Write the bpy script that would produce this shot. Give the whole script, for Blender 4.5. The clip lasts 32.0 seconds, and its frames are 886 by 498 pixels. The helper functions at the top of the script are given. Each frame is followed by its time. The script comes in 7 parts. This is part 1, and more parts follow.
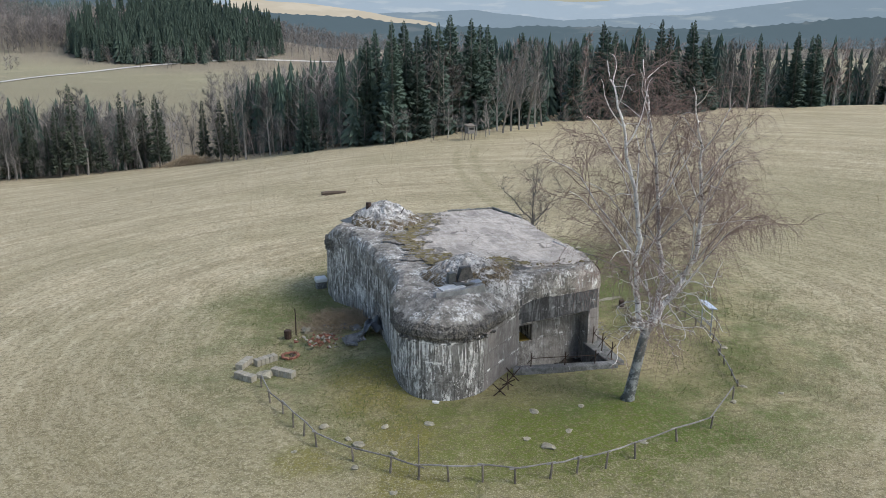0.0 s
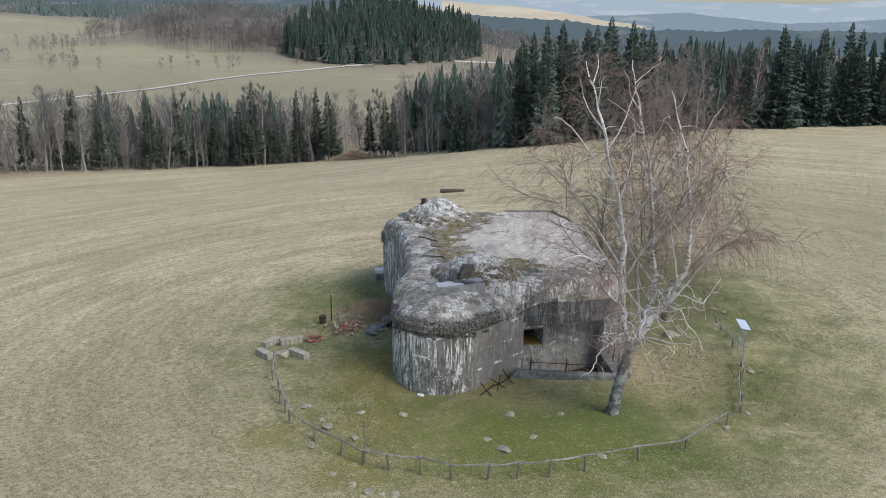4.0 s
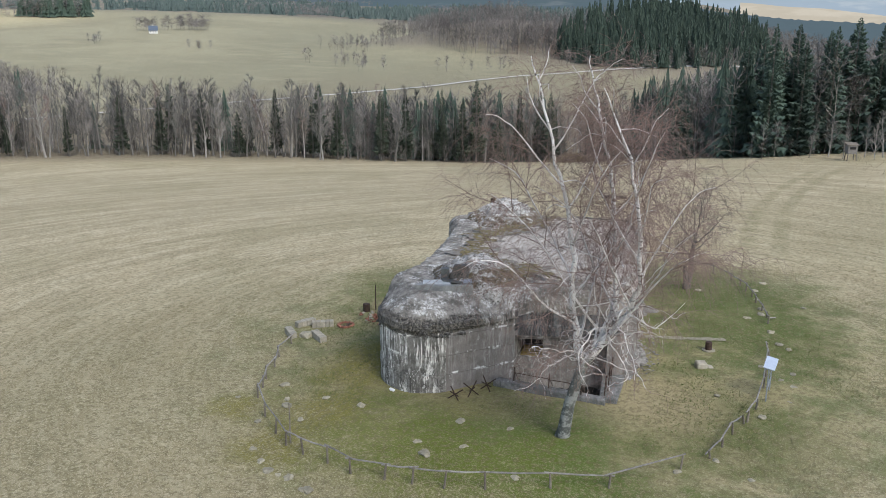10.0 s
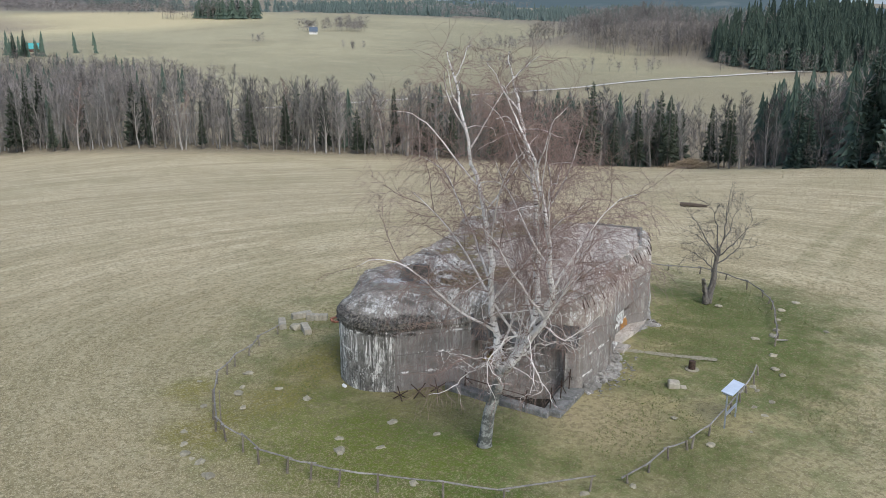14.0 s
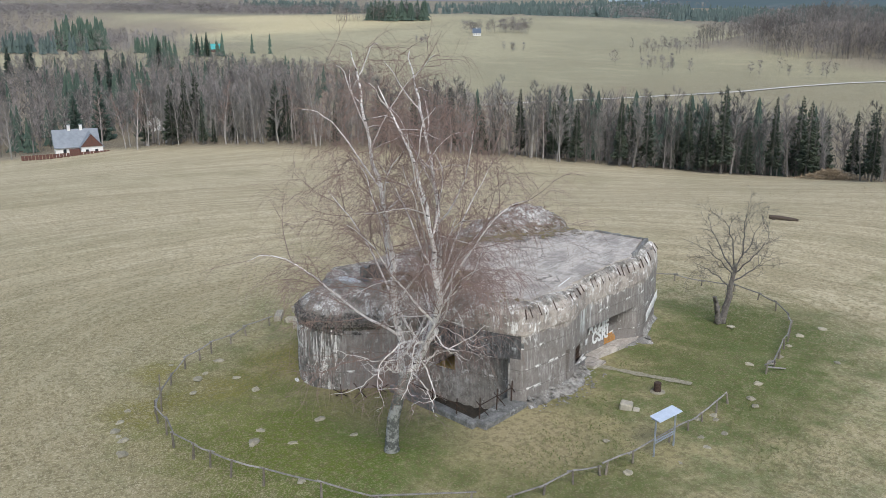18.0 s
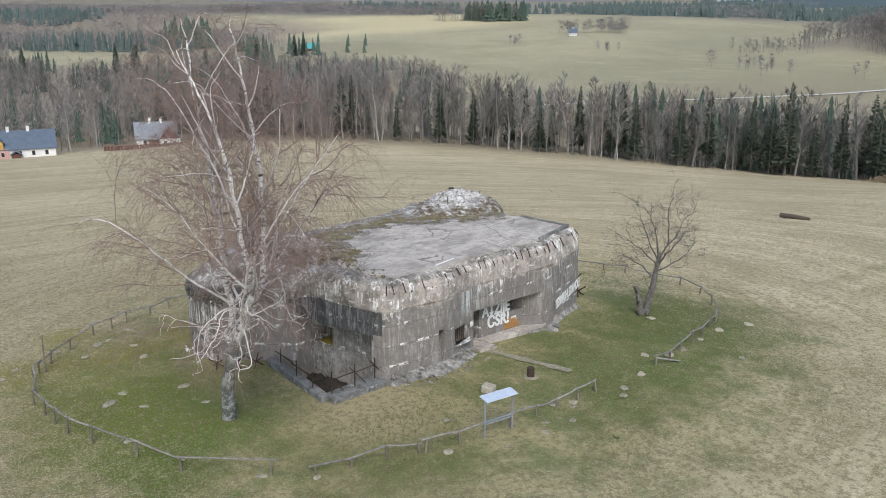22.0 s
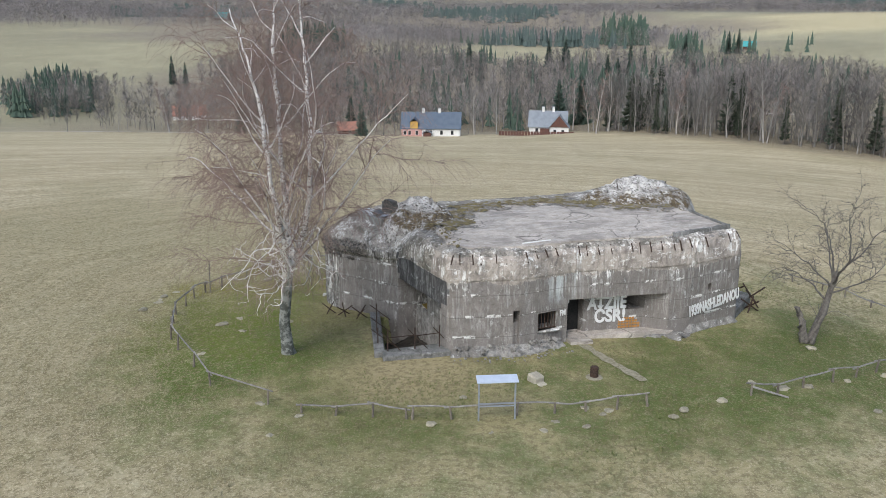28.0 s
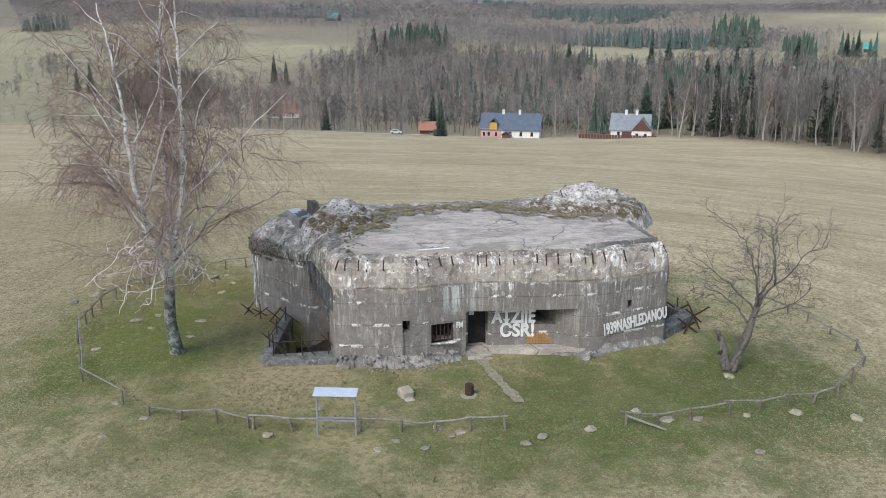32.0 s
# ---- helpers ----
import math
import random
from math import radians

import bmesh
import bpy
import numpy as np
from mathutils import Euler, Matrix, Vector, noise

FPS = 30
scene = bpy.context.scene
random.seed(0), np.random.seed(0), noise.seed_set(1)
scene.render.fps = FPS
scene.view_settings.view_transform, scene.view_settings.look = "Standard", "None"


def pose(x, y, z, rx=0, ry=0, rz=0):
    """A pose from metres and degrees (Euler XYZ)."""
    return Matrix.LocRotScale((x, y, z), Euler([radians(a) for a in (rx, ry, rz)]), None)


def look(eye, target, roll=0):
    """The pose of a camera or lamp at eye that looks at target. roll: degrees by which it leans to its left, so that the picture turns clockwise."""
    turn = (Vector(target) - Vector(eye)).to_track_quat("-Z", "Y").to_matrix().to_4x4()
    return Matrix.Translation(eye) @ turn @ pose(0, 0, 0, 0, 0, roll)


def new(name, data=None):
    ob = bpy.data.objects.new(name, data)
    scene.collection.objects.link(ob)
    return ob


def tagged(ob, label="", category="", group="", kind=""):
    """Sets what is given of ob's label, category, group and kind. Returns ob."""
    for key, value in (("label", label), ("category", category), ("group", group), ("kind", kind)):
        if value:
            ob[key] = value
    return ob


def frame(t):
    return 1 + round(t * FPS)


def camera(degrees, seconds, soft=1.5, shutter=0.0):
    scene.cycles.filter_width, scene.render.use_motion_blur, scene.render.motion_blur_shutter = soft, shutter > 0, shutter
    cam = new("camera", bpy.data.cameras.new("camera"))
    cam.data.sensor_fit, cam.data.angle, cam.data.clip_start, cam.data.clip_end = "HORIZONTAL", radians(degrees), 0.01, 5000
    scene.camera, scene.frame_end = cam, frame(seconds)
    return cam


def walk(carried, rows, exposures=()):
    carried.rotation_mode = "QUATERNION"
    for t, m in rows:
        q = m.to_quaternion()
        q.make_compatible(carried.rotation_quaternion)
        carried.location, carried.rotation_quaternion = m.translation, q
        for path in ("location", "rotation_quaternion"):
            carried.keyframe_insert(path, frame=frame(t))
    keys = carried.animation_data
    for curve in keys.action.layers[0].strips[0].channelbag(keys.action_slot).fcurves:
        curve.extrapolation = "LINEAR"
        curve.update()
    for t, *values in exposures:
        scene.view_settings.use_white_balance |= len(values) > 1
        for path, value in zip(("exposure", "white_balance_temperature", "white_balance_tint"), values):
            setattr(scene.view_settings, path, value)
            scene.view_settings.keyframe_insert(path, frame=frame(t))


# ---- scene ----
cam = camera(55.6, 32.0, 0.7)
METRES, EYE, TILT, LEAN, TURN = 90.0, 20.5, -15.5, 0.0, 0.0
ROWS = [
    (0.0, 0.0, 0.0, 0.0, -0.0, 0.0, 0.0),
    (0.5, 0.016, -0.0012, -0.0005, 2.33, 0.0, -0.64),
    (1.0, 0.0321, -0.0016, -0.0009, 4.24, -0.02, -1.15),
    (1.5, 0.0478, -0.0017, -0.001, 5.9, -0.03, -1.63),
    (2.0, 0.0635, -0.001, -0.001, 7.51, -0.05, -2.08),
    (2.5, 0.0788, 0.0003, -0.001, 9.03, -0.08, -2.51),
    (4.5, 0.1389, 0.0117, 0.0007, 15.12, -0.34, -4.21),
    (5.0, 0.1532, 0.0162, 0.0014, 17.11, -0.47, -4.73),
    (5.5, 0.1664, 0.0211, 0.0022, 18.7, -0.61, -5.14),
    (6.0, 0.1814, 0.0274, 0.003, 20.38, -0.75, -5.59),
    (6.5, 0.1941, 0.0332, 0.0038, 22.01, -0.9, -6.0),
    (7.0, 0.2085, 0.0398, 0.0048, 23.69, -1.06, -6.47),
    (7.5, 0.2209, 0.0459, 0.0061, 25.52, -1.25, -6.92),
    (8.0, 0.2349, 0.0531, 0.0079, 27.05, -1.43, -7.28),
    (8.5, 0.2468, 0.0594, 0.0097, 28.11, -1.56, -7.57),
    (9.0, 0.2601, 0.0675, 0.0115, 29.24, -1.67, -7.85),
    (9.5, 0.2714, 0.0747, 0.0135, 30.46, -1.85, -8.14),
    (10.0, 0.2841, 0.0832, 0.0157, 31.97, -2.05, -8.5),
    (10.5, 0.2951, 0.0909, 0.0175, 33.18, -2.23, -8.78),
    (11.0, 0.3076, 0.1001, 0.0199, 34.6, -2.44, -9.1),
    (11.5, 0.3182, 0.1086, 0.0222, 35.64, -2.59, -9.31),
    (12.0, 0.3299, 0.1186, 0.0247, 36.85, -2.78, -9.6),
    (12.5, 0.3404, 0.1277, 0.0268, 38.03, -2.94, -9.84),
    (13.0, 0.352, 0.1386, 0.0295, 39.6, -3.22, -10.15),
    (13.5, 0.3618, 0.1481, 0.0317, 40.96, -3.45, -10.42),
    (14.0, 0.3729, 0.1596, 0.0342, 42.39, -3.7, -10.67),
    (14.5, 0.3826, 0.17, 0.0366, 43.52, -3.89, -10.84),
    (16.5, 0.4225, 0.2172, 0.0489, 50.37, -5.21, -12.03),
    (17.0, 0.4326, 0.2311, 0.0524, 52.05, -5.55, -12.27),
    (17.5, 0.441, 0.2432, 0.0557, 53.37, -5.82, -12.48),
    (18.0, 0.4507, 0.2574, 0.0596, 53.78, -5.9, -12.54),
    (18.5, 0.4589, 0.2699, 0.0623, 53.66, -5.85, -12.54),
    (19.0, 0.4684, 0.2841, 0.0646, 53.9, -5.9, -12.57),
    (19.5, 0.4769, 0.2963, 0.0667, 53.76, -5.86, -12.53),
    (20.0, 0.4864, 0.3112, 0.0681, 53.5, -5.79, -12.53),
    (20.5, 0.495, 0.3248, 0.0697, 54.37, -5.99, -12.63),
    (21.0, 0.5043, 0.3403, 0.0715, 56.85, -6.55, -13.02),
    (21.5, 0.5125, 0.3541, 0.0732, 58.73, -6.96, -13.27),
    (22.0, 0.5215, 0.3703, 0.0755, 60.8, -7.42, -13.5),
    (22.5, 0.5287, 0.3845, 0.0775, 63.04, -7.96, -13.8),
    (23.0, 0.5362, 0.401, 0.0799, 65.62, -8.58, -14.08),
    (23.5, 0.542, 0.4155, 0.0822, 68.01, -9.19, -14.35),
    (24.0, 0.5477, 0.4324, 0.0849, 70.84, -9.9, -14.61),
    (24.5, 0.552, 0.4471, 0.0875, 73.18, -10.52, -14.79),
    (25.0, 0.5553, 0.4627, 0.0905, 75.8, -11.21, -14.98),
    (25.5, 0.5579, 0.4781, 0.0934, 78.46, -11.9, -15.18),
    (26.0, 0.5596, 0.4937, 0.0963, 81.05, -12.58, -15.27),
    (26.5, 0.5605, 0.5092, 0.0992, 83.7, -13.28, -15.36),
    (28.5, 0.5575, 0.5707, 0.1118, 93.0, -15.8, -15.53),
    (29.0, 0.5552, 0.5856, 0.1152, 95.0, -16.32, -15.49),
    (29.5, 0.5524, 0.6002, 0.1186, 97.01, -16.86, -15.43),
    (30.0, 0.5487, 0.6148, 0.122, 98.6, -17.28, -15.38),
    (30.5, 0.5444, 0.629, 0.126, 98.75, -17.32, -15.39),
    (31.0, 0.5395, 0.6431, 0.1301, 98.7, -17.3, -15.42),
    (31.5, 0.5342, 0.6567, 0.134, 98.66, -17.3, -15.43),
    (32.0, 0.5292, 0.6685, 0.1374, 98.57, -17.23, -15.48),
]
walk(cam, [(t, pose(0, 0, EYE, TILT, LEAN, TURN) @ pose(METRES * x, METRES * y, METRES * z, 90 + pitch, roll, yaw)) for t, x, y, z, yaw, pitch, roll in ROWS])

# ---- light ----
SUN_EL, SUN_AZ = 46.0, 112.0
world = bpy.data.worlds.new("overcast_sky")
scene.world = world
world.use_nodes = True
wn = world.node_tree.nodes
wl = world.node_tree.links
sky = wn.new("ShaderNodeTexSky")
sky.sky_type = "NISHITA"
sky.sun_disc = False
sky.sun_elevation, sky.sun_rotation = radians(SUN_EL), radians(SUN_AZ)
sky.air_density, sky.dust_density, sky.ozone_density = 1.0, 1.9, 1.2
wn["Background"].inputs["Strength"].default_value = 0.206
wl.new(sky.outputs["Color"], wn["Background"].inputs["Color"])
sun = new("sun", bpy.data.lights.new("sun", "SUN"))
sun.data.energy, sun.data.angle, sun.data.color = 2.4, radians(22), (0.965, 0.988, 1.0)
_a, _e = radians(SUN_AZ), radians(SUN_EL)
SUN_FROM = Vector((math.sin(_a) * math.cos(_e), math.cos(_a) * math.cos(_e), math.sin(_e)))
sun.matrix_world = look(SUN_FROM * 100, (0, 0, 0))


# ---- materials ----
class Nodes:
    """A small builder for node materials."""

    def __init__(self, name, rough=0.9, metal=0.0, spec=0.3):
        self.m = bpy.data.materials.new(name)
        self.m.use_nodes = True
        self.t = self.m.node_tree
        self.b = self.t.nodes["Principled BSDF"]
        self.b.inputs["Roughness"].default_value = rough
        self.b.inputs["Metallic"].default_value = metal
        self.b.inputs["Specular IOR Level"].default_value = spec
        self.co = self.t.nodes.new("ShaderNodeTexCoord").outputs["Object"]

    def add(self, kind, **props):
        n = self.t.nodes.new(kind)
        for k, v in props.items():
            setattr(n, k, v)
        return n

    def link(self, a, b):
        if hasattr(a, "outputs"):
            a = a.outputs[0]
        self.t.links.new(a, b)

    def put(self, sock, v):
        if isinstance(v, (int, float)):
            sock.default_value = v
        elif isinstance(v, tuple):
            sock.default_value = (*v, 1.0) if len(v) == 3 and len(sock.default_value) == 4 else v
        else:
            self.link(v, sock)

    def world_co(self):
        self.co = self.add("ShaderNodeNewGeometry").outputs["Position"]
        return self

    def scaled(self, sx, sy, sz, co=None, turn=0.0):
        n = self.add("ShaderNodeMapping")
        self.link(co or self.co, n.inputs["Vector"])
        n.inputs["Scale"].default_value = (sx, sy, sz)
        n.inputs["Rotation"].default_value = (0, 0, turn)
        return n.outputs[0]

    def noise(self, scale, detail=4.0, rough=0.55, co=None, warp=0.0):
        n = self.add("ShaderNodeTexNoise")
        self.link(co or self.co, n.inputs["Vector"])
        n.inputs["Scale"].default_value = scale
        n.inputs["Detail"].default_value = detail
        n.inputs["Roughness"].default_value = rough
        n.inputs["Distortion"].default_value = warp
        return n.outputs["Fac"]

    def voronoi(self, scale, co=None, feature="F1"):
        n = self.add("ShaderNodeTexVoronoi", feature=feature)
        self.link(co or self.co, n.inputs["Vector"])
        n.inputs["Scale"].default_value = scale
        return n.outputs["Distance"]

    def ramp(self, fac, lo, hi):
        n = self.add("ShaderNodeMapRange", interpolation_type="SMOOTHSTEP")
        self.link(fac, n.inputs["Value"])
        n.inputs["From Min"].default_value, n.inputs["From Max"].default_value = lo, hi
        return n.outputs[0]

    def math(self, op, a, b=0.0):
        n = self.add("ShaderNodeMath", operation=op)
        self.put(n.inputs[0], a)
        self.put(n.inputs[1], b)
        return n.outputs[0]

    def mix(self, fac, a, b, blend="MIX"):
        n = self.add("ShaderNodeMix", data_type="RGBA", blend_type=blend)
        self.put(n.inputs[0], fac)
        self.put(n.inputs[6], a)
        self.put(n.inputs[7], b)
        return n.outputs[2]

    def xyz(self, co=None):
        n = self.add("ShaderNodeSeparateXYZ")
        self.link(co or self.co, n.inputs[0])
        return n.outputs

    def random(self):
        return self.add("ShaderNodeObjectInfo").outputs["Random"]

    def island(self):
        return self.add("ShaderNodeNewGeometry").outputs["Random Per Island"]

    def color(self, c):
        self.put(self.b.inputs["Base Color"], c)
        return self

    def bump(self, h, strength=0.5, dist=0.05):
        n = self.add("ShaderNodeBump")
        n.inputs["Strength"].default_value = strength
        n.inputs["Distance"].default_value = dist
        self.link(h, n.inputs["Height"])
        self.link(n.outputs[0], self.b.inputs["Normal"])
        return self


def plain(name, a, b, scale=3.0, rough=0.85, metal=0.0, bump=0.3, dist=0.02, spec=0.3, stretch=(1, 1, 1), vary=0.0):
    """Two tones mixed by noise at two scales, with a fine relief."""
    s = Nodes(name, rough, metal, spec)
    co = s.scaled(*stretch)
    f = s.math("ADD", s.math("MULTIPLY", s.noise(scale, co=co), 0.6), s.math("MULTIPLY", s.noise(scale * 7.3, co=co), 0.4))
    c = s.mix(s.ramp(f, 0.35, 0.65), a, b)
    if vary:
        k = s.math("ADD", s.math("MULTIPLY", s.random(), vary), 1.0 - vary / 2)
        v = s.add("ShaderNodeCombineColor")
        for i in range(3):
            s.link(k, v.inputs[i])
        c = s.mix(1.0, c, v.outputs[0], "MULTIPLY")
    s.color(c).bump(f, bump, dist)
    return s.m


def concrete(name, base, dark, pale, streaks=0.5, rough=0.92, band=None, cracks=0.0, crust=False, scabs=0.5, grit=1.0, spill=None):
    """Weathered poured concrete: mottling, scabs, run-down streaks of lime and soot, day joints, pits."""
    s = Nodes(name, rough, spec=0.2)
    px, py, z = s.xyz()
    big, mid = s.noise(0.35, 5, 0.6), s.noise(1.7, 6, 0.7)
    fine, grain = s.noise(11, 6, 0.8), s.noise(26, 4, 0.8)
    black = tuple(v * 0.3 for v in dark)
    c = s.mix(s.ramp(mid, 0.38, 0.64), base, dark)
    c = s.mix(s.math("MULTIPLY", s.ramp(big, 0.42, 0.62), 0.6), c, dark)
    # soot runs, soft and uneven
    soot = s.noise(1.0, 6, 0.72, co=s.scaled(4.2, 4.2, 0.3, turn=0.7))
    c = s.mix(s.math("MULTIPLY", s.ramp(soot, 0.5, 0.66), 0.55 * streaks), c, tuple(v * 0.55 for v in dark))
    # lime runs in clusters, thick above and thinning downwards
    run = s.noise(1.0, 6, 0.75, co=s.scaled(7.5, 7.5, 0.42))
    where = s.ramp(s.noise(0.55, 5, 0.7), 0.4, 0.56)
    high = s.ramp(s.math("ADD", z, s.math("MULTIPLY", s.noise(0.8, 4, 0.7), 3.2)), 1.4, 4.2)
    lime = s.math("MULTIPLY", s.math("MULTIPLY", s.ramp(run, 0.515, 0.55), where), s.math("ADD", s.math("MULTIPLY", high, 0.75), 0.25))
    c = s.mix(s.math("MULTIPLY", lime, streaks), c, pale)
    sheet = s.math("MULTIPLY", s.ramp(s.noise(1.0, 7, 0.78, co=s.scaled(2.8, 2.8, 0.7)), 0.545, 0.56), s.ramp(s.noise(0.45, 4, 0.6), 0.46, 0.58))
    c = s.mix(s.math("MULTIPLY", sheet, 0.8 * streaks), c, pale)
    wet = s.math("MULTIPLY", s.ramp(s.noise(1.0, 6, 0.75, co=s.scaled(3.6, 3.6, 0.28, turn=1.9)), 0.56, 0.62), 0.75 * streaks)
    c = s.mix(wet, c, black)
    # flaked scabs, longer than wide
    scab = s.math("MULTIPLY", s.ramp(s.noise(1.0, 7, 0.8, co=s.scaled(2.6, 2.6, 1.3)), 0.565, 0.6), s.ramp(s.noise(0.7, 3, 0.6), 0.42, 0.56))
    c = s.mix(s.math("MULTIPLY", scab, scabs), c, pale)
    if spill:
        near = s.ramp(s.math("ABSOLUTE", s.math("SUBTRACT", py, spill[0])), spill[1], 0.15)
        drip = s.ramp(s.noise(1.0, 6, 0.75, co=s.scaled(6.0, 6.0, 0.22)), 0.46, 0.58)
        fall = s.ramp(s.math("ADD", z, s.math("MULTIPLY", s.noise(2.5, 4, 0.7), 1.6)), spill[2], spill[2] + 1.3)
        c = s.mix(s.math("MULTIPLY", s.math("MULTIPLY", near, drip), s.math("MULTIPLY", fall, 0.85)), c, s.mix(s.noise(1.2), (0.42, 0.5, 0.5), pale))
    pits = s.ramp(s.noise(7.0, 4, 0.85), 0.62, 0.67)
    c = s.mix(s.math("MULTIPLY", pits, 0.6 * grit), c, black)
    if cracks:
        bent = s.add("ShaderNodeVectorMath", operation="ADD")
        s.link(s.co, bent.inputs[0])
        wob = s.add("ShaderNodeTexNoise")
        s.link(s.co, wob.inputs["Vector"])
        wob.inputs["Scale"].default_value, wob.inputs["Detail"].default_value = 0.7, 5.0
        s.link(wob.outputs["Color"], bent.inputs[1])
        lines = s.ramp(s.voronoi(0.33, bent.outputs[0], "DISTANCE_TO_EDGE"), 0.016, 0.004)
        c = s.mix(s.math("MULTIPLY", s.math("MULTIPLY", lines, s.ramp(s.noise(0.6), 0.42, 0.55)), cracks), c, black)
        damp = s.ramp(s.noise(0.5, 6, 0.65, co=s.scaled(1, 0.6, 1)), 0.46, 0.62)
        c = s.mix(s.math("MULTIPLY", damp, 0.6), c, tuple(v * 0.62 for v in dark))
        swept = s.ramp(s.noise(1.0, 6, 0.75, co=s.scaled(3.0, 0.6, 1)), 0.5, 0.62)
        c = s.mix(s.math("MULTIPLY", swept, 0.35), c, pale)
    for zj in (1.02, 2.12, 3.25):
        near = s.ramp(s.math("ABSOLUTE", s.math("SUBTRACT", s.math("ADD", z, s.math("MULTIPLY", s.noise(3.0), 0.12)), zj + 0.06)), 0.12, 0.02)
        c = s.mix(s.math("MULTIPLY", near, s.ramp(s.noise(1.3 + zj * 0.1, 5, 0.7), 0.54, 0.6)), c, pale)
        line = s.ramp(s.math("ABSOLUTE", s.math("SUBTRACT", z, zj - 0.04)), 0.03, 0.01)
        c = s.mix(s.math("MULTIPLY", line, 0.4), c, black)
    if band:
        edge = s.math("ADD", z, s.math("MULTIPLY", s.math("SUBTRACT", s.noise(0.5, 6, 0.75), 0.5), 1.5))
        edge = s.math("ADD", edge, s.math("MULTIPLY", s.math("SUBTRACT", s.noise(3.5, 4, 0.8), 0.5), 0.3))
        up = s.ramp(edge, band[0] - 0.02, band[0] + 0.03)
        tone = s.mix(s.ramp(s.noise(1.1, 6, 0.75), 0.4, 0.6), band[1], band[2])
        tone = s.mix(s.math("MULTIPLY", s.ramp(soot, 0.52, 0.62), 0.4), tone, tuple(v * 0.6 for v in dark))
        flat = s.ramp(s.noise(1.0, 6, 0.8, co=s.scaled(1.6, 1.6, 4.5)), 0.58, 0.61)
        tone = s.mix(s.math("MULTIPLY", flat, band[3] * 0.7), tone, pale)
        crowd = s.ramp(s.noise(0.75, 5, 0.75), 0.5, 0.6)
        tone = s.mix(s.math("MULTIPLY", s.math("MULTIPLY", s.ramp(run, 0.47, 0.53), crowd), band[3]), tone, pale)
        tone = s.mix(s.math("MULTIPLY", pits, 0.7), tone, black)
        c = s.mix(up, c, tone)
        # lime icicles below the edge of the band
        hem = s.math("MULTIPLY", s.ramp(edge, band[0] - 0.75, band[0] - 0.1), s.ramp(edge, band[0] + 0.12, band[0] + 0.02))
        c = s.mix(s.math("MULTIPLY", s.math("MULTIPLY", s.ramp(s.math("ADD", run, s.math("MULTIPLY", hem, 0.06)), 0.58, 0.62), s.math("MULTIPLY", s.math("MULTIPLY", hem, s.ramp(s.noise(0.7, 4, 0.7), 0.5, 0.6)), band[3])), 1.0), c, pale)
    if crust:
        zone = s.math("ADD", z, s.math("MULTIPLY", s.math("SUBTRACT", s.noise(0.9, 5, 0.75), 0.5), 0.9))
        zone = s.math("MULTIPLY", s.ramp(zone, 3.28, 3.38), s.ramp(zone, 4.35, 4.2))
        wing = s.math("MULTIPLY", s.ramp(s.math("ABSOLUTE", py), 7.0, 7.8), s.ramp(px, -2.0, -2.8))
        gravel = s.mix(s.ramp(s.noise(9, 5, 0.85), 0.47, 0.56), (0.022, 0.02, 0.017), (0.2, 0.18, 0.15))
        c = s.mix(s.math("MULTIPLY", s.math("MULTIPLY", zone, wing), 0.9), c, gravel)
    c = s.mix(s.math("MULTIPLY", s.ramp(fine, 0.46, 0.62), 0.35 * grit), c, tuple(v * 0.55 for v in dark))
    c = s.mix(s.math("MULTIPLY", s.ramp(grain, 0.6, 0.68), 0.4 * grit), c, pale)
    s.color(c)
    h = s.math("ADD", s.math("MULTIPLY", mid, 0.5), s.math("MULTIPLY", fine, 0.5))
    h = s.math("SUBTRACT", h, s.math("MULTIPLY", pits, 0.4))
    s.bump(s.math("ADD", h, s.math("MULTIPLY", scab, 0.2)), 0.85, 0.08)
    return s.m


M_WALL = concrete("stained_concrete", (0.335, 0.315, 0.28), (0.115, 0.107, 0.095), (0.86, 0.84, 0.78), 1.0,
                  band=(4.05, (0.36, 0.33, 0.285), (0.15, 0.137, 0.117), 0.75), crust=True, scabs=0.8)
M_PAINT = concrete("grey_painted_concrete", (0.245, 0.222, 0.2), (0.185, 0.167, 0.15), (0.8, 0.79, 0.75), 0.18,
                   band=(3.85, (0.44, 0.39, 0.34), (0.26, 0.228, 0.198), 1.0), scabs=0.36, grit=0.6, spill=(-1.9, 1.5, 2.9))
M_LINTEL = concrete("dark_lintel_concrete", (0.1, 0.097, 0.096), (0.06, 0.058, 0.057), (0.4, 0.41, 0.4), 0.35, scabs=0.15)
M_NICHE = concrete("peeling_niche_plaster", (0.38, 0.355, 0.315), (0.17, 0.155, 0.135), (0.66, 0.64, 0.6), 0.4, scabs=0.6)
M_SLAB = concrete("worn_roof_concrete", (0.54, 0.485, 0.42), (0.36, 0.322, 0.278), (0.74, 0.68, 0.6), 0.1, cracks=0.8, scabs=0.35)
M_RUBBLE = concrete("broken_concrete", (0.36, 0.345, 0.315), (0.15, 0.14, 0.125), (0.68, 0.67, 0.63), 0.2, scabs=0.85)
M_KERB = concrete("old_kerb_concrete", (0.25, 0.245, 0.23), (0.11, 0.11, 0.1), (0.55, 0.55, 0.53), 0.2, scabs=0.6)
# black for the shade inside openings, and for tyres
M_BLACK = plain("shade_and_tyre_black", (0.012, 0.012, 0.012), (0.03, 0.028, 0.026), 2.0)
M_RUST = plain("rusted_steel", (0.045, 0.03, 0.024), (0.09, 0.06, 0.045), 9.0, 0.8, 0.4)
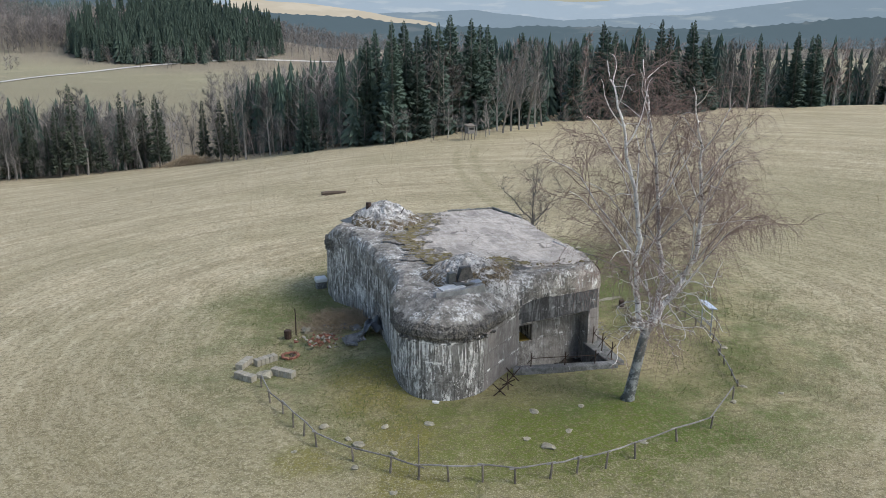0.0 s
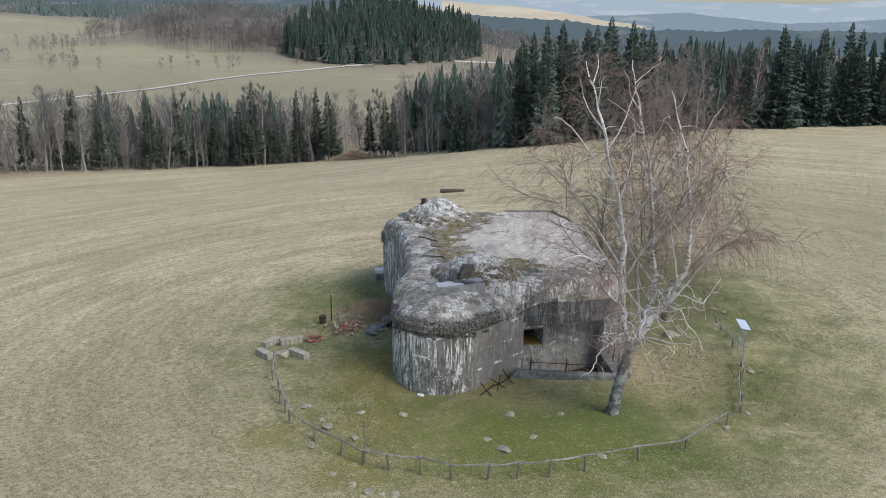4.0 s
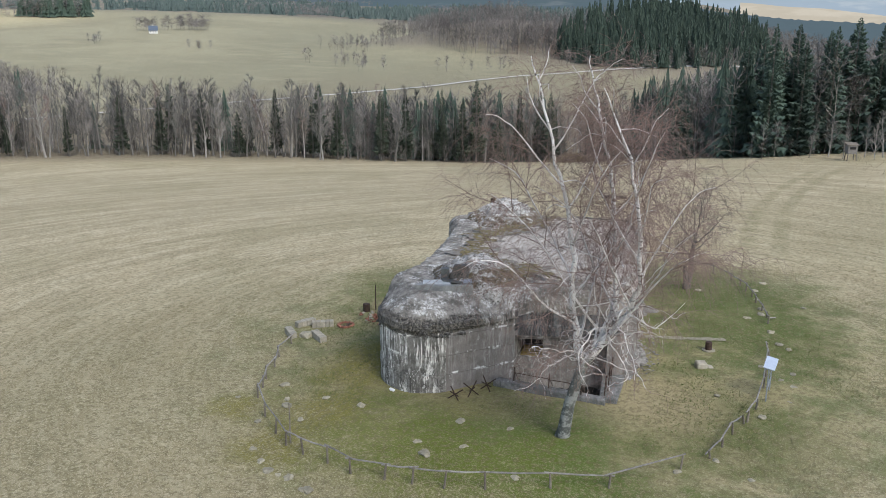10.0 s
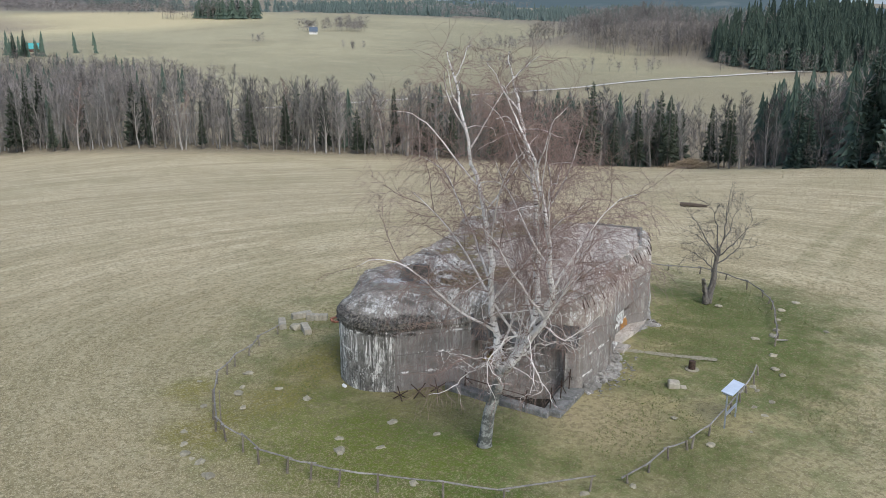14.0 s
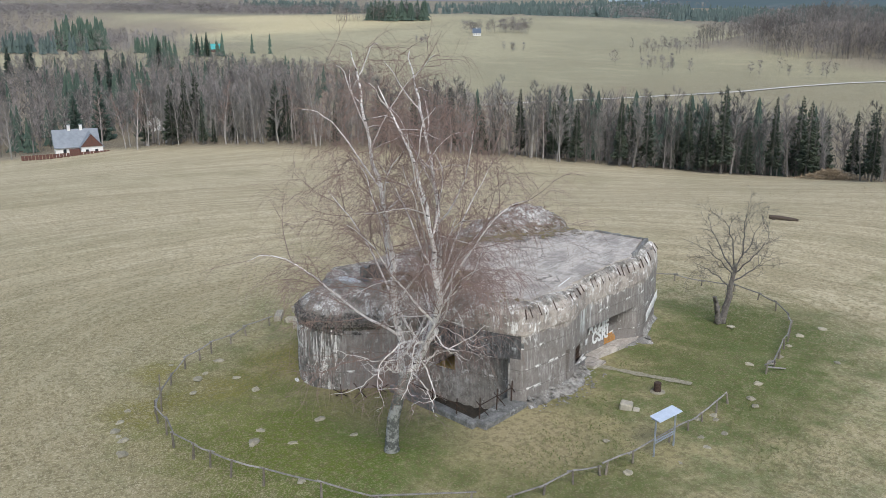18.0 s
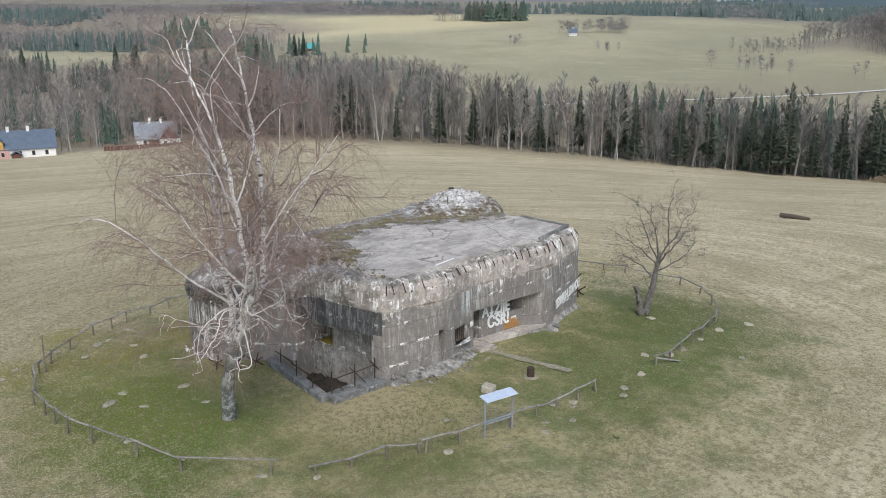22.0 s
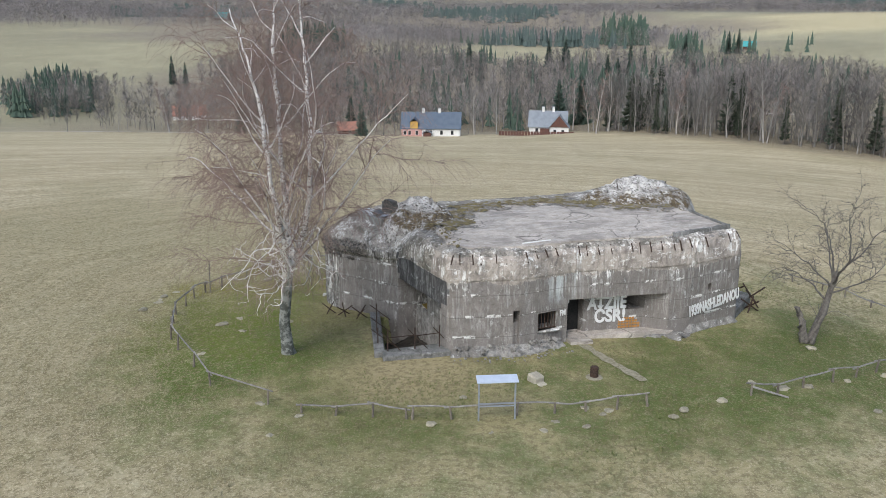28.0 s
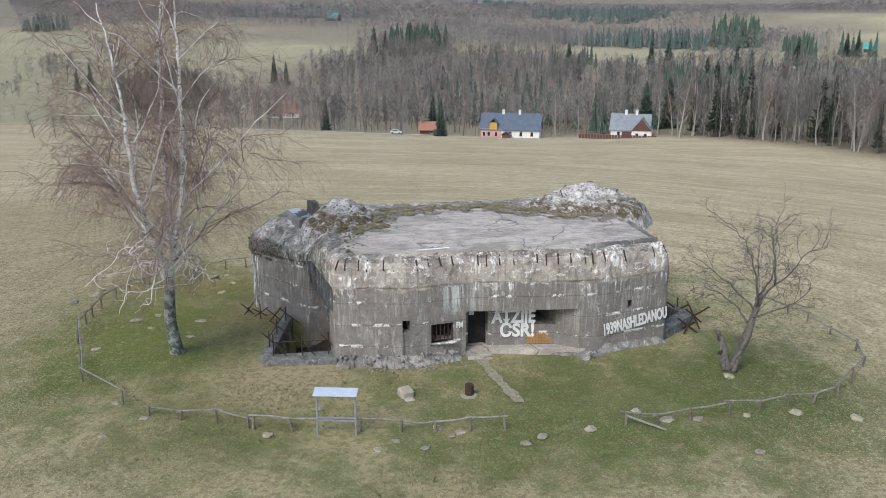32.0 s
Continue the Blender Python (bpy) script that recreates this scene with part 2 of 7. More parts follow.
M_PLATE = plain("dull_steel_plate", (0.1, 0.105, 0.1), (0.17, 0.175, 0.165), 3.0, 0.55, 0.6)
M_WHITE = plain("white_paint", (0.72, 0.72, 0.7), (0.62, 0.62, 0.6), 4.0, 0.7)
M_ORANGE = plain("orange_paint", (0.5, 0.24, 0.06), (0.38, 0.2, 0.07), 4.0, 0.8)
M_OCHRE = plain("ochre_paint", (0.36, 0.25, 0.05), (0.26, 0.19, 0.05), 3.0, 0.8)
M_GALV = plain("galvanised_steel", (0.36, 0.39, 0.43), (0.28, 0.3, 0.33), 4.0, 0.5, 0.5, 0.1)
M_RAIL = plain("weathered_rail_wood", (0.27, 0.255, 0.235), (0.15, 0.14, 0.125), 4.0, 0.9, 0, 0.5, 0.01, stretch=(1, 1, 1), vary=0.4)
M_POST = plain("old_post_wood", (0.12, 0.1, 0.08), (0.2, 0.175, 0.14), 5.0, 0.9, 0, 0.5, 0.01, vary=0.5)
M_LOG = plain("dark_timber", (0.06, 0.045, 0.035), (0.11, 0.085, 0.065), 4.0, 0.9)
M_STONE = plain("lichen_stone", (0.21, 0.192, 0.138), (0.34, 0.31, 0.228), 5.0, 0.9, 0, 0.7, 0.04, vary=0.4)
M_BLOCK = plain("concrete_block", (0.27, 0.245, 0.19), (0.38, 0.35, 0.28), 5.0, 0.9, 0, 0.6, 0.02, vary=0.25)
M_BRICK = plain("broken_red_brick", (0.3, 0.13, 0.08), (0.22, 0.1, 0.07), 9.0, 0.9, vary=0.6)
M_BRUSH = plain("dead_brushwood", (0.24, 0.18, 0.115), (0.36, 0.28, 0.18), 6.0, 0.9)
M_TARP = plain("black_tarp", (0.012, 0.015, 0.018), (0.03, 0.035, 0.04), 3.0, 0.4, spec=0.5)
M_BARK = plain("grey_bark", (0.2, 0.185, 0.165), (0.11, 0.1, 0.088), 7.0, 0.9, 0, 0.8, 0.03)
M_TWIG = plain("brown_twigs", (0.142, 0.13, 0.118), (0.21, 0.193, 0.174), 0.5, 0.9, vary=1.0)
M_TWIG2 = plain("grey_twigs", (0.132, 0.126, 0.114), (0.2, 0.19, 0.172), 0.5, 0.9, vary=1.0)
M_BTWIG = plain("reddish_birch_twigs", (0.25, 0.175, 0.148), (0.17, 0.122, 0.104), 1.5, 0.85)
M_SPRUCE = plain("spruce_needles", (0.05, 0.078, 0.06), (0.08, 0.114, 0.084), 0.7, 0.9, vary=0.5)
M_SPRUCE2 = plain("thin_spruce_needles", (0.036, 0.05, 0.034), (0.066, 0.076, 0.05), 0.7, 0.9, vary=0.4)


def birch_bark():
    s = Nodes("white_birch_bark", 0.75)
    z = s.noise(1.0, 4, 0.6, co=s.scaled(2.5, 2.5, 9.0))
    big = s.noise(1.3, 4, 0.6)
    c = s.mix(s.ramp(big, 0.4, 0.7), (0.78, 0.76, 0.73), (0.58, 0.55, 0.51))
    c = s.mix(s.ramp(z, 0.57, 0.63), c, (0.04, 0.035, 0.03))
    low = s.math("ADD", s.xyz()[2], s.math("MULTIPLY", s.noise(0.9), 3.0))
    c = s.mix(s.ramp(low, 6.4, 4.8), c, s.mix(s.ramp(s.noise(2.6, 5, 0.7), 0.44, 0.58), (0.085, 0.09, 0.08), (0.28, 0.285, 0.265)))
    s.color(c).bump(s.noise(12), 0.6, 0.03)
    return s.m


M_BIRCH = birch_bark()

# ---- the lie of the land ----
C0 = Vector((2.5, 56.3, 0.0))
BUNKER = pose(C0.x, C0.y, 0.0, 0, 0, 19.7)


def soft(v, k):
    return k * np.logaddexp(0, np.asarray(v, float) / k)


def sstep(v, a, b):
    s = np.clip((np.asarray(v, float) - a) / (b - a), 0, 1)
    return s * s * (3 - 2 * s)


def hump(x, y, cx, cy, r):
    return np.exp(-((x - cx) ** 2 + (y - cy) ** 2) / (r * r))


def land(x, y):
    """Height of the ground at x, y, in metres."""
    x, y = np.asarray(x, float), np.asarray(y, float)
    dx, dy = x - C0.x, y - C0.y
    r = np.hypot(dx, dy)
    w, n = soft(-x - 15, 15), soft(y - 75, 15)
    ws = 70 * (1 - np.exp(-w / 70))
    field = -0.102 * w + 0.0084 * ws - 0.0312 * n - 0.00378 * ws * n + 0.00176 * w * n
    field = field + 0.012 * soft(-dx * 0.2 - dy, 8) + 0.02 * soft(x - 35, 10)
    far = -25 + 20 * sstep(r, 420, 1050) + 45 * sstep(r, 1000, 2300) + 95 * sstep(r, 1900, 4300)
    far = far + 9 * hump(x, y, -860, 760, 330) - 34 * hump(x, y, -1500, 160, 300) + 22 * hump(x, y, -1350, 900, 450)
    far = far + 16 * hump(x, y, -1500, -380, 420) - 4 * hump(x, y, -420, -90, 120) + 6 * hump(x, y, -300, 660, 220)
    far = far - 30 * hump(x, y, 150, 1500, 800) - 45 * hump(x, y, 300, 3300, 1300)
    far = far + 8 * np.sin(x / 310 + 1.3) * np.sin(y / 270) * sstep(r, 700, 1500)
    far = far + 34 * hump(x, y, -250, 810, 105) + 34 * hump(x, y, -430, 820, 110) + 10 * hump(x, y, -110, 900, 120)
    far = far - 105 * sstep(y, 900, 1800) * sstep(x, -1000, -380)
    z = field + (far - field) * np.maximum(sstep(r, 265, 480), sstep(n + 0.55 * w, 158, 270))
    # earth heaped against the round end and the west wall
    z = z + 0.8 * hump(x, y, -3.6, 46.2, 2.6) + 0.5 * hump(x, y, -5.5, 52.0, 3.0)
    # the low rise on which the bunker stands
    z = z + hump(x, y, 4, 55, 34) * (0.44 + 0.02 * (y - 55))
    return z + 0.15 * hump(x, y, 10.1, 42.3, 2.2)


def gz(x, y):
    return float(land(x, y))


# ---- building helpers ----
def link_mesh(name, me, mat, parent=None, label="", smooth=False):
    ob = new(name, me)
    for m in (mat if isinstance(mat, (list, tuple)) else [mat]):
        me.materials.append(m)
    if smooth:
        for p in me.polygons:
            p.use_smooth = True
    if parent:
        ob.parent = parent
    if label:
        ob["label"] = label
    return ob


def part(name, bm, mat, parent=None, label="", smooth=False):
    """Links a bmesh as one mesh object under a thing or a part."""
    me = bpy.data.meshes.new(name)
    bm.to_mesh(me)
    bm.free()
    return link_mesh(name, me, mat, parent, label, smooth)


def raw(name, verts, faces, mat, parent=None, label="", smooth=False):
    me = bpy.data.meshes.new(name)
    me.from_pydata(verts, [], faces)
    me.update()
    return link_mesh(name, me, mat, parent, label, smooth)


def thing(name, m, label, category, group="", kind=""):
    e = new(name)
    e.matrix_world = m
    return tagged(e, label, category, group, kind)


def box(x0, y0, z0, x1, y1, z1, bevel=0.0, bm=None, m=None):
    bm = bm or bmesh.new()
    g = bmesh.ops.create_cube(bm, size=1.0)
    bmesh.ops.scale(bm, vec=(x1 - x0, y1 - y0, z1 - z0), verts=g["verts"])
    bmesh.ops.translate(bm, vec=((x0 + x1) / 2, (y0 + y1) / 2, (z0 + z1) / 2), verts=g["verts"])
    if m:
        bmesh.ops.transform(bm, matrix=m, verts=g["verts"])
    if bevel:
        es = {e for v in g["verts"] for e in v.link_edges}
        bmesh.ops.bevel(bm, geom=list(es), offset=bevel, segments=1, affect="EDGES")
    return bm


def prism(points, z0, z1, bm=None):
    """An upright prism over a plan outline (counter-clockwise)."""
    bm = bm or bmesh.new()
    lo = [bm.verts.new((x, y, z0)) for x, y in points]
    hi = [bm.verts.new((x, y, z1)) for x, y in points]
    n = len(points)
    for i in range(n):
        bm.faces.new((lo[i], lo[(i + 1) % n], hi[(i + 1) % n], hi[i]))
    bm.faces.new(hi)
    bm.faces.new(lo[::-1])
    return bm


def tube(verts, faces, pts, radii, sides=5):
    """Appends a tapering tube along pts to the lists verts, faces."""
    n0 = len(verts)
    pts = [Vector(p) for p in pts]
    k = len(pts)
    for i, p in enumerate(pts):
        d = (pts[min(i + 1, k - 1)] - pts[max(i - 1, 0)])
        d = d.normalized() if d.length > 1e-9 else Vector((0, 0, 1))
        a = d.cross(Vector((0, 0, 1)) if abs(d.z) < 0.9 else Vector((1, 0, 0))).normalized()
        b = d.cross(a)
        for j in range(sides):
            w = 2 * math.pi * j / sides
            q = p + (a * math.cos(w) + b * math.sin(w)) * radii[i]
            verts.append((q.x, q.y, q.z))
    for i in range(k - 1):
        for j in range(sides):
            a0, a1 = n0 + i * sides + j, n0 + i * sides + (j + 1) % sides
            faces.append((a0, a0 + sides, a1 + sides, a1))
    faces.append(tuple(n0 + j for j in range(sides)))
    faces.append(tuple(n0 + (k - 1) * sides + j for j in reversed(range(sides))))


def bar(name, a, b, r, mat, parent, sides=6, label="", r2=None):
    v, f = [], []
    tube(v, f, [a, b], [r, r if r2 is None else r2], sides)
    return raw(name, v, f, mat, parent, label)


def lump(rng, sx, sy, sz, subdiv=1, rough=0.25):
    """An uneven stone, flat underneath."""
    bm = bmesh.new()
    bmesh.ops.create_icosphere(bm, subdivisions=subdiv, radius=1.0)
    off = Vector((rng.random() * 50, rng.random() * 50, rng.random() * 50))
    for v in bm.verts:
        k = 1 + rough * noise.noise(v.co * 1.3 + off) * 2
        v.co = Vector((v.co.x * sx * k, v.co.y * sy * k, max(v.co.z, -0.45) * sz * k))
    return bm


# ---- the bunker ----
def outline():
    """The bunker's plan, counter-clockwise, as evenly spaced points with outward normals and a wing weight."""
    pts = [(5.15, -8.05), (5.95, -4.4), (5.5, -1.6), (6.28, 4.7), (6.3, 5.3), (5.45, 9.45), (-0.95, 9.75), (-2.7, 11.2)]
    pts += [(-5.8 + 2.85 * math.cos(radians(a)), 9.5 + 2.85 * math.sin(radians(a))) for a in range(40, 181, 14)]
    pts += [(-8.6, 7.6), (-7.75, 5.6), (-7.55, 2), (-7.55, -2), (-7.75, -5.6), (-8.6, -7.6)]
    pts += [(-5.85 + 2.9 * math.cos(radians(a)), -9.25 + 2.9 * math.sin(radians(a))) for a in range(180, 329, 14)]
    pts += [(-0.95, -8.95)]
    out = []
    step = 0.2
    for (x0, y0), (x1, y1) in zip(pts, pts[1:] + pts[:1]):
        n = max(1, round(math.hypot(x1 - x0, y1 - y0) / step))
        out += [(x0 + (x1 - x0) * i / n, y0 + (y1 - y0) * i / n) for i in range(n)]
    p = np.array(out)
    for _ in range(3):
        p = 0.25 * np.roll(p, 1, 0) + 0.5 * p + 0.25 * np.roll(p, -1, 0)
    return p


def normals(p, w):
    d = np.roll(p, -w, 0) - np.roll(p, w, 0)
    n = np.stack([d[:, 1], -d[:, 0]], 1)
    return n / np.linalg.norm(n, axis=1)[:, None]


def rim(w, k):
    """Inset and height of ring k of the rounded edge; w: 0 main block, 1 round wing."""
    main = [(0.0, 3.95), (-0.03, 4.05), (0.0, 4.55), (0.06, 4.95), (0.2, 5.22), (0.42, 5.42), (0.75, 5.5)]
    wing = [(-0.02, 3.5), (-0.1, 3.62), (-0.06, 3.95), (0.14, 4.2), (0.55, 4.55), (1.05, 4.92), (1.65, 5.25)]
    return tuple(a + (b - a) * w for a, b in zip(main[k], wing[k]))


def bunker_body():
    p = outline()
    n1, n2 = normals(p, 2), normals(p, 6)
    wing = np.clip((np.abs(p[:, 1] - 0.2) - 8.0) / 1.2, 0, 1) * np.clip((0.2 - p[:, 0]) / 1.5, 0, 1)
    for _ in range(6):
        wing = (np.roll(wing, 1) + wing + np.roll(wing, -1)) / 3
    verts, faces = [], []
    m = len(p)
    levels = [-2.2, -0.3] + [0.3 * i for i in range(0, 13)]
    rows = [(z, None) for z in levels] + [(None, k) for k in range(7)]
    for z, k in rows:
        for i in range(m):
            if k is None:
                zz = min(z, 3.5) if z > 3.5 else z
                zz = z * (1 - wing[i]) + z * 3.4 / 3.6 * wing[i] if z > 0 else z
                inset = 0.0
                rough = 0.035
            else:
                inset, zz = rim(wing[i], k)
                rough = 0.09 if k > 1 else 0.06
            nn = n1[i] if inset < 0.15 else n2[i]
            q = Vector((p[i, 0] - nn[0] * inset, p[i, 1] - nn[1] * inset, zz))
            e = noise.fractal(q * 0.9, 0.8, 2.0, 4) * rough + noise.noise(q * 4.0) * rough * 0.4
            verts.append((q.x + nn[0] * e, q.y + nn[1] * e, q.z + (e * 0.8 if k and k > 2 else 0)))
    for r in range(len(rows) - 1):
        for i in range(m):
            j = (i + 1) % m
            faces.append((r * m + i, r * m + j, (r + 1) * m + j, (r + 1) * m + i))
    top = (len(rows) - 1) * m
    faces.append(tuple(top + i for i in range(m)))
    faces.append(tuple(reversed(range(m))))
    me = bpy.data.meshes.new("body")
    me.from_pydata(verts, [], faces)
    me.update()
    return me


def carve(me, cutters):
    """The mesh me with the bmesh cutters taken out of it."""
    ob = new("raw_body", me)
    cut = []
    for bm in cutters:
        bmesh.ops.recalc_face_normals(bm, faces=bm.faces)
        c = part("cutter", bm, M_BLACK)
        cut.append(c)
        b = ob.modifiers.new("cut", "BOOLEAN")
        b.operation, b.object, b.solver = "DIFFERENCE", c, "EXACT"
    dg = bpy.context.evaluated_depsgraph_get()
    dg.update()
    res = bpy.data.meshes.new_from_object(ob.evaluated_get(dg))
    for o in [ob] + cut:
        bpy.data.objects.remove(o)
    res.name = "body"
    return res


bunker = thing("bunker", pose(-0.08, 0, 0) @ BUNKER, "weathered grey concrete bunker with rounded wings and painted slogans", "bunker")
LINTEL = 2.5
cutters = [
    # entrance niche, its door hole and gun port
    prism([(4.72, -1.5), (5.35, 3.2), (6.6, 4.75), (7.5, 4.75), (7.5, -1.5)], 0.0, LINTEL),
    prism([(2.5, -1.22), (5.2, -1.22), (5.2, -0.2), (2.5, -0.2)], 0.3, 2.3),
    prism([(2.6, 2.2), (5.9, 2.1), (5.9, 3.35), (2.6, 2.9)], 1.45, 2.3),
    # loophole slits and barred window of the front
    prism([(4.9, -4.72), (6.5, -4.8), (6.5, -4.35), (4.9, -4.45)], 1.7, 2.35),
    prism([(5.78, -4.72), (6.5, -4.78), (6.5, -4.38), (5.78, -4.44)], 0.5, 1.8),
    prism([(4.6, -3.25), (6.5, -3.35), (6.5, -2.1), (4.6, -2.2)], 1.05, 2.0),
    prism([(4.5, 6.95), (6.6, 6.9), (6.6, 7.2), (4.5, 7.15)], 2.25, 2.68),
    # south gun niche over the ditch
    prism([(4.2, -7.2), (-0.9, -7.9), (-0.9, -10.0), (4.4, -10.0)], -1.8, 2.6),
    prism([(-0.75, -5.6), (0.45, -5.6), (0.6, -8.2), (-0.85, -8.2)], 0.9, 2.0),
    prism([(-0.3, 7.9), (4.4, 8.5), (4.4, 11.0), (-0.3, 11.0)], -1.8, 2.6),
]
body = link_mesh("body", carve(bunker_body(), cutters), [M_WALL], bunker)


# ---- ground ----
EDGE = [(-250, -260), (-252, -60), (-250, 40), (-246, 96), (-120, 174), (-66, 208), (-45, 192), (-8, 170), (20, 197), (77, 226), (150, 244), (260, 262)]
PIT_S = [(-1.3, -6.6), (-1.6, -9.9), (4.35, -11.0), (4.4, -6.6)]
PIT_N = [(-1.3, 6.8), (4.2, 7.0), (3.0, 12.0), (-1.2, 10.8)]


def inside(poly, x, y):
    hit = np.zeros(np.shape(x), bool)
    for (x0, y0), (x1, y1) in zip(poly, poly[1:] + poly[:1]):
        if y0 != y1:
            hit ^= ((y0 > y) != (y1 > y)) & (x < (x1 - x0) * (y - y0) / (y1 - y0) + x0)
    return hit


def to_local(x, y):
    c, s = math.cos(radians(19.7)), math.sin(radians(19.7))
    dx, dy = x - C0.x, y - C0.y
    return dx * c + dy * s, -dx * s + dy * c


def to_world(x, y):
    p = BUNKER @ Vector((x, y, 0))
    return p.x, p.y


def ground_mesh():
    rad = [0.0]
    while rad[-1] < 4700:
        r = rad[-1]
        rad.append(r + (0.35 if r < 26 else 0.35 + (r - 26) * 0.03))
    seg = 288
    verts, faces = [(C0.x, C0.y, gz(C0.x, C0.y))], []
    a = np.arange(seg) * 2 * math.pi / seg
    for r in rad[1:]:
        x, y = C0.x + r * np.cos(a), C0.y + r * np.sin(a)
        z = land(x, y)
        if r < 90:
            z = z + (1 - sstep(r, 30, 60)) * np.array([0.05 * noise.noise((px * 0.7, py * 0.7, 0)) + 0.12 * noise.noise((px * 0.16, py * 0.16, 3)) for px, py in zip(x, y)])
        if r < 16:
            lx, ly = to_local(x, y)
            z = np.where(inside(PIT_S, lx, ly) | inside(PIT_N, lx, ly), -2.0, z)
        verts += list(zip(x.tolist(), y.tolist(), z.tolist()))
    for i in range(seg):
        faces.append((0, 1 + i, 1 + (i + 1) % seg))
    for k in range(len(rad) - 2):
        a0, b0 = 1 + k * seg, 1 + (k + 1) * seg
        for i in range(seg):
            j = (i + 1) % seg
            faces.append((a0 + i, b0 + i, b0 + j, a0 + j))
    return verts, faces


def meadow():
    """Dry winter meadow, green where it is trodden round the bunker, moss, leaf litter under the woods, far pastures."""
    s = Nodes("meadow", 0.95, spec=0.1).world_co()
    px, py, pz = s.xyz()
    big, mid, fine = s.noise(0.045, 5, 0.6), s.noise(0.35, 5, 0.65), s.noise(3.2, 5, 0.7)
    blade = s.noise(9, 4, 0.8)

    def disc(cx, cy, r0, r1, wob, ex=1.0):
        a = s.math("POWER", s.math("MULTIPLY", s.math("SUBTRACT", px, cx), ex), 2)
        b = s.math("POWER", s.math("SUBTRACT", py, cy), 2)
        d = s.math("SQRT", s.math("ADD", a, b))
        d = s.math("ADD", d, s.math("MULTIPLY", s.math("SUBTRACT", wob[0], 0.5), wob[1]))
        return s.ramp(d, r1, r0)

    # mown and raked rows that run round the bunker
    ddx, ddy = s.math("SUBTRACT", px, C0.x), s.math("SUBTRACT", py, C0.y)
    rr_ = s.math("SQRT", s.math("ADD", s.math("POWER", ddx, 2), s.math("POWER", ddy, 2)))
    wavy = s.math("ADD", rr_, s.math("MULTIPLY", big, 5.0))

    def rows(across, round_, detail=5):
        v = s.add("ShaderNodeCombineXYZ")
        s.link(s.math("MULTIPLY", wavy, across), v.inputs[0])
        s.link(s.math("MULTIPLY", s.math("DIVIDE", ddx, rr_), round_), v.inputs[1])
        s.link(s.math("MULTIPLY", s.math("DIVIDE", ddy, rr_), round_), v.inputs[2])
        return s.noise(1.0, detail, 0.6, co=v.outputs[0])

    raked, straw, hair = rows(0.42, 2.6), rows(1.7, 5.5), rows(5.5, 26.0, 3)
    dry = s.mix(s.ramp(raked, 0.38, 0.62), (0.495, 0.412, 0.264), (0.365, 0.305, 0.188))
    dry = s.mix(s.math("MULTIPLY", s.ramp(straw, 0.5, 0.64), 0.5), dry, (0.64, 0.55, 0.38))
    dry = s.mix(s.math("MULTIPLY", s.ramp(straw, 0.47, 0.36), 0.45), dry, (0.245, 0.2, 0.115))
    dry = s.mix(s.math("MULTIPLY", s.ramp(hair, 0.52, 0.64), 0.3), dry, (0.72, 0.63, 0.45))
    dry = s.mix(s.math("MULTIPLY", s.ramp(big, 0.47, 0.64), 0.34), dry, (0.25, 0.228, 0.12))
    dry = s.mix(s.math("MULTIPLY", s.ramp(mid, 0.5, 0.7), 0.38), dry, (0.235, 0.205, 0.112))
    # greener meadow to the south and north-east, and the two wheel tracks that bend towards the wood
    c = s.mix(s.math("MULTIPLY", disc(-3, 26, 12, 44, (mid, 18), 0.8), 0.6), dry, (0.185, 0.165, 0.082))
    c = s.mix(s.math("MULTIPLY", disc(38, 92, 10, 48, (mid, 26)), 0.45), c, (0.2, 0.185, 0.092))
    bend = s.math("ADD", s.math("SUBTRACT", px, 7.2), s.math("MULTIPLY", s.math("SUBTRACT", py, 90.0), 0.09))
    bend = s.math("SUBTRACT", bend, s.math("MULTIPLY", s.math("POWER", s.math("SUBTRACT", py, 118.0), 2), 0.0022))
    rut = s.ramp(s.math("ABSOLUTE", s.math("SUBTRACT", s.math("ABSOLUTE", bend), 1.5)), 1.1, 0.3)
    rut = s.math("MULTIPLY", rut, s.math("MULTIPLY", s.ramp(py, 80, 92), s.ramp(py, 165, 150)))
    c = s.mix(s.math("MULTIPLY", s.math("MULTIPLY", rut, s.ramp(mid, 0.3, 0.6)), 0.45), c, (0.15, 0.155, 0.062))
    ring = disc(C0.x + 3, C0.y - 2, 14, 25, (mid, 11))
    open_ = s.math("SUBTRACT", 1.0, s.math("MULTIPLY", ring, 0.65))
    green = s.mix(s.ramp(mid, 0.36, 0.64), (0.1, 0.128, 0.04), (0.275, 0.24, 0.118))
    c = s.mix(s.math("MULTIPLY", disc(C0.x + 3, C0.y - 1, 12, 28, (mid, 14)), 0.86), c, green)
    c = s.mix(s.math("MULTIPLY", disc(8.6, 39.6, 2.5, 7.5, (mid, 7), 0.8), 0.85), c, (0.066, 0.108, 0.018))
    c = s.mix(s.math("MULTIPLY", disc(3.5, 37.5, 2, 7, (mid, 8), 0.55), 0.7), c, (0.125, 0.142, 0.026))
    c = s.mix(s.math("MULTIPLY", disc(16, 38.5, 1, 5, (mid, 6), 0.7), 0.6), c, (0.085, 0.12, 0.026))
    for cx, cy, r0, r1 in ((-3.5, 44.3, 1.5, 4.5), (-4.2, 46.0, 0.8, 3.2), (-2.3, 38.7, 0.8, 3.2), (-1.9, 34.3, 0.5, 3.4), (-6.5, 36.5, 0.2, 2.4)):
        c = s.mix(s.math("MULTIPLY", disc(cx, cy, r0, r1, (mid, 4)), 0.68), c, (0.19, 0.162, 0.04))
